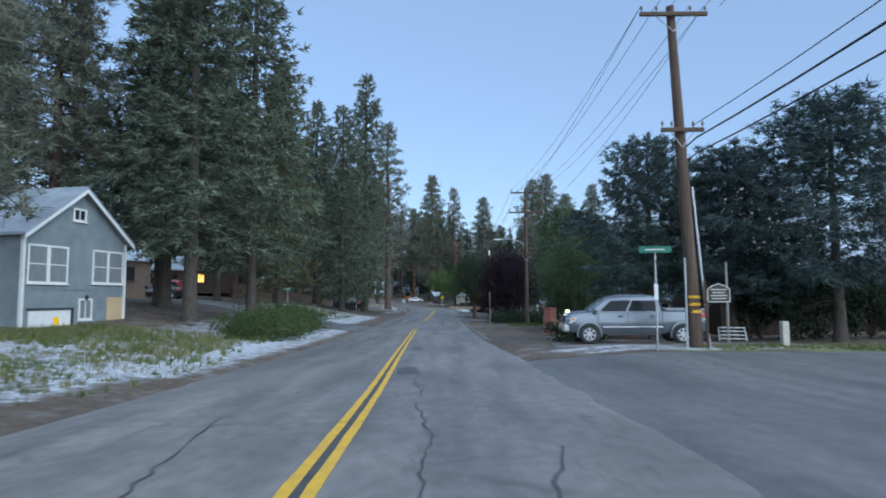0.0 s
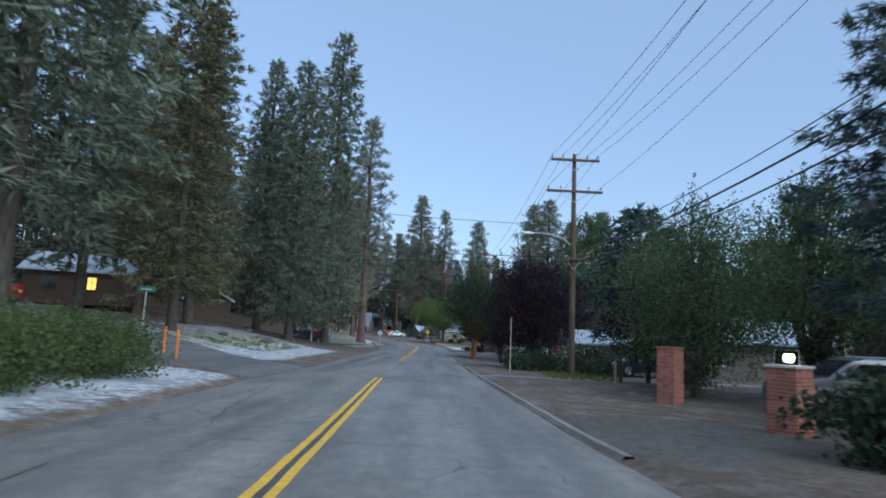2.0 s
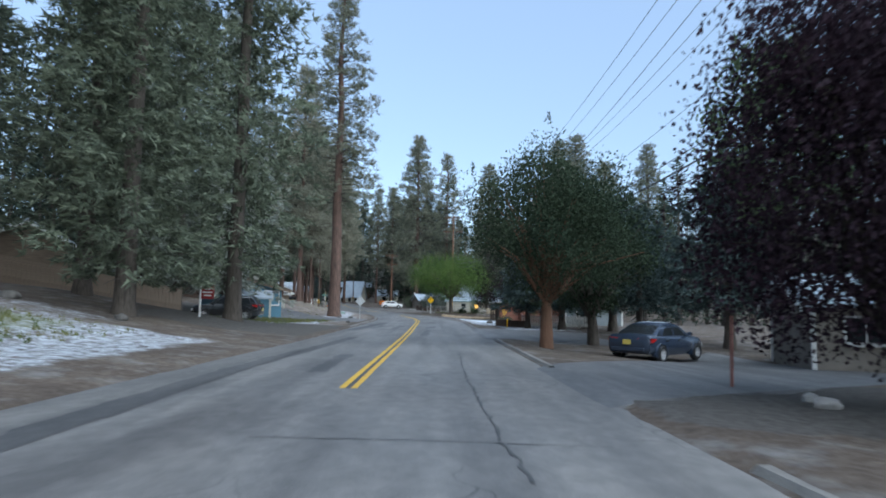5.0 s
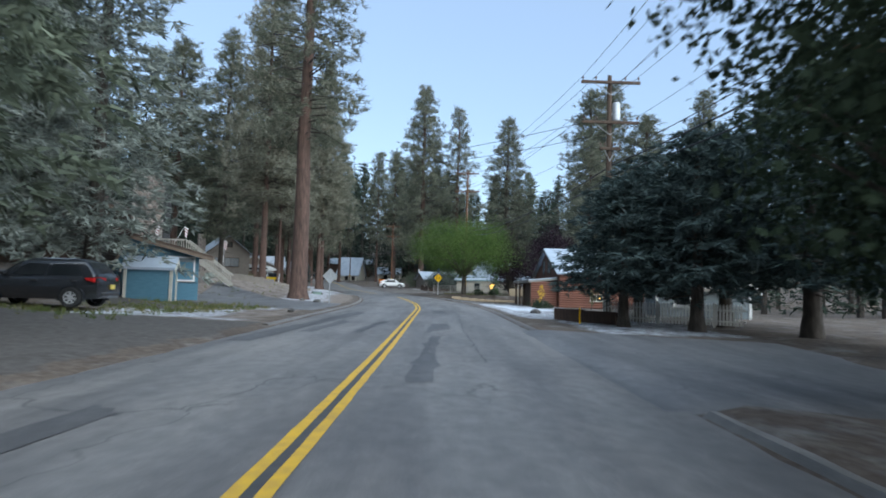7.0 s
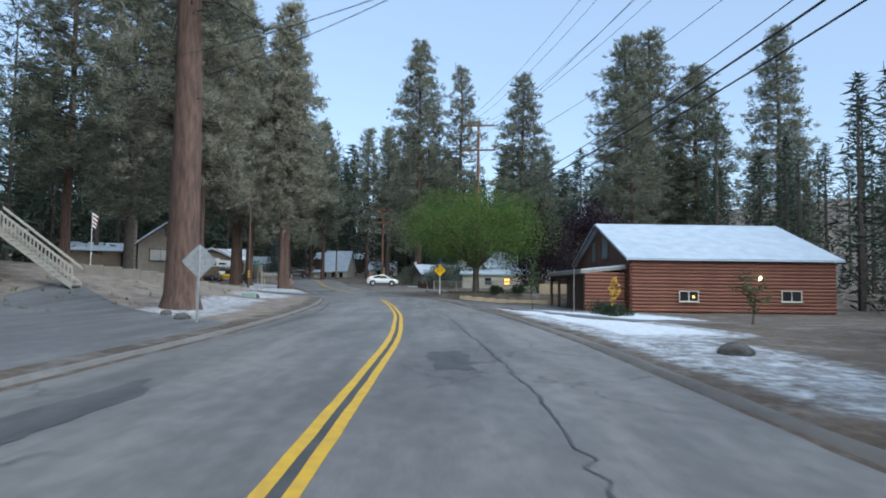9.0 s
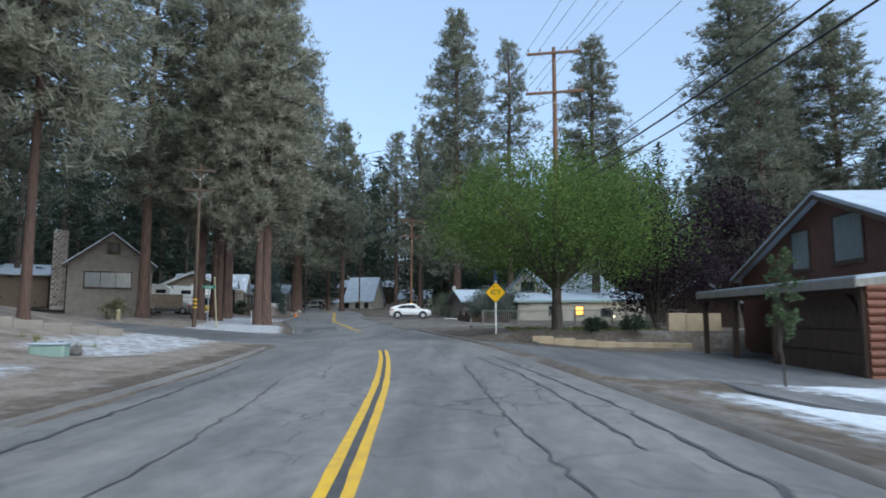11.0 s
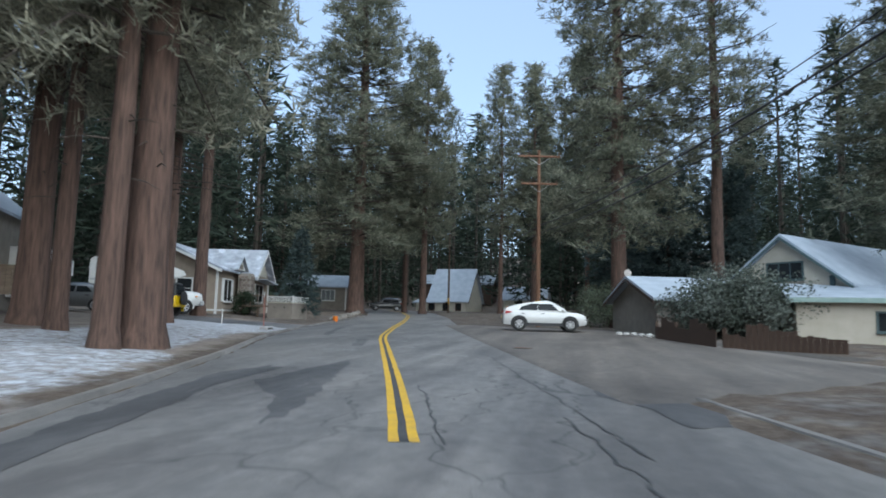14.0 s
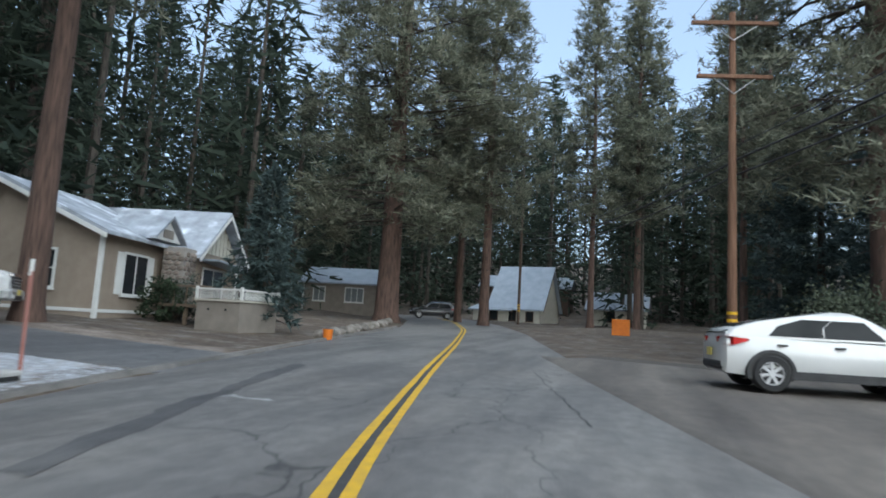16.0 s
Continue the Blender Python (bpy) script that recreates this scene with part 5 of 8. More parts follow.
door = part("garage_door", boxm(gm, 0.4, -0.02, -0.4, 2.75, 0.03, 1.15), M_WHITE, h1, "white garage door with a yellow notice")
part("notice", boxm(gm, 1.75, 0.02, 0.5, 2.05, 0.036, 0.85), M_SIGN_Y, door)
part("door_frame", Mesh().box(2.78, -0.02, -0.4, 2.9, 0.06, 1.2, m=gm).box(0.3, -0.02, 1.17, 2.9, 0.06, 1.27, m=gm), M_DARKPL, h1)
part("plywood_panel", boxm(gm, 5.1, -0.01, -0.4, 6.2, 0.04, 1.75), M_PLY, h1, "bare plywood sheet")
part("wall_lamp", Mesh().tube([(0, 0, 0), (0, 0, .05), (0, 0, .2), (0, 0, .25)], [.03, .07, .08, .02], 8).data("wall_lamp", M_BLACK), None, h1).location = (3.65, -0.1, 1.6)
part("eave_board", boxm(gm, 0, 0.0, 2.1, 6.3, 0.03, 2.2), M_BLUEGREY, h1)

# half-timbered house behind the spruces: a tall front gable and a lower wing
h2 = house("tudor_house", (17.9, 40.2, -0.9), 0, 3.8, 8.5, 8.3, 2.7, "y", M_WHITE, M_SNOWROOF, M_DARKWOOD, "white half-timbered house with steep snowy gable", over=0.4, corner=False, windows=[("f", 0.55, 6.0, 0.8, 1.5, M_GLASS, (0, 0)), ("f", 2.4, 6.0, 0.8, 1.5, M_GLASS, (0, 0))])
gm = wall_frame("f", 3.8, 8.5)
for a in ((0, 8.1, 3.8, 8.3), (1.8, 8.3, 2.0, 10.7), (0, 5.5, 3.8, 5.7), (0, 5.7, 0.16, 8.1), (1.82, 5.7, 1.98, 8.1), (3.64, 5.7, 3.8, 8.1)):
    part("timber", boxm(gm, a[0], 0, a[1], a[2], 0.06, a[3]), M_DARKWOOD, h2)
for u0, u1 in ((0.7, 1.55), (2.9, 2.05)):
    part("timber", Mesh().prism([(u0, 8.3), (u0 + 0.18, 8.3), (u1 + 0.18, 9.9), (u1, 9.9)], 0.06, Matrix.Translation((0, -0.06, 0))), M_DARKWOOD, h2)
part("lower_wall", Mesh().box(-0.05, -0.05, -0.4, 3.85, 8.55, 4.9), M_DARKWOOD, h2, "dark boarded lower storey")
part("window_box", boxm(gm, 0.3, 0.0, 5.0, 3.5, 0.3, 5.3), M_WHITE, h2)
house("tudor_wing", (22.0, 43, -0.9), 0, 10, 6, 4.6, 3.0, "x", M_DARKWOOD, M_SNOWROOF, M_DARKWOOD, "dark boarded wing of the half-timbered house with snowy roof", windows=[("f", 2.2, 2.0, 1.4, 1.4, M_GLASS, (1, 1)), ("f", 6.2, 2.0, 1.4, 1.4, M_GLASS, (1, 1))], corner=False)
st = thing("garden_steps", on(14.2, 30.6, 0.0), "short flight of white wooden steps in the garden", "steps", turn=-20)
for i in range(4):
    part("tread", Mesh().box(-0.6, 0.26 * i, 0.17 * i + 0.1, 0.6, 0.26 * i + 0.24, 0.17 * i + 0.15, 0.01), M_WHITE, st)
for x in (-0.62, 0.62):
    part("stringer", Mesh().prism([(0, -0.1), (0.3, -0.1), (1.1, 0.5), (1.1, 0.66), (0.9, 0.66), (0, 0.06)], 0.04, Matrix(((0, 1, 0, x - 0.02), (1, 0, 0, 0), (0, 0, 1, 0), (0, 0, 0, 1)))), M_WHITE, st)

# dark house with a lit window up the lane
house("brown_house", (-37, 78, 2.5), 15, 9, 7, 2.6, 1.7, "x", M_DARKWOOD, M_SNOWROOF, M_DARKWOOD, "dark brown house with one lit window and snowy roof", windows=[("f", 5.2, 0.9, 0.7, 1.1, M_LIT, (1, 0)), ("f", 1.5, 0.9, 1.2, 1.0, M_GLASS, (1, 0))], corner=False)
house("timber_house", (-30, 47, 1.7), 60, 8, 7, 3.0, 1.6, "x", M_BROWNW, M_SNOWROOF, M_DARKWOOD, "brown timber house with a deck behind the trees", windows=[("f", 1.5, 1.2, 1.4, 1.1, M_GLASS, (1, 0)), ("f", 5, 1.2, 1.4, 1.1, M_GLASS, (1, 0))], corner=False)


# dark plank fence along the bank
def plank_fence(a, b, height, material, label, name="plank_fence", board=0.24):
    a, b = Vector(a), Vector(b)
    L = (b - a).length
    ob = thing(name, on(*a), label, "fence", turn=math.degrees(math.atan2(b.y - a.y, b.x - a.x)))
    n = int(L / board)
    me = Mesh().box(0, -0.012, -0.15, board - 0.012, 0.012, height).data("board", material)
    z0 = ob.matrix_world.translation.z
    for i in range(n):
        p = a.lerp(b, i / n)
        o = new("board", me)
        o.parent, o.location = ob, (i * board, 0, float(land(p.x, p.y)) - z0 + random.uniform(-0.02, 0.02))
        if name == "yard_fence":
            o.scale.z = (0.72, 1.3, 1.05, 0.8)[(i // 4) % 4] + random.uniform(-0.05, 0.05)
    for i in range(int(L / 2.4) + 1):
        p = a.lerp(b, min(1, i * 2.4 / L))
        q = part("post", Mesh().box(-0.06, 0.012, -0.3, 0.06, 0.13, height + 0.05), material, ob)
        q.location = (i * 2.4, 0, float(land(p.x, p.y)) - z0)
    return ob


plank_fence((-34, 83), (-17.8, 97.5), 1.9, M_BROWNW, "dark brown plank fence on the bank behind the trees")
house("lattice_shed", (-28, 92, 1.3), 30, 5, 4, 2.4, 1.3, "y", M_BROWNW, M_SNOWROOF, M_WHITE, "brown shed with a pale lattice gable behind the fence", category="shed", corner=False)

# blue shed, blue house and deck
s1 = house("blue_shed", (-17.0, 108.6, -1.0), 12, 2.2, 1.2, 1.75, 0.45, "x", M_TEAL, M_SNOWROOF, M_CREAM, "small teal boarded shed with snowy roof", over=0.2, category="shed")
part("shed_door", boxm(wall_frame("f", 2.2, 1.2), 0.15, 0, 0.0, 2.0, 0.03, 1.65), M_TEAL, s1)
h3 = house("blue_house", (-17.8, 109.3, -0.9), 40, 4.2, 8.5, 2.45, 0.85, "y", M_TEAL, M_DARKWOOD, M_BROWNW, "teal boarded house with brown sloping roof", over=0.6, corner=False, peak=0.1, windows=[("f", 2.6, 1.1, 1.3, 1.2, M_CURTAIN, (0, 1), {"name": "white_window"})])
planks(h3, wall_frame("f", 4.2, 8.5), 0, 4.2, -0.3, 2.3, 0.2, M_TEAL)
for o in h3.children:
    if o.name.startswith("white_window"):
        o.data.materials[0] = M_WHITE
part("meter_box", boxm(wall_frame("f", 4.2, 8.5), 1.95, 0, 1.4, 2.25, 0.14, 1.9), M_TEAL, h3)


def stone_stack(name, place, w, d, h, label, category, size=0.26, seed=5, core=None, turn=0.0):
    """A core with separate stones on its faces."""
    rng = np.random.default_rng(seed)
    ob = thing(name, place, label, category, turn=turn)
    part("core", Mesh().box(-w / 2, -d / 2, -0.3, w / 2, d / 2, h), core or M_MORTAR, ob)
    metas = []
    for k in range(5):
        m = Mesh()
        rr = [[(math.cos(a) * q * rng.uniform(.85, 1.1), z, math.sin(a) * q * rng.uniform(.85, 1.1)) for a in np.linspace(0, 6.283, 8)[:-1]] for z, q in ((0.02, 0.5), (-0.04, 0.48), (-0.065, 0.3))]
        m.loft(rr)
        metas.append(m.data("stone", M_STONE))
    count = 0
    for face, L in (("f", w), ("r", d), ("l", d)):
        n = int(L / size)
        for j in range(int(h / (size * 0.72))):
            for i in range(n):
                if count >= 290:
                    break
                o = new("stone", metas[int(rng.integers(0, 5))])
                u = (i + 0.5 + (0.4 if j % 2 else -0.1)) * L / n - L / 2
                u = max(-L / 2 + size * .4, min(L / 2 - size * .4, u))
                z = (j + 0.5) * size * 0.72
                s = size * rng.uniform(0.9, 1.15)
                if face == "f":
                    M = pose(u, -d / 2, z, 0, rng.uniform(-20, 20), 0)
                elif face == "r":
                    M = pose(w / 2, u, z, 0, rng.uniform(-20, 20), 90)
                    M = pose(w / 2, u, z, 0, 0, 90)
                else:
                    M = pose(-w / 2, u, z, 0, 0, -90)
                o.parent = ob
                o.matrix_local = M @ Matrix.Diagonal((s, 1, s * 0.78, 1))
                count += 1
    return ob


ch = stone_stack("stone_chimney", (-25.3, 128.4, 0.9), 2.3, 1.0, 8.4, "broad field-stone chimney behind the blue house", "chimney", 0.36, turn=20)
part("flue", Mesh().box(1.2, -.3, 2.0, 1.75, .4, 7.0, .03), M_DARKPL, ch, "dark metal flue")
house("dark_house", (-36.5, 127, 1.2), 10, 9, 9, 4.6, 2.4, "y", M_DARKWOOD, M_DARKWOOD, M_BROWNW, "dark two-storey house beside the stone chimney", windows=[("f", 6.6, 0.8, 1.0, 0.8, M_GLASS, (0, 1))], corner=False)
deck = thing("deck_stairs", (-17.9, 127.5, -0.2), "pale weathered wooden deck with a long stair and baluster rail", "stairs", turn=4)
deck.scale = (0.84, 0.84, 0.84)
for i in range(14):
    t = i / 14
    part("tread", Mesh().box(-4.2 * t - 0.3, 0, 3.3 * t + 0.1, -4.2 * t + 0.02, 1.1, 3.3 * t + 0.16), M_GREYWOOD, deck)
for y in (0.0, 1.1):
    part("stringer", Mesh().prism([(0, -0.1), (0, 0.25), (-4.4, 3.6), (-4.4, 3.15)], 0.06, Matrix.Translation((0, y, 0))), M_PALEWOOD, deck)
    part("handrail", Mesh().prism([(0, 1.0), (0, 1.14), (-4.4, 4.49), (-4.4, 4.35)], 0.09, Matrix.Translation((0, y, 0))), M_PALEWOOD, deck)
for i in range(22):
    t = i / 21
    part("baluster", Mesh().box(-4.3 * t - 0.035, 0.0, 3.28 * t + 0.1, -4.3 * t + 0.035, 0.06, 3.28 * t + 1.05), M_PALEWOOD, deck)
part("platform", Mesh().box(-8.5, -0.6, 3.2, -4.3, 3.5, 3.4), M_GREYWOOD, deck)
part("platform_rail", Mesh().box(-8.5, -0.62, 4.28, -4.3, -0.48, 4.4), M_PALEWOOD, deck)
part("fascia", Mesh().box(-8.5, -0.66, 3.1, -4.3, -0.61, 3.45), M_PALEWOOD, deck)
for i in range(20):
    part("baluster", Mesh().box(-8.4 + i * 0.21, -0.57, 3.4, -8.35 + i * 0.21, -0.53, 4.3), M_PALEWOOD, deck)
for x in (-8.3, -4.5):
    part("post", Mesh().box(x - 0.1, -0.5, -0.6, x + 0.1, -0.3, 3.2), M_DARKWOOD, deck)

# taupe house up the side street
house("taupe_house", (-36.8, 173.0, 1.15), 31, 6.6, 9, 3.6, 2.6, "y", M_TAUPE, M_SNOWROOF, M_DARKWOOD, "taupe stucco house with dark-framed wide window", over=0.5, corner=False, base=1.0, windows=[("f", 1.3, 1.5, 3.6, 1.3, M_CURTAIN, (2, 0)), ("f", 3.0, 4.6, 0.8, 0.7, M_GLASS, (1, 0))])
stone_stack("stone_chimney", (-37.8, 173.4, 1.0), 1.0, 0.9, 6.5, "grey stone chimney on the taupe house", "chimney", 0.3, 8, turn=31)
house("garage", (-45, 172.0, 1.4), 30, 6, 6, 2.4, 0.9, "x", M_BROWNW, M_SNOWROOF, M_DARKWOOD, "low brown garage with snowy roof", category="garage", corner=False)
dk = thing("wooden_deck", (-31.5, 176.6, 0.9), "brown wooden deck beside the taupe house", "deck", turn=31)
for i in range(14):
    part("board", Mesh().box(0.2 * i, -1.2, 0, 0.2 * i + 0.185, -1.15, 1.1), M_BROWNW, dk)
part("platform", Mesh().box(0, -1.15, 0.5, 2.8, 1.2, 0.62), M_BROWNW, dk)
part("rail", Mesh().box(0, -1.22, 1.1, 2.8, -1.1, 1.18), M_BROWNW, dk)

# tan house with white trim by the bend
TH = 103.0
h5 = house("tan_house", (-31.5, 194.5, 0.3), TH, 5.1, 8.0, 3.2, 1.75, "x", M_TAN, M_SHINGLE, M_WHITE, "tan sided bungalow with white trim and frosted roof", over=0.5, base=0.6,
           windows=[("f", 1.5, 1.0, 1.6, 1.5, M_GLASS, (1, 0), {"shutters": M_WHITE}), ("l", 2.6, 1.1, 1.0, 1.3, M_GLASS, (0, 1)), ("l", 5.3, 1.1, 1.0, 1.3, M_GLASS, (0, 1))])
part("band", Mesh().box(-0.03, -0.03, 0.25, 5.1, 0.0, 0.37).box(-0.03, -0.03, 0.25, 0.0, 8.0, 0.37), M_WHITE, h5)
part("small_gable", Mesh().prism([(2.4, 3.3), (4.6, 3.3), (3.5, 4.15)], 1.6, Matrix.Translation((0, -0.55, 0))), M_WHITE, h5)
part("gable_vent", Mesh().box(3.1, -0.58, 3.4, 3.9, -0.53, 3.75), M_TAUPE, h5)
for a in (2.2, 4.8):
    part("small_roof", Mesh().prism([(a, 3.25), (3.5, 4.25), (3.5, 4.37), (a, 3.37)], 2.4, Matrix.Translation((0, -0.75, 0))), M_SHINGLE, h5)
wing = Matrix.Rotation(radians(TH), 4, 'Z')
wx = Vector((-31.5, 194.5, 0.3)) + wing @ Vector((5.15, -0.9, 0))
h6 = house("tan_house_wing", tuple(wx), TH, 4.9, 8.0, 3.1, 2.0, "y", M_TAN, M_SHINGLE, M_WHITE, "front wing of the tan bungalow with a boarded gable", over=0.55, base=0.6, windows=[("f", 1.1, 1.1, 2.2, 1.3, M_GLASS, (1, 0))])
for i in range(9):
    u = 0.55 + i * 0.42
    part("gable_board", boxm(wall_frame("f", 4.9, 8.0), u, 0.0, 3.15, u + 0.34, 0.03, 3.15 + 1.75 * (1 - abs(u + 0.17 - 2.45) / 2.45)), M_CREAM, h6)
part("awning", Mesh().prism([(0.2, 2.75), (3.9, 2.55), (3.9, 2.63), (0.2, 2.83)], 1.0, Matrix.Translation((0.4, -1.0, 0))), M_SNOWROOF, h6)
pf = thing("front_porch", (-28.45, 196.0, 0.3), "small taupe porch with a white lattice rail before the bungalow", "porch", turn=-2)
part("base", Mesh().box(0, 0, -0.3, 1.9, 2.3, 0.9, 0.02), M_TAUPE, pf)
part("floor", Mesh().box(-0.06, -0.06, 0.9, 1.96, 2.36, 0.97), M_CREAM, pf)
part("landing", Mesh().box(-2.6, 0.9, 0.62, -0.07, 2.3, 0.74), M_BROWNW, pf, "brown boarded landing")
for x in (-2.5, -1.3):
    part("landing_post", Mesh().box(x - 0.06, 0.94, -0.2, x + 0.06, 1.06, 0.62), M_BROWNW, pf)
part("landing_rail", Mesh().box(-2.6, 0.92, 1.4, -0.07, 1.0, 1.48), M_BROWNW, pf)
for x in (-2.5, -1.9, -1.3, -0.7, -0.15):
    part("baluster", Mesh().box(x - 0.025, 0.93, 0.74, x + 0.025, 0.98, 1.4), M_BROWNW, pf)


def lattice(length, m4):
    lat = Mesh()
    for k in range(int(length / 0.11) - 2):
        x = k * 0.11
        lat.prism([(x, 0.99), (x + 0.03, 0.99), (x + 0.33, 1.3), (x + 0.3, 1.3)], 0.015, m4)
        lat.prism([(x + 0.3, 0.99), (x + 0.33, 0.99), (x + 0.03, 1.3), (x, 1.3)], 0.015, m4 @ Matrix.Translation((0, 0.018, 0)))
    return lat


part("lattice", lattice(1.9, Matrix.Translation((0, -0.03, 0))), M_WHITE, pf)
part("lattice", lattice(2.3, Matrix.Translation((1.92, 0, 0)) @ Matrix.Rotation(radians(90), 4, 'Z')), M_WHITE, pf)
part("top_rail", Mesh().box(-0.05, -0.06, 1.3, 1.97, 0.03, 1.36), M_WHITE, pf)
part("top_rail", Mesh().box(1.88, 0.03, 1.3, 1.97, 2.3, 1.36), M_WHITE, pf)
for x, y in ((0.0, 0.0), (1.92, 0.0), (1.92, 2.3)):
    part("post", Mesh().box(x - 0.045, y - 0.045, 0.95, x + 0.045, y + 0.045, 1.42), M_WHITE, pf)
for x in (0.55, 1.3):
    part("vent", Mesh().tube([(x, -0.02, 0.6), (x, 0.01, 0.6)], 0.05, 8), M_BLACK, pf)
cb = Vector((-31.5, 194.5, 0.0)) + wing @ Vector((4.3, -0.75, 0))
stone_stack("stone_pier", tuple(cb), 1.1, 0.9, 3.4, "grey field-stone chimney base on the tan house", "chimney", 0.28, 9, turn=TH)

# log cabin on the right
cab = house("log_cabin", (11.2, 153.0, -1.45), -90, 15.0, 13.0, 3.4, 2.75, "y", M_GABLE, M_SNOWROOF, M_DARKWOOD, "dark red log cabin with broad snowy metal roof", over=0.42, corner=False, base=0.6,
            windows=[("f", 5.0, 3.5, 1.3, 1.5, M_CURTAIN, (0, 0)), ("f", 8.0, 3.6, 1.7, 1.6, M_CURTAIN, (0, 0))])


def log_wall(parent, m4, u0, u1, z0, z1, r=0.12):
    me = Mesh()
    me.tube([m4 @ Vector((u0, 0.0, 0)), m4 @ Vector(((u0 + u1) / 2, 0.0, 0)), m4 @ Vector((u1, 0.0, 0))], r, 10)
    data = me.data("log", M_LOG, True)
    for i in range(int((z1 - z0) / (2 * r * 0.92))):
        o = new("log", data)
        o.parent, o.location = parent, (0, 0, z0 + r + i * 2 * r * 0.92)


log_wall(cab, wall_frame("r", 15.0, 13.0), 0, 13.0, 0, 3.3)
log_wall(cab, wall_frame("f", 15.0, 13.0), 12.2, 15.0, 0, 3.2)
lw = window(cab, wall_frame("r", 15.0, 13.0) @ Matrix.Translation((0, 0.14, 0)), 3.0, 0.75, 1.15, 0.58, M_CREAM, M_GLASS, (1, 0), fr=0.05)
part("lamp_behind_glass", Mesh().box(3.8, 0.0, 0.92, 3.95, 0.03, 1.08, 0.01, m=wall_frame("r", 15.0, 13.0) @ Matrix.Translation((0, 0.14, 0))), M_LIT, lw, "warm glow of a lamp")
window(cab, wall_frame("r", 15.0, 13.0) @ Matrix.Translation((0, 0.14, 0)), 9.5, 0.8, 1.2, 0.6, M_CREAM, M_GLASS, (1, 0), fr=0.05)
pl = thing("porch_lamp", (19.2, 137.72, 0.75), "lit wall lamp on the log cabin", "lamp")
part("bracket", Mesh().box(-.05, -.02, -.06, .05, .3, .06, .01), M_BLACK, pl)
part("globe", Mesh().tube([(0, -.08, -.12), (0, -.08, -.07), (0, -.08, .07), (0, -.08, .12)], [.05, .1, .1, .05], 10), M_LAMP, pl, "glowing warm glass")
prch = thing("carport", (11.15, 154.2, -1.5), "low flat-roofed carport with white-edged snowy roof", "carport", turn=-90)
ACROSS = Matrix(((0, 1, 0, 0), (1, 0, 0, 0), (0, 0, 1, 0), (0, 0, 0, 1)))
part("roof", Mesh().prism([(-0.03, 2.98), (-0.03, 3.08), (-2.95, 2.76), (-2.95, 2.66)], 12.0, Matrix.Translation((3.4, 0, 0)) @ ACROSS), M_SNOWROOF, prch)
part("fascia", Mesh().box(3.42, -2.99, 2.44, 15.38, -2.95, 2.7), M_GREYWOOD, prch, "weathered grey fascia board")
part("fascia", Mesh().prism([(-0.03, 2.78), (-0.03, 2.98), (-2.95, 2.66), (-2.95, 2.46)], 0.04, Matrix.Translation((15.36, 0, 0)) @ ACROSS), M_GREYWOOD, prch, "weathered grey fascia board")
part("beam", Mesh().box(3.6, -2.78, 2.3, 15.25, -2.6, 2.64), M_DARKWOOD, prch)
for x in (3.75, 6.9, 10.2, 15.2):
    part("post", Mesh().box(x - 0.09, -2.78, -0.4, x + 0.09, -2.6, 2.32), M_DARKWOOD, prch)
for x in (10.36, 14.9):
    k = 1 if x < 12 else -1
    part("brace", Mesh().prism([(x, 1.75), (x, 1.9), (x + k * .42, 2.3), (x + k * .55, 2.3)], 0.1, Matrix.Translation((0, -2.74, 0))), M_DARKWOOD, prch)
log_wall(prch, Matrix(((0, 1, 0, 15.3), (1, 0, 0, -2.7), (0, 0, 1, 0), (0, 0, 0, 1))), 0, 2.58, -0.1, 2.72)
gd = part("garage_door", Mesh().box(10.3, -2.6, -0.3, 15.1, -2.54, 2.3), M_DARKWOOD, prch, "dark brown garage door")
for z in (0.3, 0.95, 1.6):
    part("door_panel", Mesh().box(10.4, -2.63, z - .28, 15.0, -2.6, z + .28, .01), M_DARKWOOD, gd)


# retaining walls
def block_wall(pts, h, material, label, block=0.9, thick=0.25, top=None, name="retaining_wall"):
    a = Vector((*pts[0], 0))
    ob = thing(name, (a.x, a.y, 0), label, "wall")
    for (x0, y0), (x1, y1) in zip(pts, pts[1:]):
        L = math.hypot(x1 - x0, y1 - y0)
        n = max(1, round(L / block))
        ang = math.atan2(y1 - y0, x1 - x0)
        for i in range(n):
            px, py = x0 + (x1 - x0) * i / n, y0 + (y1 - y0) * i / n
            z = float(land(px, py - 0.3))
            tz = (top if top is not None else z + h) + random.uniform(-0.012, 0.012)
            p = part("block", Mesh().box(0, -thick / 2, z - 0.3, L / n - 0.012, thick / 2, tz, 0.02), material, ob)
            p.matrix_local = pose(px - a.x, py - a.y, 0, 0, 0, math.degrees(ang))
    return ob


block_wall([(0.9, 152.9), (4.0, 152.75), (8.6, 152.9)], 0.36, M_BLOCK, "low tan block retaining wall along the driveway")
block_wall([(8.2, 155.2), (11, 155.4)], 0.9, M_BLOCK, "second tan block wall by the carport")
block_wall([(-18.6, 137.5), (-17.0, 140.0), (-14.6, 143.6)], 0.2, M_TAUPE, "low weathered block wall on the snowy bank")
block_wall([(-22.5, 133), (-16.2, 134.8)], 0.5, M_TAUPE, "dull block wall below the deck stairs")
block_wall([(4.3, 104.7), (6.4, 102.3)], 0.5, M_DARKWOOD, "dark timber planter wall beside the spruces", 1.4, 0.2)


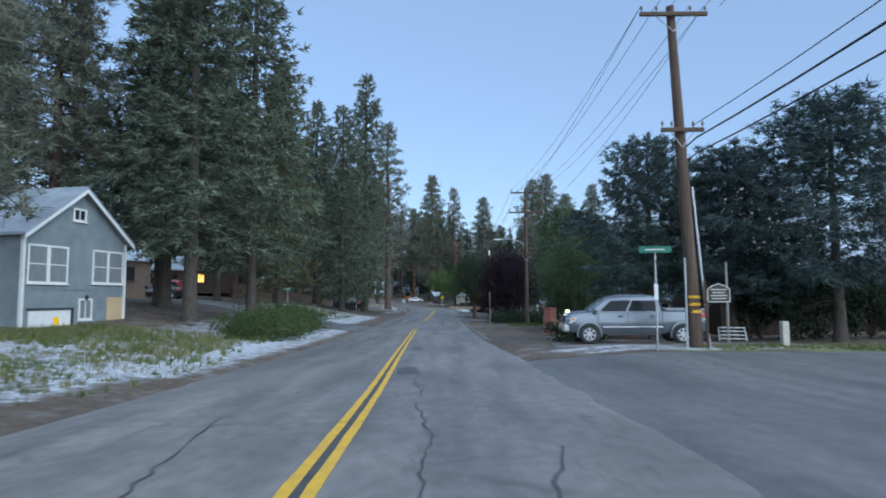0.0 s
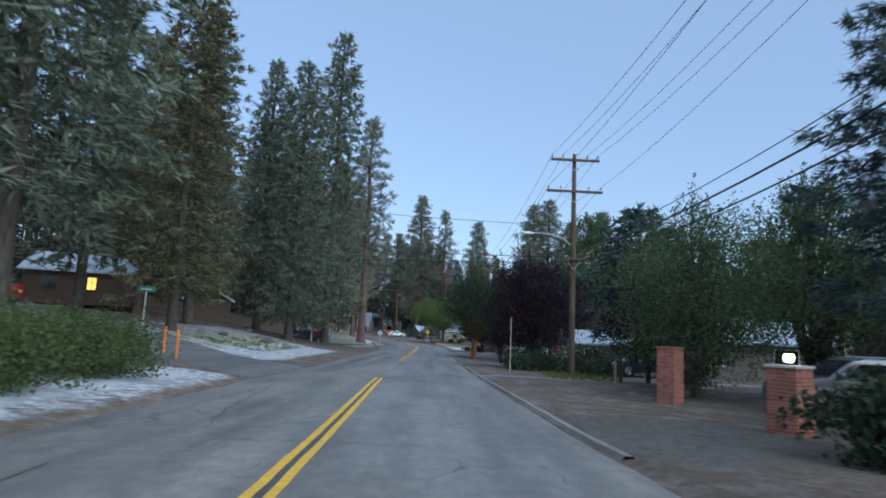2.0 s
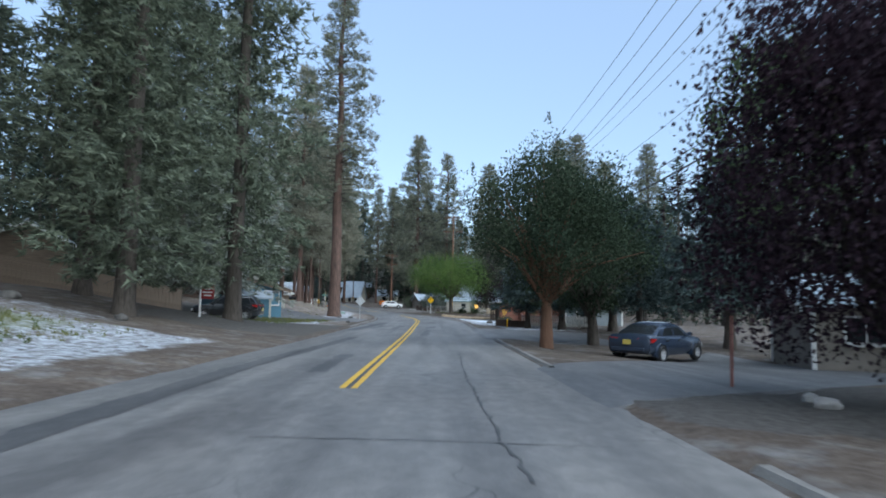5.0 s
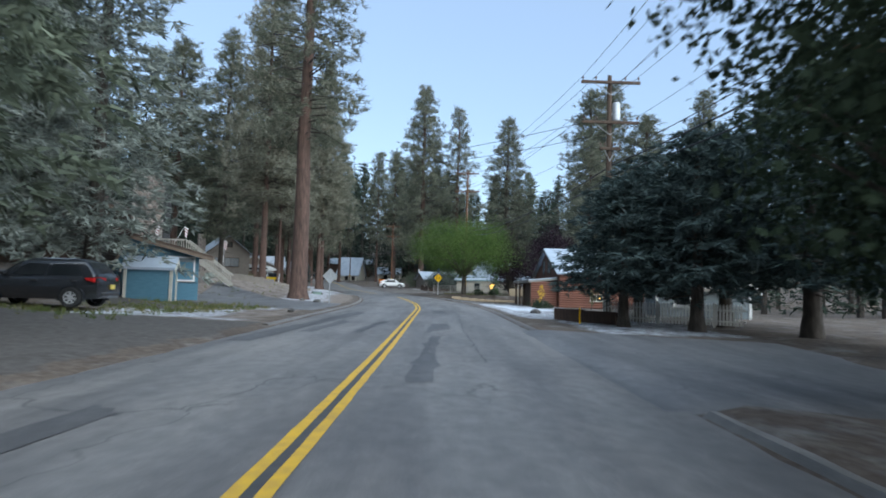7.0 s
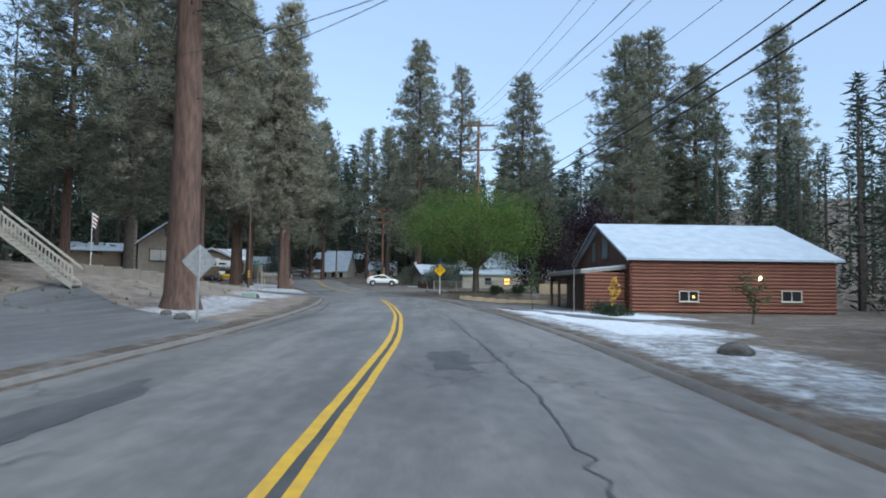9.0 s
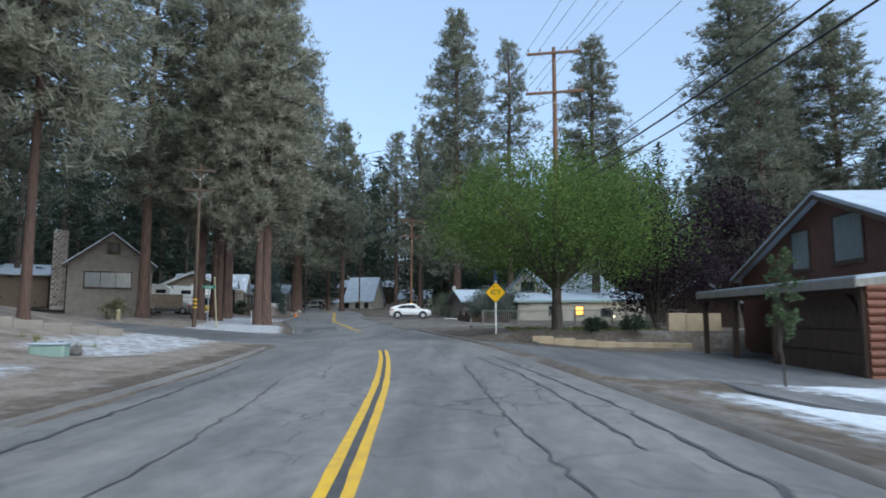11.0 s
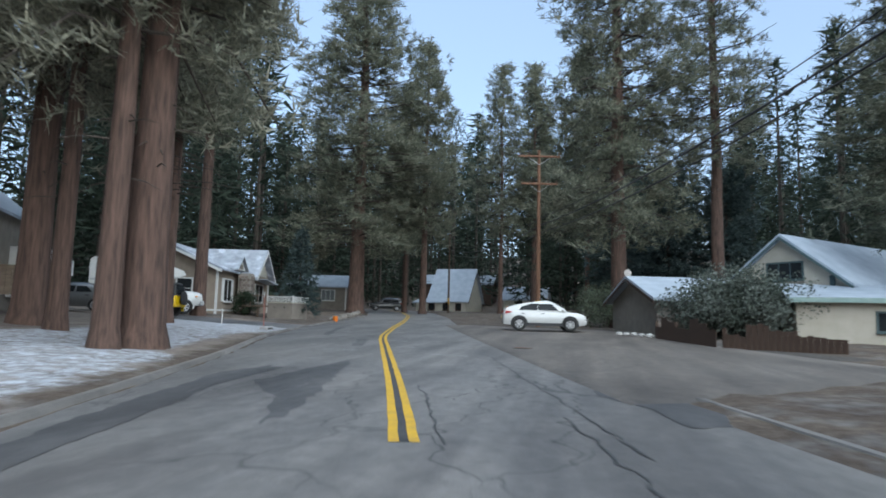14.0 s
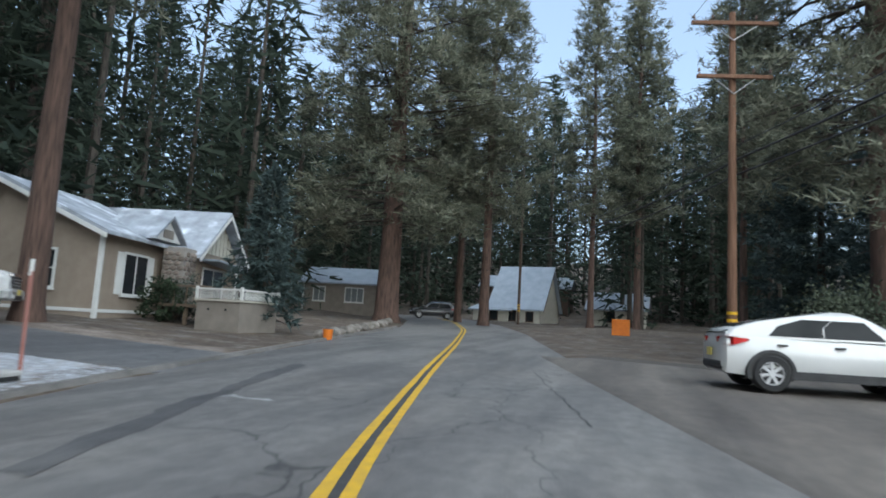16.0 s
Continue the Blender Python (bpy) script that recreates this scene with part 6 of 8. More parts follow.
def rail_fence(a, b, height, material, label, base=0.2, posts=2.4):
    a, b = Vector(a), Vector(b)
    L = (b - a).length
    x, y, z = on(*a)
    ob = thing("baluster_fence", (x, y, z), label, "fence", turn=math.degrees(math.atan2(b.y - a.y, b.x - a.x)))
    part("base_beam", Mesh().box(0, -0.06, -0.1, L, 0.06, base), material, ob)
    part("bottom_rail", Mesh().box(0, -0.03, base + 0.08, L, 0.03, base + 0.15), material, ob)
    part("top_rail", Mesh().box(-0.05, -0.07, height - 0.06, L + 0.05, 0.07, height), material, ob)
    me = Mesh().box(-0.02, -0.02, base + 0.1, 0.02, 0.02, height - 0.05).data("baluster", material)
    for i in range(int(L / 0.14)):
        o = new("baluster", me)
        o.parent, o.location = ob, (0.07 + i * 0.14, 0, 0)
    for i in range(int(L / posts) + 1):
        part("post", Mesh().box(i * posts - 0.06, -0.06, -0.3, i * posts + 0.06, 0.06, height + 0.02), material, ob)
    return ob


rail_fence((-1.4, 164.2), (4.6, 163.0), 1.2, M_FENCE, "weathered grey wooden baluster fence")
rail_fence((4.6, 163.0), (11.0, 160.5), 1.2, M_FENCE, "weathered grey baluster fence beside the yard")
plank_fence((-2.2, 181), (1.2, 178.7), 0.7, M_DARKWOOD, "low dark brown board fence along the yard", "yard_fence", 0.2)
plank_fence((-3.8, 187.5), (-2.4, 181.2), 0.8, M_DARKWOOD, "dark reddish picket fence below the shed", "yard_fence", 0.2)

def picket_fence(a, b, height, label):
    a, b = Vector(a), Vector(b)
    L = (b - a).length
    ob = thing("picket_fence", on(*a), label, "fence", turn=math.degrees(math.atan2(b.y - a.y, b.x - a.x)))
    me = Mesh().prism([(-.04, .08), (.04, .08), (.04, height - .08), (0, height), (-.04, height - .08)], .02).data("picket", M_WHITE)
    for i in range(int(L / .13)):
        o = new("picket", me)
        o.parent, o.location = ob, (.06 + i * .13, -.02, random.uniform(-.01, .01))
    for z in (.25, height - .25):
        part("rail", Mesh().box(0, .002, z - .035, L, .035, z + .035), M_WHITE, ob)
    for i in range(int(L / 2.2) + 1):
        part("post", Mesh().box(i * 2.2 - .05, .036, -.25, i * 2.2 + .05, .13, height + .04), M_WHITE, ob)


picket_fence((6.2, 103.6), (11.4, 101.6), 0.95, "white painted picket fence behind the dark spruces")

# beige house and stone shed on the right
h7 = house("beige_house", (2.6, 188.0, -0.45), -6, 13, 6, 2.15, 0.9, "x", M_BEIGE, M_SNOWROOF, M_TRIM, "long low beige house with teal trim and snowy roof", corner=False, over=0.4, base=0.6, peak=0.95,
           windows=[("f", 3.3, 0.75, 0.75, 0.8, M_GLASS, (0, 0)), ("f", 6.0, 0.7, 0.75, 0.85, M_LIT, (0, 0)), ("f", 8.6, 0.6, 0.9, 0.7, M_GLASS, (0, 0))])
h8 = house("beige_gable", (1.86, 197.1, -0.4), -48, 7.0, 13, 3.2, 2.7, "y", M_BEIGE, M_SNOWROOF, M_TRIM, "tall beige gable with teal trim behind the low wing", corner=False, windows=[("f", 2.5, 3.5, 2.0, 0.9, M_GLASS, (2, 0))])
for u in (0.7, 6.1):
    part("gable_post", boxm(wall_frame("f", 7.0, 13), u - 0.14, 0, 0.0, u + 0.14, 0.05, 3.6), M_TRIM, h8)
part("fascia", boxm(wall_frame("f", 13, 6), -0.35, 0.36, 2.0, 13.35, 0.43, 2.22), M_FASCIA, h7, "pale green fascia board")
house("stone_shed", (-5.0, 199.0, -0.15), -76.6, 8.2, 8, 1.9, 1.3, "y", M_TAUPE, M_SNOWROOF, M_DARKWOOD, "stone-walled shed with bright snowy gable roof", corner=False, over=0.5, category="shed", base=0.4)
stone_stack("stone_wall", (-1.0, 191.2, -0.3), 4.4, 0.5, 1.35, "rough grey stone wall under the shed roof", "wall", 0.34, 11, turn=-3)
dish = thing("satellite_dish", (-4.4, 195.0, 2.75), "pale grey satellite dish on the shed ridge", "satellite dish")
part("mast", Mesh().tube([(0, 0, -0.1), (0, 0, 0.5)], 0.03, 6), M_GREY, dish)
part("reflector", Mesh().loft([[(q * math.cos(a), -0.05 - 0.15 * (1 - q * q * 4), 0.65 + q * math.sin(a)) for a in np.linspace(0, 6.283, 15)[:-1]] for q in (0.22, 0.16, 0.1, 0.02)], caps=False), M_GREYBOARD, dish, smooth=True)
# grey shed behind the dark spruces
house("grey_shed", (11.5, 112, -1.25), -10, 5, 4, 1.7, 0.5, "x", M_BLUEGREY, M_TAUPE, M_WHITE, "grey shed with white trim behind the spruces", category="shed", windows=[("f", 1, 0.8, 0.8, 0.7, M_GLASS, (0, 0))])
house("white_garage", (12, 76, -1.7), -15, 6, 5, 2.3, 1.0, "x", M_TAUPE, M_SNOWROOF, M_WHITE, "small taupe garage with snowy roof behind the plum trees", category="garage", windows=[("f", 1, 1, 1.2, 0.8, M_GLASS, (1, 0))])
house("grey_bungalow", (15, 60, -1.3), -20, 8, 6, 2.4, 1.2, "x", M_TAUPE, M_SNOWROOF, M_WHITE, "grey bungalow with snowy roof behind the hedge", windows=[("f", 1, 1, 1.2, 1.0, M_GLASS, (1, 0)), ("f", 5, 1, 1.2, 1.0, M_GLASS, (1, 0))])

# houses at the end of the road
house("steep_house", (-27.6, 243.5, 0.9), -8, 5.5, 8, 2.2, 4.6, "x", M_CREAM, M_SNOWROOF, M_DARKWOOD, "cream house with a steep snowy roof", corner=False, windows=[("f", 2.0, 0.8, 0.8, 1.1, M_GLASS, (1, 0)), ("f", 4.0, 0.8, 0.7, 0.9, M_GLASS, (0, 0))])
house("cream_annex", (-29.6, 243.5, 1.0), -8, 4, 5, 1.7, 0.5, "x", M_CREAM, M_SNOWROOF, M_DARKWOOD, "low cream annex of the steep house", corner=False, windows=[("f", 2.0, 0.7, 0.8, 1.0, M_GLASS, (0, 0))])
house("cream_cottage", (-17.5, 249, 1.4), -5, 6, 6, 2.2, 1.8, "x", M_CREAM, M_SNOWROOF, M_DARKWOOD, "small cream cottage with snowy roof", corner=False, windows=[("f", 2.0, 0.8, 0.8, 1.0, M_GLASS, (0, 0))])
house("grey_cottage", (-42, 228, 1.6), 10, 7, 6, 2.5, 1.4, "x", M_TAUPE, M_SNOWROOF, M_WHITE, "grey cottage with white windows behind the pines", windows=[("f", 1.0, 0.8, 1.0, 1.2, M_CURTAIN, (1, 0)), ("f", 4.0, 0.8, 1.6, 1.2, M_CURTAIN, (2, 0))])
house("dark_barn", (-33, 262, 2.0), 0, 12, 8, 4.6, 1.6, "x", M_DARKWOOD, M_SNOWROOF, M_DARKWOOD, "dark barn with a snowy flat roof behind the houses", corner=False, category="barn")
house("dark_cabin", (12, 170, -0.9), -20, 6, 6, 1.8, 1.9, "y", M_DARKWOOD, M_SNOWROOF, M_DARKWOOD, "small dark cabin behind the baluster fence", corner=False, category="cabin")


# ---- vehicles ----
def lathe(profile, n):
    return [[(r * math.cos(2 * math.pi * k / n), y, r * math.sin(2 * math.pi * k / n)) for k in range(n)] for r, y in profile]


WHEELS = {}


def wheel(parent, x, y, r, wd, sgn):
    key = (round(r, 3), round(wd, 3), sgn)
    if key not in WHEELS:
        t = Mesh().loft(lathe([(r * .62, -wd / 2), (r * .9, -wd / 2), (r, -wd * .32), (r, wd * .32), (r * .9, wd / 2), (r * .62, wd / 2)], 24), caps=False).data("tyre", M_TYRE, True)
        m = Mesh().loft(lathe([(r * .64, -sgn * -wd * .1), (r * .64, sgn * wd * .42), (r * .58, sgn * wd * .44), (r * .55, sgn * wd * .3)], 24), caps=False)
        for k in range(7):
            a = k * 2 * math.pi / 7
            M = Matrix.Rotation(a, 4, 'Y')
            m.prism([(-.022, 0), (.022, 0), (.034, r * .6), (-.034, r * .6)], 0.03, M @ Matrix.Translation((0, sgn * wd * .36 - .015, 0)))
        m.loft(lathe([(0.001, sgn * wd * .45), (r * .16, sgn * wd * .44), (r * .16, sgn * wd * .3)], 12), caps=False)
        b = Mesh().loft(lathe([(0.001, sgn * wd * .2), (r * .6, sgn * wd * .2)], 20), caps=False)
        WHEELS[key] = (t, m.data("rim", M_RIM), b.data("brake", M_DARKPL))
    t, m, b = WHEELS[key]
    w = part("wheel", t, None, parent)
    w.location = (x, y, r)
    part("rim", m, None, w)
    part("brake", b, None, w)
    return w


def section(x, zb, zt, hw, tuck=0.1, crown=0.04):
    """One cross section of a car's lower body."""
    h = zt - zb
    return [(x, -hw + tuck, zb), (x, -hw + 0.02, zb + h * .22), (x, -hw, zb + h * .5), (x, -hw + .03, zb + h * .82), (x, -hw + .12, zt), (x, 0, zt + crown),
            (x, hw - .12, zt), (x, hw - .03, zb + h * .82), (x, hw, zb + h * .5), (x, hw - .02, zb + h * .22), (x, hw - tuck, zb)]


def vehicle(name, place, turn, label, body, stations, cabin, hw, wheels, r, wd=0.24, glass=None, doors=(), lights=True, cladding=False, roof_mat=None, category="car", roof_snow=False, grille=True, full=(1.3, 1.15), headlights=True, screen=None):
    """stations: (x, bottom, top, half width) from tail to nose; cabin: x of rear belt, rear roof, front roof, front belt, belt height, roof height."""
    ob = thing(name, place, label, category, turn=turn)
    part("body", Mesh().loft([section(*s) for s in stations]), body, ob, smooth=True)
    xb, xr, xf, xw, zb, zr = cabin
    bw, rw = hw - 0.09, hw - 0.27
    rings = []
    def along(t):
        return xb + (xr - xb) * t ** full[0], xw + (xf - xw) * t ** full[1]
    for t, wy in ((0, bw), (0.3, bw - 0.035), (0.6, bw - 0.085), (0.8, rw + 0.075), (0.93, rw + 0.02), (1.0, rw - 0.07)):
        z = zb + (zr - zb) * (t if t < 1 else 1.0) + (0.03 if t == 1.0 else 0)
        xa, xc = along(t)
        if t == 1.0:
            xa, xc = xa + 0.12, xc - 0.12
        rings.append([(xa, -wy * .92, z), (xa + .06, -wy, z), (xc - .1, -wy, z), (xc, -wy * .88, z), (xc + .04 * (1 - t), 0, z), (xc, wy * .88, z), (xc - .1, wy, z), (xa + .06, wy, z), (xa, wy * .92, z), (xa - .03, 0, z)])
    rings.append([((p[0] - (xr + xf) / 2) * .7 + (xr + xf) / 2, p[1] * .6, p[2] + .025) for p in rings[-1]])
    part("cabin", Mesh().loft(rings), roof_mat or body, ob, smooth=True)
    gl = glass or M_GLASS
    def at(u, t, s):
        """A point on the cabin's side: u along, t up."""
        wy = (bw + (rw + 0.03 - bw) * t) + 0.012
        xa, xc = along(t)
        return (xa + u * (xc - xa), s * wy, zb + (zr - zb) * t)
    for s in (-1, 1):
        for u0, u1 in doors:
            q = [at(u0, .08, s), at(u1, .08, s), at(u1, .45, s), at(u1, .8, s), at(u0, .8, s), at(u0, .45, s)]
            q2 = [(p[0], p[1] - s * .03, p[2]) for p in q]
            part("side_window", Mesh().loft([q, q2]), gl, ob)
    for x0, x1, s in ((xw, xf, 1), (xb, xr, -1)):
        a, b = .1, .88
        q = []
        for t, k in ((a, -1), (a, 1), (.5, 1), (b, 1), (b, -1), (.5, -1)):
            wy = (bw * .84 + (rw * .9 - bw * .84) * t) * k
            q.append((along(t)[1 if s == 1 else 0] + s * .035, wy, zb + (zr - zb) * t + .01))
        q2 = [(p[0] - s * .06, p[1], p[2]) for p in q]
        part("windscreen" if s == 1 else "rear_window", Mesh().loft([q, q2]), (screen or gl) if s == 1 else gl, ob)
    for x in wheels:
        for s in (-1, 1):
            wheel(ob, x, s * (hw - wd / 2 + 0.05), r, wd, s)
            m = Mesh()
            arch = [[((r + dr) * math.cos(a) + x, s * yy, r + (r + dr) * math.sin(a)) for a in np.linspace(-.25, math.pi + .25, 15)] for dr, yy in ((.04, hw - .22), (.04, hw + .03), (.1, hw + .022), (.11, hw - .1))]
            m.loft(arch, closed=False, caps=False)
            part("wheel_arch", m, M_DARKPL if cladding else body, ob)
            disc = Mesh().loft([[(x + q * math.cos(a), s * (hw + .006), r + q * math.sin(a)) for a in np.linspace(-.35, math.pi + .35, 17)] for q in (r + .045, r * .5)], closed=False, caps=False)
            part("arch_shadow", disc, M_BLACK, ob)
    x0, x1 = stations[0][0], stations[-1][0]
    zt0, zt1 = stations[1][2], stations[-2][2]
    if cladding:
        for s in (-1, 1):
            part("side_skirt", Mesh().box(wheels[0] + r, s * hw - .02, stations[2][1] - .02, wheels[1] - r, s * hw + .02, stations[2][1] + .15), M_DARKPL, ob)
    bp = stations[0][3]
    part("rear_bumper", Mesh().box(x0 - .03, -bp * .95, stations[0][1] - .04, x0 + .2, bp * .95, stations[0][1] + .18, .06), M_DARKPL if cladding else body, ob)
    bp = stations[-1][3]
    part("front_bumper", Mesh().box(x1 - .22, -bp * .95, stations[-1][1] - .04, x1 + .02, bp * .95, stations[-1][1] + .16, .06), M_DARKPL if cladding else body, ob)
    if lights:
        for s in (-1, 1):
            y0, y1 = sorted((s * (hw - .14), s * (hw - .5)))
            tl = [(stations[1][0] + .42, s * (hw - .015), zt0 - .14), (stations[1][0] + .1, s * (hw - .005), zt0 - .12), (stations[1][0] - .06, s * (hw - .12), zt0 - .1), (stations[1][0] - .1, s * (hw - .5), zt0 - .12), (stations[1][0] - .1, s * (hw - .5), zt0 - .22), (stations[1][0] - .06, s * (hw - .1), zt0 - .28), (stations[1][0] + .1, s * (hw + .005), zt0 - .28), (stations[1][0] + .36, s * (hw - .005), zt0 - .2)]
            part("tail_light", Mesh().loft([tl, [(p[0] + .05, p[1] - s * .08, p[2]) for p in tl]]), M_LENS_R, ob)
            if headlights:
                part("headlight", Mesh().box(stations[-2][0] - .2, y0, zt1 - .24, stations[-2][0] + .045, y1, zt1 - .1, .03), M_LENS_W, ob)
            part("wing_mirror", Mesh().box(xw - .35, s * (hw + .02) - .09, zb + .02, xw - .2, s * (hw + .02) + .09, zb + .16, .03), body, ob)
            for u0, u1 in doors:
                hx = at(u0 + .04, 0, s)[0]
                part("door_handle", Mesh().box(hx, s * hw - .02, zb - .16, hx + .18, s * hw + .03, zb - .12), M_DARKPL, ob)
        part("number_plate", Mesh().box(x0 - .07, -.16, stations[0][1] + .25, x0 - .04, .16, stations[0][1] + .42), M_PLATE, ob)
        if grille:
            part("grille", Mesh().box(x1 - .06, -.45, stations[-1][1] + .22, x1 + .045, .45, stations[-1][2] - .08), M_DARKPL, ob)
    if roof_snow:
        part("frost", Mesh().loft([[((p[0] - (xr + xf) / 2) * .97 + (xr + xf) / 2, p[1] * .97, p[2] + .02) for p in rings[-2]], [((p[0] - (xr + xf) / 2) * .7 + (xr + xf) / 2, p[1] * .7, p[2] + .02) for p in rings[-1]]]), M_SNOWROOF, ob)
    return ob


def pickup(place, turn, label, body, frost=True, bed=True, name="pickup_truck"):
    hw = 1.01
    st = [(-2.95, .6, 1.3, .92), (-2.88, .52, 1.38, .97), (-2.0, .5, 1.4, 1.0), (-1.22, .48, 1.4, 1.0), (-1.14, .44, 1.34, 1.0), (.2, .42, 1.33, hw), (1.2, .42, 1.32, hw), (1.7, .44, 1.31, hw), (2.2, .46, 1.27, hw), (2.6, .5, 1.22, .99), (2.78, .52, 1.17, .95), (2.86, .54, 1.08, .9)]
    ob = vehicle(name, place, turn, label, body, st, (-1.12, -.95, 1.02, 1.9, 1.31, 1.98), hw, (-1.9, 1.88), .42, .28, doors=((.08, .47), (.5, .85)), category="pickup truck", roof_snow=frost, grille=False, headlights=False, screen=M_SCREEN, full=(1.3, 1.25))
    if bed:
        part("bed", Mesh().box(-2.75, -.8, 1.34, -1.25, .8, 1.447), M_DARKPL, ob, "dark open cargo bed")
    hood = []
    for x, z, k in ((1.86, 1.325, .62), (2.2, 1.315, .66), (2.55, 1.275, .68), (2.76, 1.22, .66)):
        hood.append([(x, -k, z - .03), (x, -k + .1, z + .035), (x, 0, z + .055), (x, k - .1, z + .035), (x, k, z - .03)])
    part("hood_bulge", Mesh().loft(hood), body, ob, smooth=True)
    for s in (-1, 1):
        part("bed_rail", Mesh().box(-2.88, s * .88 - .07, 1.34, -1.22, s * .88 + .07, 1.47, .03), body, ob)
        part("side_moulding", Mesh().box(-1.1, s * 1.01 - .02, .68, 1.36, s * 1.01 + .02, .74, .01), M_CHROME, ob)
        part("side_step", Mesh().box(-1.0, s * .95 - .08, .36, 1.2, s * .95 + .08, .43, .03), M_DARKPL, ob)
        lamp = [(2.84, s * .6, 1.1), (2.8, s * .9, 1.1), (2.6, s * 1.005, 1.1), (2.42, s * 1.015, 1.09), (2.5, s * 1.02, .94), (2.66, s * 1.0, .86), (2.84, s * .92, .84), (2.89, s * .6, .84)]
        hl = part("headlight", Mesh().loft([lamp, [(p[0] - .08, p[1] - s * .08, p[2]) for p in lamp]]), M_LENS_W, ob, "clear wrap-round headlight")
        part("indicator", Mesh().box(2.44, s * 1.005 - .02, .99, 2.56, s * 1.005 + .025, 1.08, .01), M_LENS_O, hl, "small amber corner lens")
        for x in (-1.1, .3, 1.5):
            part("door_seam", Mesh().box(x - .006, s * 1.0 - .012, .5, x + .006, s * 1.0 + .014, 1.3), M_BLACK, ob)
        part("fog_lamp", Mesh().tube([(2.95, s * .74, .6), (2.99, s * .74, .6)], .06, 10), M_LENS_W, ob)
    part("bumper", Mesh().box(2.68, -.99, .5, 2.97, .99, .82, .07), M_GREY, ob, "pale metal front bumper")
    part("air_intake", Mesh().box(2.955, -.5, .52, 2.985, .5, .64, .01), M_BLACK, ob)
    gr = part("grille", Mesh().box(2.76, -.57, .85, 2.9, .57, 1.17, .04), M_BLACK, ob, "dark slatted grille")
    for k in range(3):
        part("grille_bar", Mesh().box(2.88, -.52, .91 + k * .08, 2.92, .52, .935 + k * .08), M_GREY, gr)
    part("grille_frame", Mesh().box(2.72, -.62, 1.16, 2.92, .62, 1.24, .03), M_CHROME, gr)
    part("front_plate", Mesh().box(2.96, -.16, .66, 3.0, .16, .8), M_PLATE, ob)
    part("tailgate", Mesh().box(-3.0, -.8, .78, -2.92, .8, 1.42, .03), body, ob)
    return ob


pickup(on(7.86, 26.35, 0.02), 175, "silver-blue crew cab pickup with frost on its roof", C_SILVER)
pickup(on(-32.0, 188.2, 0.02), 42, "white pickup truck carrying a camper shell", C_WHITE, False, False)
SUV = [(-2.34, .42, 1.0, .78), (-2.26, .34, 1.2, .88), (-1.7, .3, 1.18, .94), (-.5, .3, 1.1, .95), (.7, .3, 1.08, .95), (1.2, .3, 1.08, .94), (1.75, .32, 1.03, .92), (2.1, .34, .96, .87), (2.28, .36, .86, .78), (2.36, .42, .72, .66)]
vehicle("white_suv", on(-9.3, 192.2, 0.03), 7, "white coupe-style SUV parked on the gravel", C_WHITE, SUV, (-2.3, -.3, .35, 1.28, 1.1, 1.66), .95, (-1.42, 1.4), .38, .26, doors=((.24, .538), (.545, .87)), full=(2.2, 1.25), cladding=True, category="SUV")
SED = [(-2.3, .42, .85, .75), (-2.2, .33, 1.02, .86), (-1.5, .28, 1.03, .9), (-.3, .26, .98, .91), (.8, .26, .97, .91), (1.4, .28, .94, .9), (1.95, .3, .87, .86), (2.22, .34, .76, .76), (2.3, .4, .64, .66)]
vehicle("blue_sedan", (8.0, 79.6, float(land(8.0, 79.6)) + .02), 42, "dark blue sedan with frosted roof and rear window", C_NAVY, SED, (-1.75, -.85, .25, 1.05, .96, 1.42), .91, (-1.4, 1.4), .32, .22, glass=M_GLASS, doors=((.2, .5), (.54, .86)), roof_snow=True)
vehicle("dark_suv", on(-15.3, 99.4, 0.02), 183, "dark blue SUV parked under the trees", C_BLACK, SUV, (-2.2, -1.7, .25, 1.15, 1.08, 1.68), .95, (-1.42, 1.4), .36, .25, doors=((.14, .5), (.54, .86)), category="SUV", roof_snow=True)
vehicle("black_sedan", on(-25.5, 54.5, 0.02), 185, "black sedan parked behind the pines", C_BLACK, SED, (-1.75, -.85, .25, 1.05, .96, 1.42), .91, (-1.4, 1.4), .32, .22, doors=((.2, .5), (.54, .86)), roof_snow=True)
vehicle("red_suv", on(-27.5, 59.5, 0.02), 185, "dark red SUV with frosted roof", C_RED, SUV, (-2.2, -1.7, .25, 1.15, 1.08, 1.68), .95, (-1.42, 1.4), .36, .25, doors=((.14, .5), (.54, .86)), category="SUV", roof_snow=True)
vehicle("grey_suv", on(12.3, 40.9, 0.02), 178, "grey SUV with white roof behind the lamp pillars", C_GREYC, SUV, (-2.2, -1.7, .25, 1.15, 1.08, 1.68), .95, (-1.42, 1.4), .36, .25, doors=((.14, .5), (.54, .86)), category="SUV", roof_snow=True)
vehicle("dark_suv", on(12.5, 58.5, 0.02), 170, "dark car with frosted roof beside the plum trees", C_NAVY, SUV, (-2.2, -1.7, .25, 1.15, 1.08, 1.68), .95, (-1.42, 1.4), .36, .25, doors=((.14, .5), (.54, .86)), category="SUV", roof_snow=True)
vehicle("black_suv", (-32.05, 236.5, float(land(-32.05, 236.5)) + .02), 200, "black SUV with frosted roof at the bend", C_BLACK, SUV, (-2.2, -1.7, .25, 1.15, 1.08, 1.68), .95, (-1.42, 1.4), .36, .25, doors=((.14, .5), (.54, .86)), category="SUV", roof_snow=True)
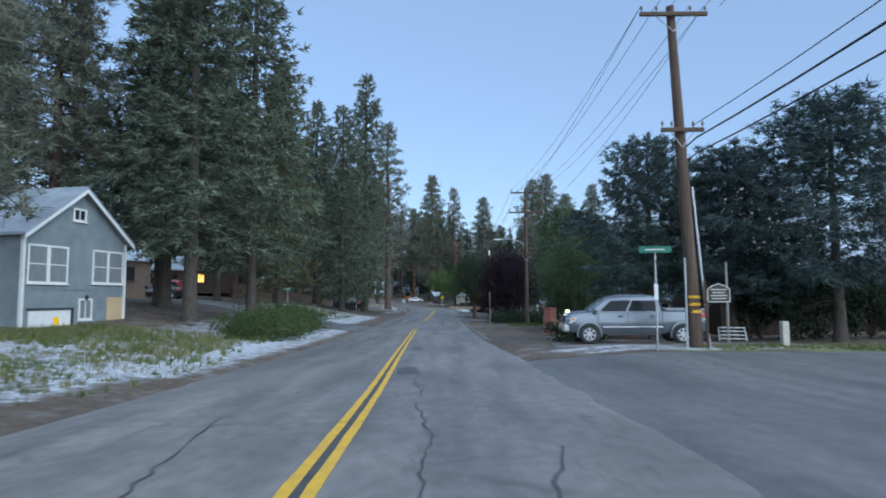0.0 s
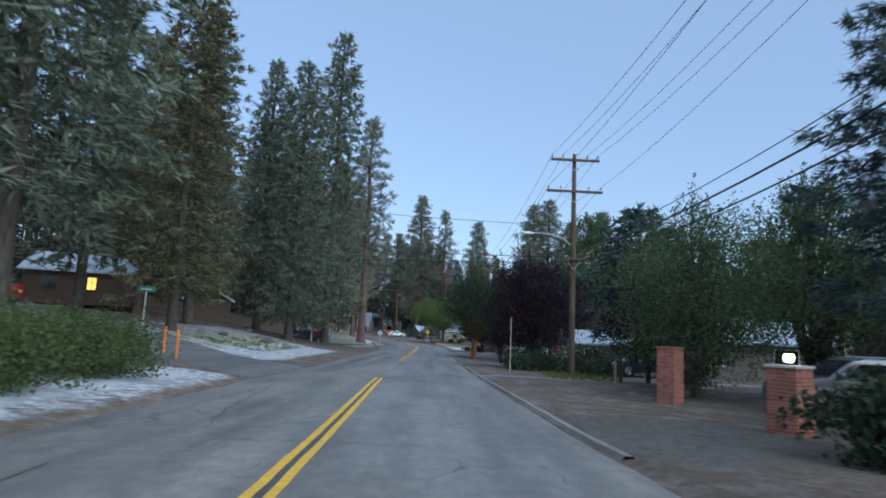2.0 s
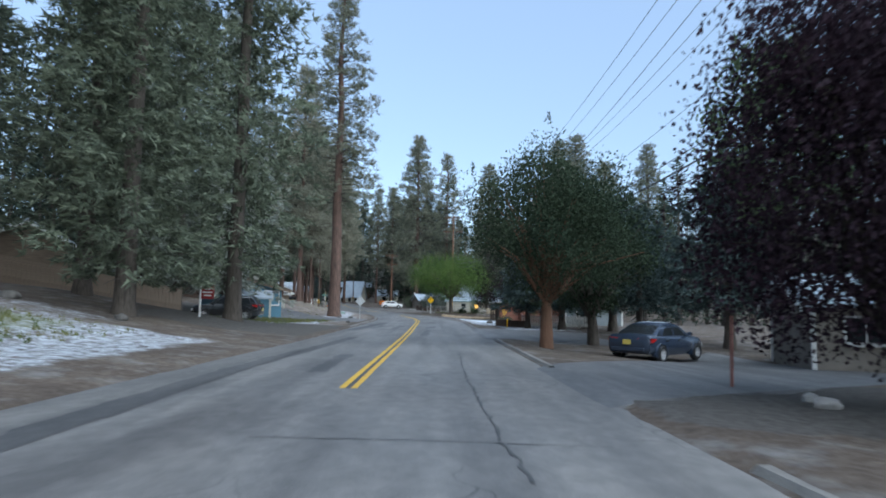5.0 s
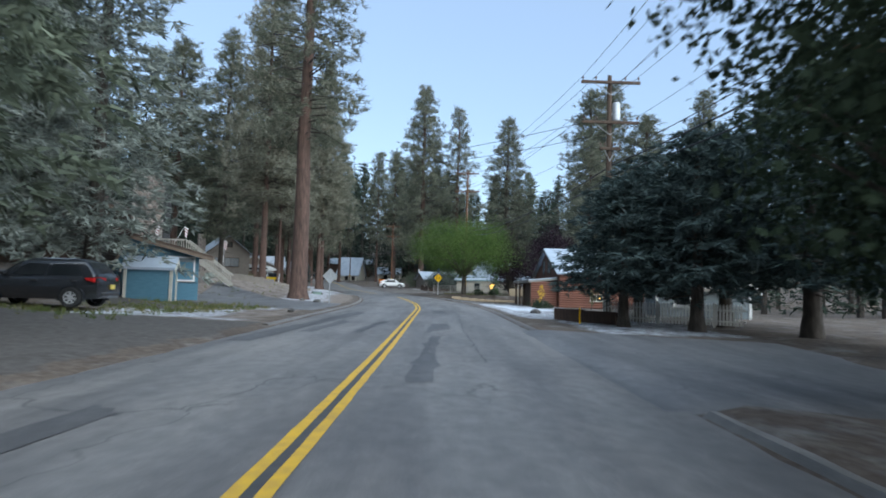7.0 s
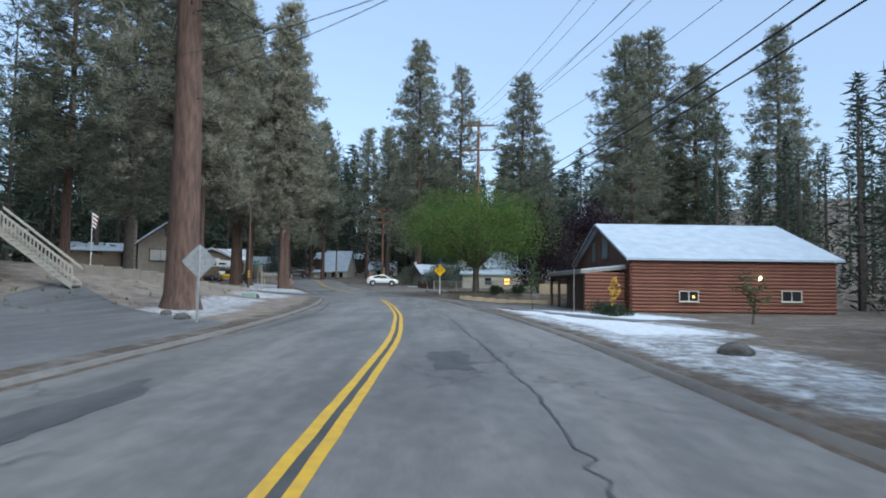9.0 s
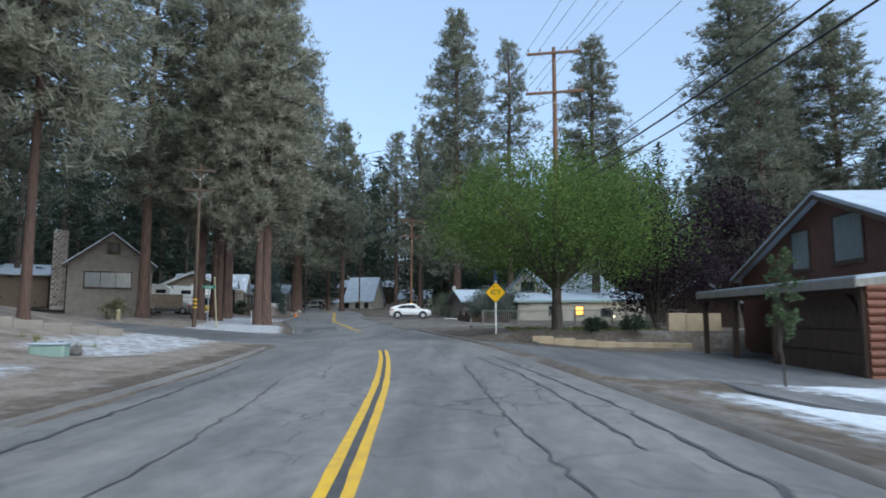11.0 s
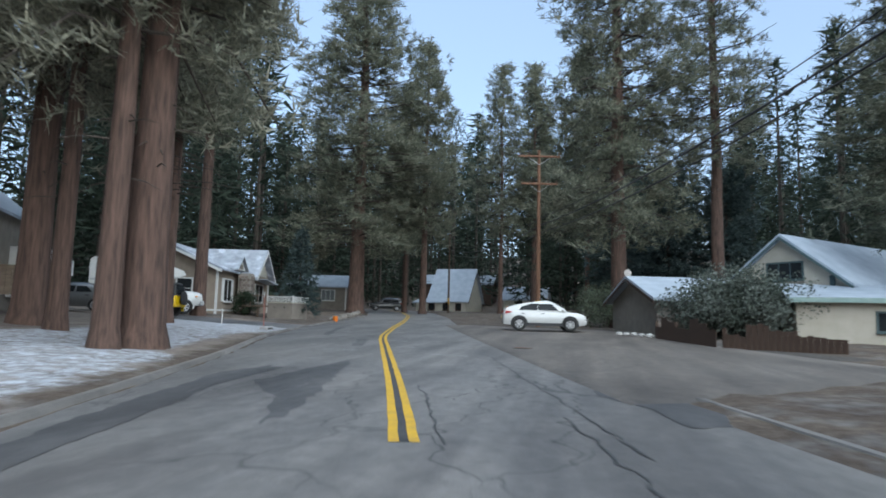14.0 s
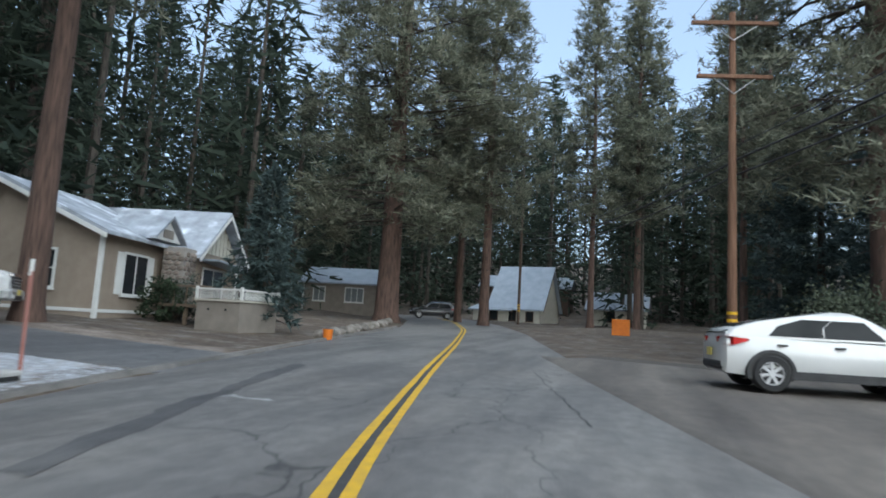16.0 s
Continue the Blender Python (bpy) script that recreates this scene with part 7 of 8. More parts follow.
vehicle("grey_sedan", on(-33.2, 184.2, 0.02), 193, "grey sedan beside the yellow jeep", C_GREYC, SED, (-1.75, -.85, .25, 1.05, .96, 1.42), .91, (-1.4, 1.4), .32, .22, doors=((.2, .5), (.54, .86)), roof_snow=True)
JEEP = [(-1.75, .5, .95, .72), (-1.7, .48, 1.08, .76), (-.6, .46, 1.08, .78), (.5, .46, 1.08, .76), (.6, .46, 1.06, .7), (1.75, .5, 1.0, .62), (1.82, .52, .95, .6)]
jeep = vehicle("yellow_jeep", on(-30.1, 185.7, 0.02), 193, "bright yellow jeep with a black soft top", C_YELLOW, JEEP, (-1.7, -1.6, .35, .55, 1.06, 1.75), .78, (-1.15, 1.2), .37, .25, doors=((.06, .52), (.58, .95)), roof_mat=M_BLACK, category="jeep", lights=False)
for s in (-1, 1):
    part("fender", Mesh().box(.75, s * .72 - .12, .82, 1.75, s * .72 + .12, .88, .02), M_BLACK, jeep)
    part("headlight", Mesh().tube([(1.8, s * .4, .82), (1.86, s * .4, .82)], .09, 10), M_LENS_W, jeep)
part("spare_wheel", Mesh().loft([[(x, r * math.cos(a), .95 + r * math.sin(a)) for a in np.linspace(0, 6.283, 19)[:-1]] for r, x in ((.2, -1.82), (.36, -1.84), (.37, -1.95), (.2, -2.0))]), M_TYRE, jeep)


def camper(place, turn, label, long=6.5):
    ob = thing("camper", place, label, "camper", turn=turn)
    w = 1.15
    out = [(-long / 2, .5), (long * .28, .5), (long * .3, 1.5), (long * .5, 1.7), (long * .5, 2.4), (long * .42, 2.85), (-long / 2 + .2, 2.9), (-long / 2, 2.7)]
    part("shell", Mesh().prism(out, 2 * w, Matrix.Translation((0, -w, 0))), M_WHITE, ob)
    for s in (-1, 1):
        part("window", Mesh().box(-1.0, s * w - .02, 1.6, .3, s * w + .02, 2.1, .01), M_GLASS, ob)
        part("window", Mesh().box(long * .33, s * w - .02, 1.95, long * .45, s * w + .02, 2.3, .01), M_GLASS, ob)
        part("stripe", Mesh().box(-long / 2, s * w - .015, 1.1, long * .28, s * w + .015, 1.2), M_GREY, ob)
        for x in (-1.4, 1.2):
            wheel(ob, x, s * (w - .15), .36, .24, s)
    part("roof_vent", Mesh().box(-.5, -.3, 2.88, .3, .3, 3.05, .04), M_WHITE, ob)
    return ob




def camper_shell(place, turn):
    ob = thing("camper_shell", place, "white cab-over camper shell on the pickup bed", "camper", turn=turn)
    w = 1.1
    out = [(-3.1, 1.42), (-1.2, 1.42), (-1.17, 2.05), (1.4, 2.1), (1.85, 2.25), (1.7, 2.5), (.6, 2.9), (-2.9, 3.05), (-3.1, 2.9)]
    part("shell", Mesh().prism(out, 2 * w, Matrix.Translation((0, -w, 0))), M_WHITE, ob)
    for s in (-1, 1):
        part("window", Mesh().box(-2.3, s * w - .02, 2.15, -1.3, s * w + .02, 2.55, .01), M_GLASS, ob)
        part("window", Mesh().box(-.9, s * w - .02, 2.3, .1, s * w + .02, 2.55, .01), M_GLASS, ob)
        part("stripe", Mesh().box(-3.05, s * w - .015, 1.75, -1.25, s * w + .015, 1.85), M_GREY, ob)
    part("roof_vent", Mesh().box(-1.0, -.3, 2.98, -.4, .3, 3.2, .04), M_WHITE, ob)
    return ob


camper_shell(on(-32.0, 188.2, 0.02), 42)
camper(on(-35.5, 180.5, 0.02), 20, "long white travel trailer behind the pines", 7.5)

# ---- signs, posts and small things ----
def lettering(text, size, material, parent, m4, name="lettering"):
    cu = bpy.data.curves.new(name, 'FONT')
    cu.body, cu.size, cu.align_x, cu.align_y, cu.extrude = text, size, 'CENTER', 'CENTER', 0.002
    tmp = bpy.data.objects.new("tmp", cu)
    scene.collection.objects.link(tmp)
    me = bpy.data.meshes.new_from_object(tmp.evaluated_get(bpy.context.evaluated_depsgraph_get()))
    bpy.data.objects.remove(tmp)
    me.transform(m4)
    me.materials.append(material)
    return part(name, me, None, parent)


FACE = Matrix(((1, 0, 0, 0), (0, 0, -1, 0), (0, 1, 0, 0), (0, 0, 0, 1)))


def diamond(q, y0, y1, zc, r=0.05):
    pts = []
    for a in (-90, 0, 90, 180):
        for b in (-30, 0, 30):
            cx, cz = (q - r * 1.41) * math.cos(radians(a)), (q - r * 1.41) * math.sin(radians(a))
            pts.append((cx + r * math.cos(radians(a + b * 1.5)), zc + cz + r * math.sin(radians(a + b * 1.5))))
    return Mesh().prism(pts, y1 - y0, Matrix.Translation((0, y0, 0)))


def icy_sign():
    x, y, z = on(-0.83, 154.76)
    ob = thing("warning_sign", (x, y, z), "yellow diamond warning sign on a white post", "road sign", turn=-8)
    zc = 2.15
    part("post", Mesh().box(-.045, -.03, -.3, .045, .03, zc + 1.2, .01), M_WHITE, ob)
    part("marker_plate", Mesh().box(-.1, -.05, zc + .6, .1, -.033, zc + 1.2, .008), mat("blue_sign_sheet", (0.05, 0.09, 0.2), (0.06, 0.11, 0.24), rough=0.4, bump=0), ob, "small blue plate")
    pl = part("panel", diamond(.56, -.045, -.035, zc), M_BLACK, ob)
    part("face", diamond(.535, -.049, -.044, zc), M_SIGN_Y, pl)
    lettering("ICY", 0.36, M_BLACK, pl, Matrix.Translation((0, -.052, zc)) @ FACE)
    return ob


icy_sign()


def street_sign(x, y, h, turn, label, blades=1, w=0.75, post=None):
    ob = thing("street_sign", on(x, y), label, "street sign", turn=turn)
    part("post", Mesh().tube([(0, 0, -.3), (0, 0, h)], .028, 8), post or M_GREY, ob, smooth=True)
    for i in range(blades):
        b = part("blade", Mesh().box(-w / 2, -.012, h - .02 + i * .26, w / 2, .012, h + .2 + i * .26, .008), M_GREEN_SIGN, ob) if i == 0 else part("blade", Mesh().box(-.012, -w / 2, h - .02 + i * .26, .012, w / 2, h + .2 + i * .26, .008), M_GREEN_SIGN, ob)
        if i == 0:
            part("text_bar", Mesh().box(-w * .3, -.016, h + .07, w * .3, -.0125, h + .11), M_GREY, b)
    return ob


street_sign(6.6, 19.3, 3.1, -10, "green street name sign on a grey post at the corner", w=1.0)
part("small_plate", Mesh().box(-.06, -.04, 1.6, .06, -.03, 2.1), M_WHITE, bpy.data.objects["street_sign"])
street_sign(-12.5, 48.4, 2.35, 15, "green street name sign on a steel post by the lane", w=.7)
street_sign(-18.8, 160.3, 2.5, 25, "green street name sign beside the pines", blades=2, w=.8)


def post(name, x, y, h, r, material, label, category="post", lean=(0, 0), cap=None, box=False):
    ob = thing(name, on(x, y), label, category)
    pts = [(lean[0] * t, lean[1] * t, -.25 + (h + .25) * t) for t in (0, .5, 1)]
    part("shaft", Mesh().tube(pts, r, 8) if not box else Mesh().box(-r, -r, -.25, r, r, h, .01), material, ob)
    if cap:
        part("cap", Mesh().tube([(lean[0], lean[1], h - .25), (lean[0], lean[1], h + .02)], r * 1.15, 8), cap, ob)
    return ob


M_STAKE = mat("pale_yellow_stake", (0.42, 0.36, 0.22), (0.34, 0.29, 0.18), rough=0.7, bump=0.1)
rm = post("marker_post", 4.0, 56.6, 3.0, .028, M_STAKE, "tall pale marker post with a blue plate and orange edge", cap=M_ORANGE)
part("plate", Mesh().box(-.05, -.15, 2.35, -.035, .15, 2.95, .004), mat("route_plate_blue", (0.06, 0.14, 0.26), (0.08, 0.17, 0.3), rough=0.4, bump=0), rm, "blue plate")
post("marker_post", -11.6, 48.6, 1.1, .05, M_ORANGE, "short orange marker post by the lane")
post("marker_post", -10.5, 47.2, 1.15, .05, M_ORANGE, "short orange marker post by the lane")
post("marker_stake", 4.9, 67.3, 1.4, .035, M_REDPL, "faded red snow stake at the driveway", lean=(.03, 0))
post("marker_stake", -22.7, 184.6, 1.75, .03, M_REDPL, "faded red snow stake beside the drain", lean=(-.05, 0), cap=M_WHITE)
post("marker_stake", -24.7, 184.1, .8, .025, M_WHITE, "thin white snow stake on the verge")
post("marker_stake", -18.6, 161.3, 3.3, .05, M_STAKE, "tall pale yellow guy-wire guard leaning at the pole", lean=(-.28, 0))
post("marker_stake", -17.2, 140.2, 1.1, .035, M_WHITE, "white marker stake on the snowy bank", lean=(.08, 0))
post("marker_stake", -21.9, 34.0 - 12, 1.0, .03, M_WHITE, "white stake in the grass")
post("bollard", 4.9, 102.5, .6, .035, M_SIGN_Y, "yellow bollard beside the planter", "bollard")
post("wooden_post", 8.4, 51.0, 1.1, .07, M_DARKWOOD, "dark wooden post beside the driveway", box=True)
post("wooden_post", 7.9, 50.2, 1.0, .05, M_GREYWOOD, "grey wooden post beside the driveway", box=True)
post("wooden_post", 12.4, 22.6, .9, .12, M_PALEWOOD, "pale wooden post by the corner lawn", box=True)
post("guy_pole", 12.6, 27.6, 3.6, .06, M_GREYWOOD, "grey wooden post under the spruce")
post("sapling_stake", 6.3, 132.4, 2.6, .02, M_GREYWOOD, "thin wooden tree stake beside the cabin")
post("pole_guard", 8.22, 21.05, 3.1, .04, M_GREY, "grey conduit strapped to the utility pole", lean=(.02, .05))
post("pole_guard", 9.0, 21.05, 5.6, .045, M_GREY, "grey conduit strapped to the utility pole", lean=(-.42, .05))

# sign board on the pole
sb = thing("sign_board", on(9.2, 20.7), "dark wooden sign board with a gold border", "sign", turn=-5)
brd = [(-.38, 1.55), (.38, 1.55), (.38, 2.0), (.22, 2.12), (0, 2.2), (-.22, 2.12), (-.38, 2.0)]
part("hanger", Mesh().box(-.5, -.02, 1.5, -.42, .02, 2.3), M_DARKWOOD, sb)
part("support", Mesh().box(-.45, -.02, -.2, -.36, .05, 1.6), M_DARKWOOD, sb)
pl = part("border", Mesh().prism(brd, .03), M_PALEWOOD, sb)
part("panel", Mesh().prism([(x * .9, 1.86 + (z - 1.86) * .88) for x, z in brd], .01, Matrix.Translation((0, -.006, 0))), M_BLACK, pl)
for i, w in enumerate((.24, .28, .2, .26)):
    part("text_bar", Mesh().box(-w, -.012, 1.66 + i * .1, w, -.006, 1.7 + i * .1), M_PALEWOOD, pl)

# red sale board
rb = thing("sale_board", on(-12.2, 86.4), "red and white board on a short post", "sign", turn=-5)
part("post", Mesh().box(-.4, -.04, -.3, -.33, .04, 1.7), M_WHITE, rb)
pb = part("panel", Mesh().box(-.32, -.02, .95, .32, .02, 1.65), C_RED, rb)
for i, w in enumerate((.2, .25, .15)):
    part("text_bar", Mesh().box(-w, -.025, 1.1 + i * .16, w, -.021, 1.16 + i * .16), M_WHITE, pb)

# back of a road sign beside the tall pine
bk = thing("road_sign", on(-7.9, 116.5), "grey back of a square road sign", "road sign", turn=180)
part("post", Mesh().box(-.03, -.03, -.3, .03, .03, 2.2), M_GREY, bk)
part("panel", diamond(.5, -.05, -.04, 1.75), M_GREY, bk)


# brick pillars with lamps
def brick_pillar(x, y, w, h, turn, label, lamp=False, seed=0):
    rng = np.random.default_rng(seed)
    ob = thing("brick_pillar", on(x, y, -.03), label, "pillar", "brick gate pillars", turn=turn)
    part("core", Mesh().box(-w / 2 + .012, -w / 2 + .012, -.2, w / 2 - .012, w / 2 - .012, h - .02), M_MORTAR, ob)
    n = max(2, round(w / .21))
    bl = w / n
    rows = int(h / .075)
    me = Mesh().box(0.004, -.05, .005, bl - .004, .05, .07, .004).data("brick", M_BRICK)
    for j in range(rows):
        for f in range(4):
            for i in range(n):
                o = new("brick", me)
                o.parent = ob
                o.matrix_local = Matrix.Rotation(f * math.pi / 2, 4, 'Z') @ pose(-w / 2 + i * bl + rng.normal(0, .002), -w / 2 + .05 + rng.normal(0, .002), j * .075)
    part("cap", Mesh().box(-w / 2 - .03, -w / 2 - .03, rows * .075, w / 2 + .03, w / 2 + .03, rows * .075 + .06, .01), M_BRICK if not lamp else M_CONC, ob)
    if lamp:
        z = rows * .075 + .06
        l = thing("post_lamp", on(x, y, -.03 + z), "small lit globe lamp on a brick pillar", "lamp", "pillar lamps")
        part("base", Mesh().tube([(0, 0, 0), (0, 0, .05)], .06, 10), M_BLACK, l)
        part("globe", Mesh().loft([[(q * math.cos(a), q * math.sin(a), zz) for a in np.linspace(0, 6.283, 13)[:-1]] for q, zz in ((.05, .05), (.09, .08), (.1, .15), (.09, .2), (.04, .23))]), M_LAMP, l, "warm glowing glass", True)
    return ob


brick_pillar(6.95, 41.35, .58, 1.75, 40, "tall red brick gate pillar beside the driveway", seed=1)
brick_pillar(6.8, 34.7, .62, 1.35, 30, "red brick gate pillar with a lit lamp", True, 2)
brick_pillar(10.9, 36.4, .62, 1.35, 30, "red brick gate pillar with a lit lamp behind the pickup", True, 3)
for p, e in (((6.8, 34.7), 14), ((10.9, 36.4), 14), ((12.0, 185.4), 10)):
    l = new("lamp_light", bpy.data.lights.new("lamp_light", 'POINT'))
    l.data.energy, l.data.color, l.data.shadow_soft_size = e, (1, .78, .45), .1
    l.location = on(*p, 1.62)
yl = thing("yard_lamp", on(12.0, 185.5, -.9), "small lit yard lamp before the beige house", "lamp")
part("stem", Mesh().tube([(0, 0, 0), (0, 0, 1.3)], .03, 6), M_BLACK, yl)
part("globe", Mesh().tube([(0, 0, 1.3), (0, 0, 1.35), (0, 0, 1.45), (0, 0, 1.5)], [.05, .1, .1, .04], 10), M_LAMP, yl)

# split-rail fence by the tall pillar
rf = thing("rail_fence", on(7.3, 41.9), "low weathered split-rail fence behind the pillar", "fence", turn=62)
for i in range(4):
    part("post", Mesh().box(i * 1.6 + .3, -.06, -.3, i * 1.6 + .42, .06, .95), M_GREYWOOD, rf)
for z in (.35, .75):
    part("rail", Mesh().tube([(0, .0, z), (2.5, .02, z + .02), (5.4, 0, z - .02)], .05, 6), M_GREYWOOD, rf)


def rock(name, x, y, s, seed, label, material=None, flat=.6):
    rng = np.random.default_rng(seed)
    bm = bmesh.new()
    bmesh.ops.create_icosphere(bm, subdivisions=3, radius=1)
    for v in bm.verts:
        k = 1 + .28 * noise.noise(v.co * 1.3 + Vector((seed, 0, 0))) + .1 * noise.noise(v.co * 4)
        v.co = Vector((v.co.x * k * s, v.co.y * k * s * rng.uniform(.8, .82), v.co.z * k * s * flat))
    me = bpy.data.meshes.new("rock")
    bm.to_mesh(me)
    bm.free()
    me.materials.append(material or M_ROCK)
    ob = tagged(new(name, me), label, "rock", "loose rocks")
    ob.location = on(x, y, s * flat * .4)
    ob.rotation_euler.z = rng.uniform(0, 6)
    return ob


for i, (x, y, s) in enumerate(((-12.8, 69.5, .5), (-15.5, 68, .35), (-16.8, 78.5, .4), (-12.8, 79, .25), (4.3, 110.2, .3), (5.0, 64.5, .2), (5.3, 65.4, .16), (5.7, 64.0, .14), (-11.2, 31.5, .4), (-10.2, 33.2, .35), (-13.8, 33.0, .3), (-13.2, 138.3, .22), (-12.4, 137.6, .26), (1.0, 152.2, .16), (-7.4, 104, .2), (-2.2, 166.0, .18), (-1.2, 168, .15), (-9.0, 118.2, .25), (-10.5, 120.5, .2))):
    rock("rock", x, y, s, i, "pale rock at the foot of the hedge" if 63 < y < 66 else "grey-brown rock lying on the verge" if s < .3 else "large dark boulder on the bank", M_CONC if 63 < y < 66 else None)
for i in range(34):
    y = 199 + i * .56
    rock("border_stone", float(road_x(y)) - 5.3 - .1 * math.sin(i * 2.1), y, .3 + .05 * math.sin(i * 3.3), 40 + i, "rough stone of the low border along the road", M_BORDER, .75)
for i in range(12):
    y = 186.5 + i * .8
    rock("border_stone", -5.2 + i * .32, 190.9 - i * .52, .2 + .04 * math.sin(i * 3.3), 60 + i, "snow-capped edging stone along the parking", M_CONC, .6)

# hydrant, boxes, bucket, drain
hy = thing("fire_hydrant", on(-26.5, 163.5), "yellow fire hydrant on the verge", "fire hydrant")
part("barrel", Mesh().tube([(0, 0, -.1), (0, 0, .05), (0, 0, .06), (0, 0, .55), (0, 0, .62), (0, 0, .72), (0, 0, .76)], [.16, .16, .11, .11, .14, .1, .03], 12), M_STAKE, hy, smooth=True)
part("outlet", Mesh().tube([(-.2, 0, .42), (.2, 0, .42)], .06, 8), M_STAKE, hy)
ub = thing("utility_box", on(-12.6, 137.0), "low pale green utility box in the snow", "utility box", turn=15)
part("case", Mesh().box(-.4, -.22, -.1, .4, .22, .22, .03), mat("pale_green_plastic", (0.2, 0.3, 0.26), (0.25, 0.35, 0.3), rough=0.6, bump=0.05), ub)
part("lid", Mesh().box(-.43, -.25, .22, .43, .25, .27, .015), M_SNOWROOF, ub, "frosted lid")
bu = thing("bucket", on(-24.4, 198.6), "orange plastic bucket on the verge", "bucket")
part("pail", Mesh().tube([(0, 0, -.02), (0, 0, .38), (0, 0, .4)], [.16, .2, .21], 12), M_ORANGE, bu)
bx = thing("orange_crate", on(-13.8, 222.0), "orange crate beside the road", "crate")
part("side", Mesh().box(-.6, -.5, -.1, .6, .5, 1.1, .02), M_ORANGE, bx)
dr = thing("drain_inlet", on(-21.9, 183.4), "low concrete drain inlet with a dark slot", "drain", turn=14)
part("curb", Mesh().box(-.22, -.55, -.2, .15, .55, .13, .02), M_CONC, dr)
part("grate", Mesh().box(.1, -.45, .0, .18, .45, .06), M_BLACK, dr)
mh = thing("manhole_cover", on(-9.3, 176.9, .015), "round rusty iron cover in the lot", "manhole cover")
part("ring", Mesh().tube([(0, 0, -.02), (0, 0, .006)], .42, 20), M_PATCH, mh)
part("cover", Mesh().tube([(0, 0, 0), (0, 0, .01)], .33, 20), M_POLENEW, mh)

# flags
def flag(x, y, z, h, turn, label, lean=0.0):
    ob = thing("flag", (x, y, z), label, "flag", turn=turn)
    part("staff", Mesh().tube([(0, 0, 0), (lean * h, 0, h)], .02, 6), M_WHITE, ob)
    fl = part("cloth", Mesh().loft([[(lean * h + .02, 0, h - .02), (lean * h + .05 + .25, .08, h - .2)], [(lean * h + .02, .0, h - .75), (lean * h + .18, .06, h - .95)]], closed=False, caps=False), M_WHITE, ob)
    for i in range(3):
        t = .15 + i * .3
        part("stripe", Mesh().loft([[(lean * h + .02 + .0, -.006, h - .02 - .73 * t), (lean * h + .3 - .1 * t, .07, h - .2 - .75 * t)], [(lean * h + .02, -.006, h - .02 - .73 * (t + .13)), (lean * h + .3 - .1 * (t + .13), .07, h - .2 - .75 * (t + .13))]], closed=False, caps=False), C_RED, fl)
    return ob


flag(-20.9, 134.4, float(land(-20.9, 134.4)), 3.4, 0, "small striped flag on a white pole")
flag(-22.4, 127.2, 3.3, 1.3, 20, "striped flag leaning from the deck", .5)
flag(-24.2, 127.6, 3.3, 1.4, 0, "striped flag on the deck")

# hedge and low plants
leaf_tree("hedge", 8.2, 58.6, 1.15, 3.9, 0.0, 61, M_DARK, "low clipped green hedge along the driveway", tr=.04, count=9000, size=.13, clumps=110, category="hedge", up=.3, shape=0, squash=.35)
leaf_tree("hedge", 5.9, 61.5, .9, 1.7, 0.0, 62, M_DARK, "low green juniper beside the road", tr=.04, count=5000, size=.13, clumps=70, category="hedge", up=.3, shape=0)
leaf_tree("rose_bush", -30.7, 196.9, 1.8, 0.9, 0.05, 63, M_DARK, "straggly green bush against the tan house", tr=.03, count=1500, size=.14, clumps=40, category="shrub")
leaf_tree("rose_bush", -30.9, 198.3, 2.0, 0.9, 0.05, 64, M_FROST, "straggly grey bush beside the stone pier", tr=.03, count=1200, size=.14, clumps=40, category="shrub")
leaf_tree("low_shrub", 4.2, 154.0, .7, .7, 0.0, 65, M_DARK, "low dark shrub on the retaining wall", tr=.02, count=1500, size=.1, clumps=30, category="shrub")
leaf_tree("low_shrub", 6.2, 154.2, .8, .9, 0.0, 66, M_DARK, "low dark shrub on the retaining wall", tr=.02, count=1800, size=.1, clumps=30, category="shrub")
leaf_tree("low_shrub", 8.7, 135.4, .65, 1.1, 0.0, 67, M_DARK, "low green shrub below the log wall", tr=.02, count=2200, size=.1, clumps=40, category="shrub", squash=1.6)
leaf_tree("young_tree", 8.2, 131.4, 2.1, .34, .5, 68, M_YELLOW, "small tree with bright yellow leaves before the cabin", tr=.022, count=900, size=.075, clumps=26, up=1.0)
leaf_tree("low_shrub", 8.6, 132.6, .55, .9, 0.0, 69, M_DARK, "low dark green shrub below the log wall", tr=.02, count=2600, size=.08, clumps=40, category="shrub", squash=1.3)
leaf_tree("young_tree", 9.9, 120.5, 2.2, .6, .5, 69, M_BROWN, "small yellowing tree by the planter", tr=.03, count=420, size=.13, clumps=24)
leaf_tree("dead_shrub", -27.6, 165.0, 1.6, 1.1, .1, 70, M_BROWN, "brown dead shrub by the hydrant", tr=.03, count=1100, size=.14, clumps=34, category="shrub")


def grass_tufts(name, areas, seed, label):
    rng = np.random.default_rng(seed)
    out = []
    for x0, x1, y0, y1, n, h in areas:
        X, Y = rng.uniform(x0, x1, n), rng.uniform(y0, y1, n)
        for x, y in zip(X, Y):
            if abs(float(side(x, y))) < 4.6:
                continue
            k = 7
            b = np.stack([np.full(k, x) + rng.normal(0, .05, k), np.full(k, y) + rng.normal(0, .05, k), np.full(k, float(land(x, y)) - .02)], 1)
            d = np.stack([rng.normal(0, .4, k), rng.normal(0, .4, k), np.ones(k)], 1)
            out.append(sprigs(b, d, h, .018, rng))
    ob = thing(name, (0, 0, 0), label, "grass", kind="stuff")
    part("blades", tri_mesh("blades", np.concatenate(out), M_GRASS), None, ob)


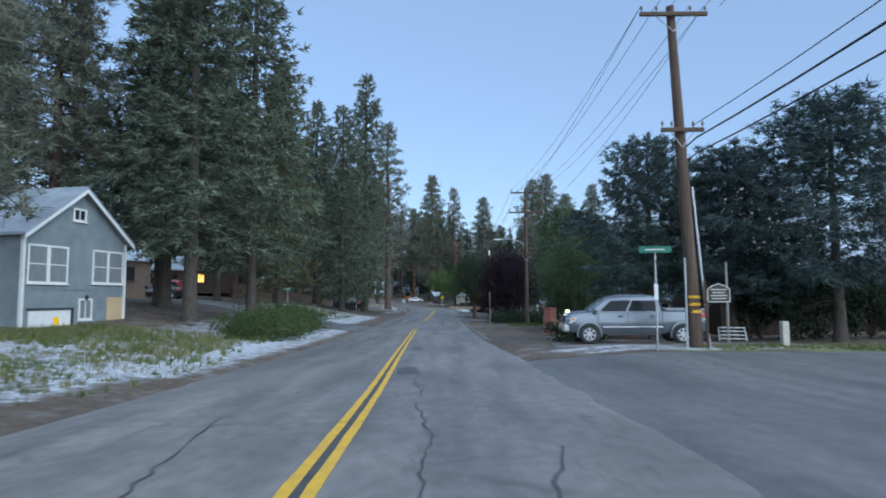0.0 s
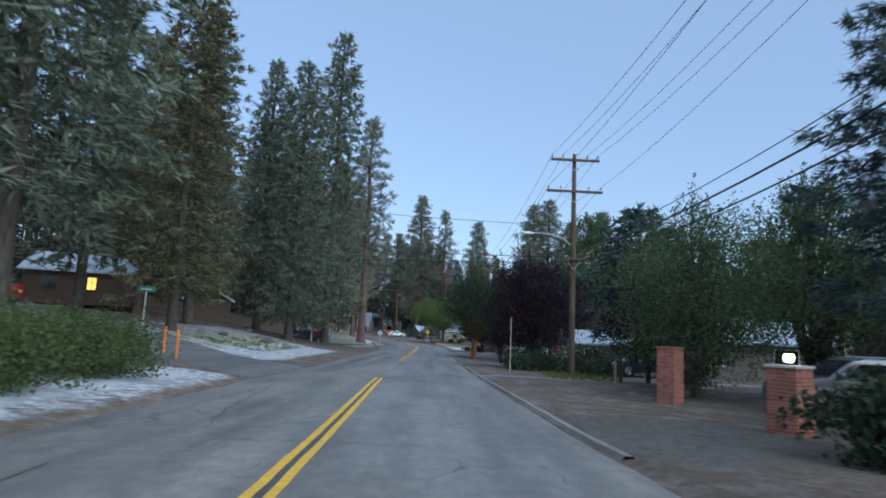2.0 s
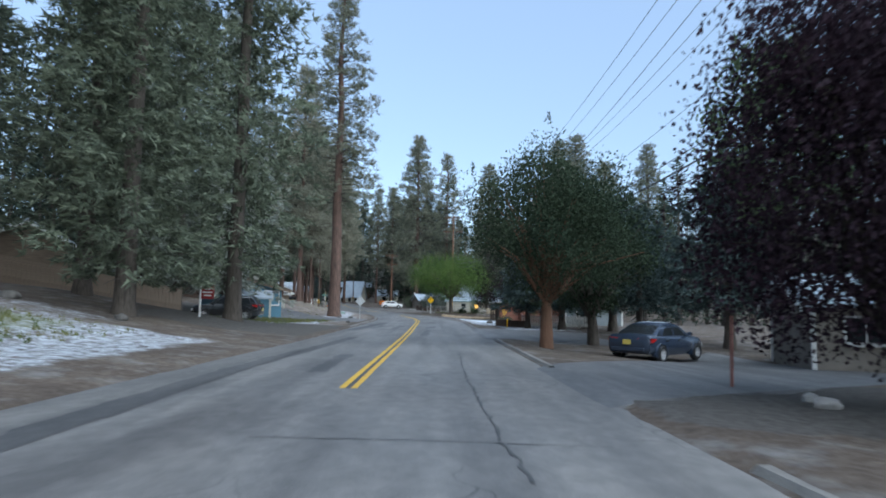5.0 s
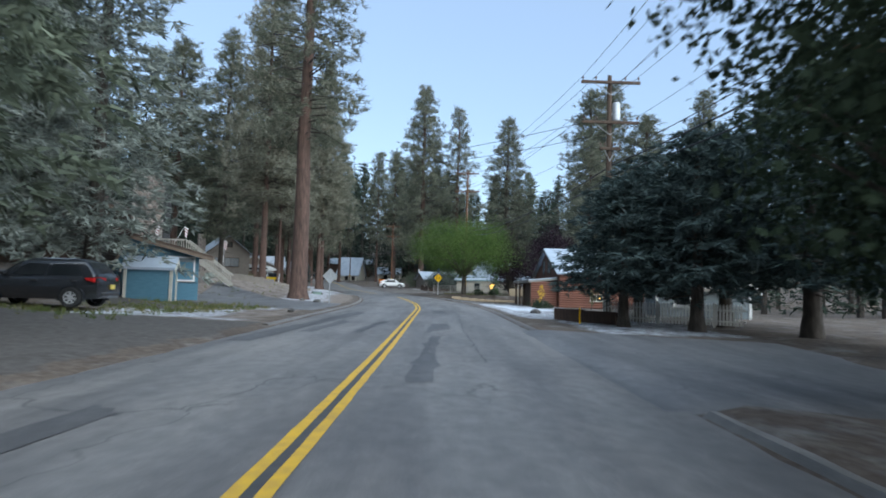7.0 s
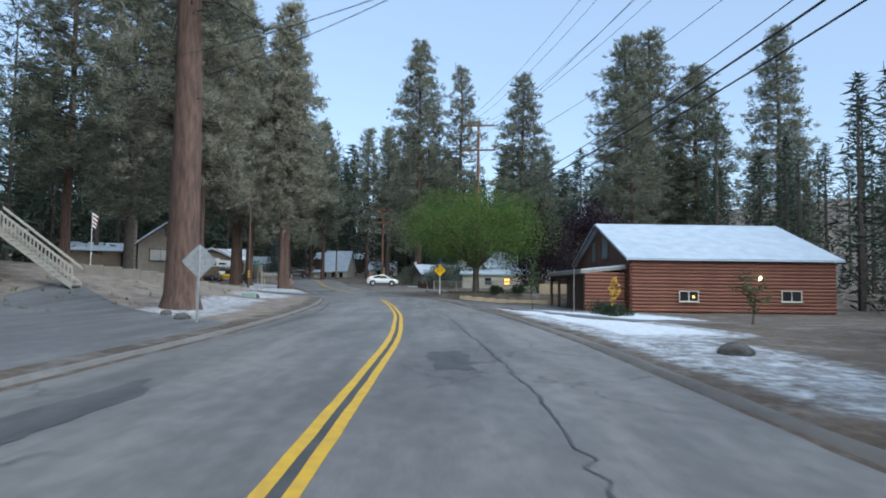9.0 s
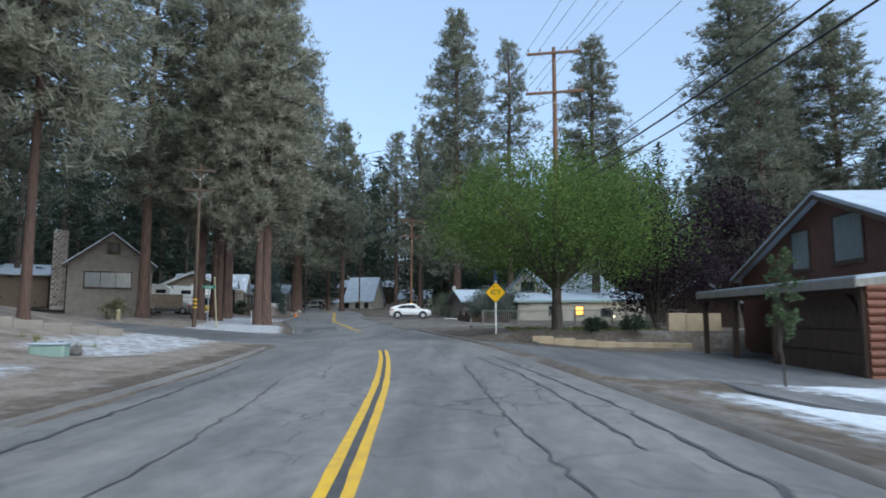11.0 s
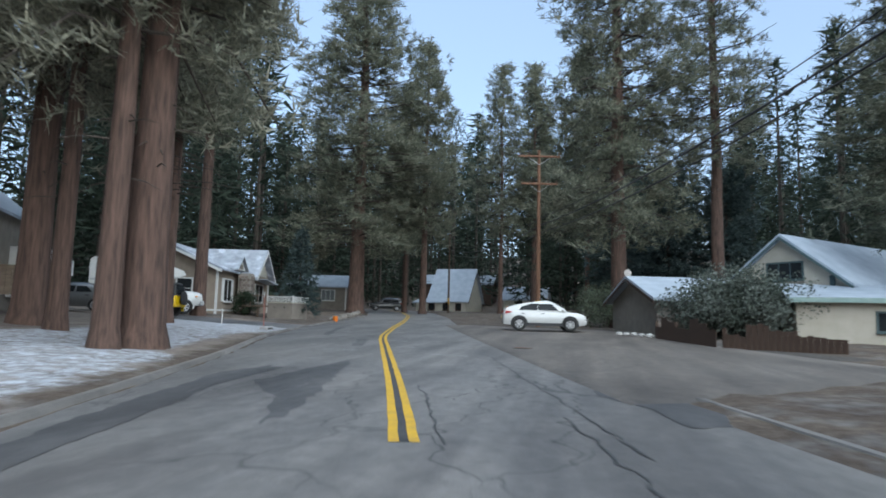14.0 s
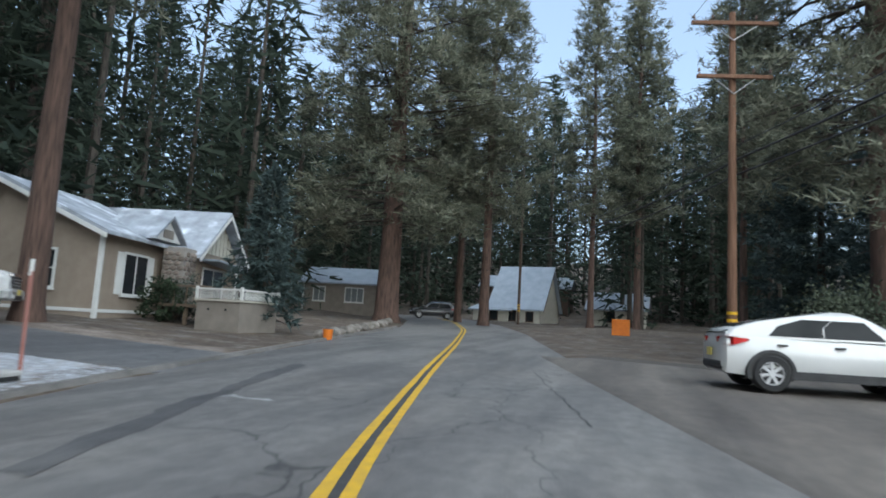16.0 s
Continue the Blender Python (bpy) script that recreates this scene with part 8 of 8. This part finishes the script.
grass_tufts("verge_grass", [(-17, -8, 18, 29, 900, .3), (-12, -7, 5, 22, 350, .2), (-16, -10, 92, 110, 300, .2), (-15, -10.5, 60, 76, 420, .16), (5.5, 9, 52, 62, 300, .25), (-21, -13, 120, 142, 70, .2), (-15, -9, 101, 108, 350, .15), (-11, -6, -2, 18, 500, .18), (0, 8, 154, 162, 300, .2), (9, 20, 19, 24, 600, .12)], 77, "thin dry and green grass on the verges")

# ---- wear on the road ----
LONG = [[(2.15, 60), (2.05, 68), (2.2, 74)], [(2.0, 88), (1.9, 96), (2.1, 106), (1.8, 114), (1.9, 124)], [(1.9, 124), (1.75, 131), (2.0, 138)], [(-1.9, 121), (-1.7, 128), (-2.0, 134)], [(-1.9, 140), (-1.5, 147), (-1.7, 152)], [(1.8, 140), (2.1, 147), (1.7, 158), (2.1, 164)],
        [(3.0, 173.6), (2.6, 167.9), (2.5, 165.3), (2.3, 162)], [(2.5, 192.1), (2.6, 188.8), (2.6, 185.1)], [(.45, 166.4), (.4, 162)], [(-1.8, 31.8), (-2.3, 34.8), (-2.7, 40.2)], [(4.0, 11.2), (3.9, 8.1), (3.9, 6.0)], [(-2.4, 20), (-2.0, 24), (-2.5, 29)], [(-1.2, 134), (-1.3, 137)], [(0.9, 4), (1.0, 7), (0.8, 9.5)], [(0.9, 10), (0.7, 13), (0.9, 15)], [(1.9, 4), (2.4, 6.2)], [(.9, 44), (1.1, 47), (.9, 50)], [(1.9, 43), (2.2, 46.5)], [(-1.3, 4), (-1.8, 8)], [(.3, 18), (.6, 22)], [(1.2, 152), (1.1, 157), (1.3, 160)]]
for i, p in enumerate(LONG):
    crack_line(p, .04, i)
for i, p in enumerate(([(3.2, 124), (3.5, 131), (3.3, 141)], [(2.8, 128), (3.0, 135), (2.7, 140)], [(3.1, 151), (3.4, 158), (3.2, 161)], [(-3.5, 116), (-3.3, 126), (-3.6, 137)])):
    crack_line(p, .07, 80 + i)
ACROSS = [(31, -2.2, 1.9), (8.2, -3.2, -.4), (7.5, -3.6, .2), (13.0, -.5, 3.8), (22.5, -3.5, 3.6), (47, -3.7, 3.8), (52.8, -3.7, 3.9), (61.5, -.5, 3.2), (64.5, .2, 3.0), (12, 1.5, 3.9), (35.5, -3.6, -1), (158.6, -3.4, .8)]
for i, (y, a, b) in enumerate(ACROSS):
    crack_line([(a, y + random.uniform(-.3, .3)), ((a + b) / 2, y), (b, y + random.uniform(-.3, .3))], .025, 50 + i)
patch([(.68, 85.5), (1.08, 85.5), (1.05, 90), (1.15, 93.5), (.92, 93.3), (.82, 90)], 1)
patch([(.7, 94.5), (1.5, 96.5), (1.5, 99), (.9, 98.8)], 2)
patch([(.9, 108), (1.5, 108), (1.4, 110.5), (.8, 110.2)], 14)
patch([(-3.8, 91), (-3.2, 91), (-2.3, 106), (-2.8, 107)], 3)
patch([(-2.95, 59), (-2.5, 59), (-2.6, 69), (-2.1, 83), (-2.4, 83.5), (-3.05, 69)], 4)
patch([(-1.3, 94), (-1.0, 94), (-.9, 97), (-.65, 99.6), (-.9, 99.6), (-1.15, 97)], 5)
patch([(-2.75, 94), (-2.35, 94), (-2.0, 99), (-2.35, 99.6)], 25)
patch([(-1.2, 68), (-.8, 68), (-.9, 73), (-1.3, 73)], 15)
patch([(-2.5, 165.8), (-1.8, 168.1), (-.9, 170.5), (-1.05, 167.6), (-1.2, 165), (-1.4, 163.2), (-1.6, 162.3), (-1.75, 164.1)], 6)
patch([(3.8, 172), (4.5, 172), (4.6, 168.8), (4.6, 164.5), (3.5, 163.8), (3.7, 165.2), (3.3, 166.3), (4.1, 168.6)], 26)
patch([(3.9, 190.3), (4.35, 190.3), (4.35, 189.5), (3.9, 189.5)], 27)
patch([(4.1, 185.2), (4.5, 185.2), (4.4, 183.8), (4.1, 183.8)], 28)
patch([(-3.75, 160), (-3.2, 160), (-3.0, 165.4), (-2.35, 168), (-2.7, 168.4), (-3.4, 166.9), (-3.75, 163)], 7)
patch([(-2.6, 180.5), (-2.3, 180.5), (-2.5, 184), (-2.8, 189.4), (-3.1, 189.4), (-2.8, 184.5)], 10)
patch([(-1.1, 175), (-.7, 175), (-.6, 178.5), (-1.0, 178.5)], 11)
patch([(.3, 14.2), (.8, 14.2), (.7, 16.5), (.2, 16)], 13)
patch([(.4, 24), (.9, 24), (.8, 26.5), (.5, 26.4)], 16)
for a, b, y in ((-1.9, -.9, 173.2), (1.3, 2.3, 172.8), (.4, 1.0, 175.2), (.2, .9, 178.4), (-2.6, -1.8, 184.5)):
    patch([(a, y), (b, y), (b, y + .1), (a, y + .1)], 20, M_CHALK, "chalk_mark")


# asphalt berms along both edges, gutter strips, side street and drives
def berm(y0, y1, d, name, label, w=.24, h=.06, material=None, seed=0):
    rng = np.random.default_rng(seed)
    m = Mesh()
    rows = []
    for y in np.arange(y0, y1, .6):
        s = float(road_x(y + 1) - road_x(y - 1)) / 2
        q = math.hypot(1, s)
        row = []
        for dd, z in ((-w / 2, -.02), (-w / 4, h), (w / 4, h * rng.uniform(.8, 1.1)), (w / 2, -.04)):
            k = (float(d(y)) if callable(d) else d) + dd + rng.normal(0, .012)
            x, yy = float(road_x(y)) + k / q, y - k * s / q
            row.append((x, yy, float(road_z(y)) + z + .012))
        rows.append(row)
    m.loft(rows, closed=False, caps=False)
    ob = part(name, m, material or M_KERB, None, label, True)
    return tagged(ob, category="kerb", kind="structure")


berm(30.5, 61, 4.25, "kerb_1", "worn low asphalt kerb")
berm(70, 84, 4.25, "kerb_2", "worn low asphalt kerb", seed=2)
berm(97, 134, 4.3, "kerb_6", "crumbling low asphalt kerb edged with dirt", w=.34, h=.035, material=M_LOT, seed=5)
berm(143, 190, lambda y: right_edge(y) + .13, "kerb_3", "worn low asphalt kerb", seed=3, h=.04)
berm(96, 145, -4.2, "kerb_4", "worn low asphalt kerb", seed=6)
berm(158, 215, lambda y: -left_edge(y) - .2, "kerb_5", "worn low asphalt kerb", seed=7)


def drive(name, outline, material, label, cells=14):
    """A paved patch draped on the ground: four corners, its edges sunk into the soil."""
    a, b, c, d = [Vector((*p, 0)) for p in outline]
    rows = []
    for i in range(-1, cells + 2):
        row = []
        for j in range(-1, cells + 2):
            u, v = min(max(i / cells, -.02), 1.02), min(max(j / cells, -.02), 1.02)
            p = a.lerp(b, u).lerp(d.lerp(c, u), v)
            edge = i in (-1, cells + 1) or j in (-1, cells + 1)
            wob = .012 * noise.noise(Vector((p.x * .6, p.y * .6, 0)))
            row.append((p.x, p.y, float(land(p.x, p.y)) + (-.14 if edge else .006 + wob)))
        rows.append(row)
    ob = part(name, Mesh().loft(rows, closed=False, caps=False), material, None, label, True)
    return tagged(ob, category="pavement", kind="structure")


PAVING = {"side_street": (M_SIDE, "asphalt side street joining the road"), "pavement_1": (M_KERB, "pale concrete driveway under the pickup"), "pavement_2": (M_PAVE, "pale asphalt driveway"), "pavement_3": (M_PAVE, "cracked grey asphalt driveway"),
          "pavement_4": (M_PAVE, "grey asphalt drive under the spruces"), "side_lane": (M_PAVE, "pale asphalt lane rising between the trees"), "side_road": (M_PAVE, "grey asphalt side street on the left"),
          "pavement_5": (M_PAVE, "asphalt drive beside the blue house"), "pavement_6": (M_PAVE, "asphalt drive in front of the carport"), "pavement_9": (M_PAVE, "asphalt path between strips of old snow"), "pavement_7": (M_PAVE, "narrow asphalt drive beside the tan house"), "pavement_8": (M_LOT, "dark worn asphalt lot beside the road")}
for nm, quad, cells in DRIVES:
    drive(nm, quad, *PAVING[nm], cells)
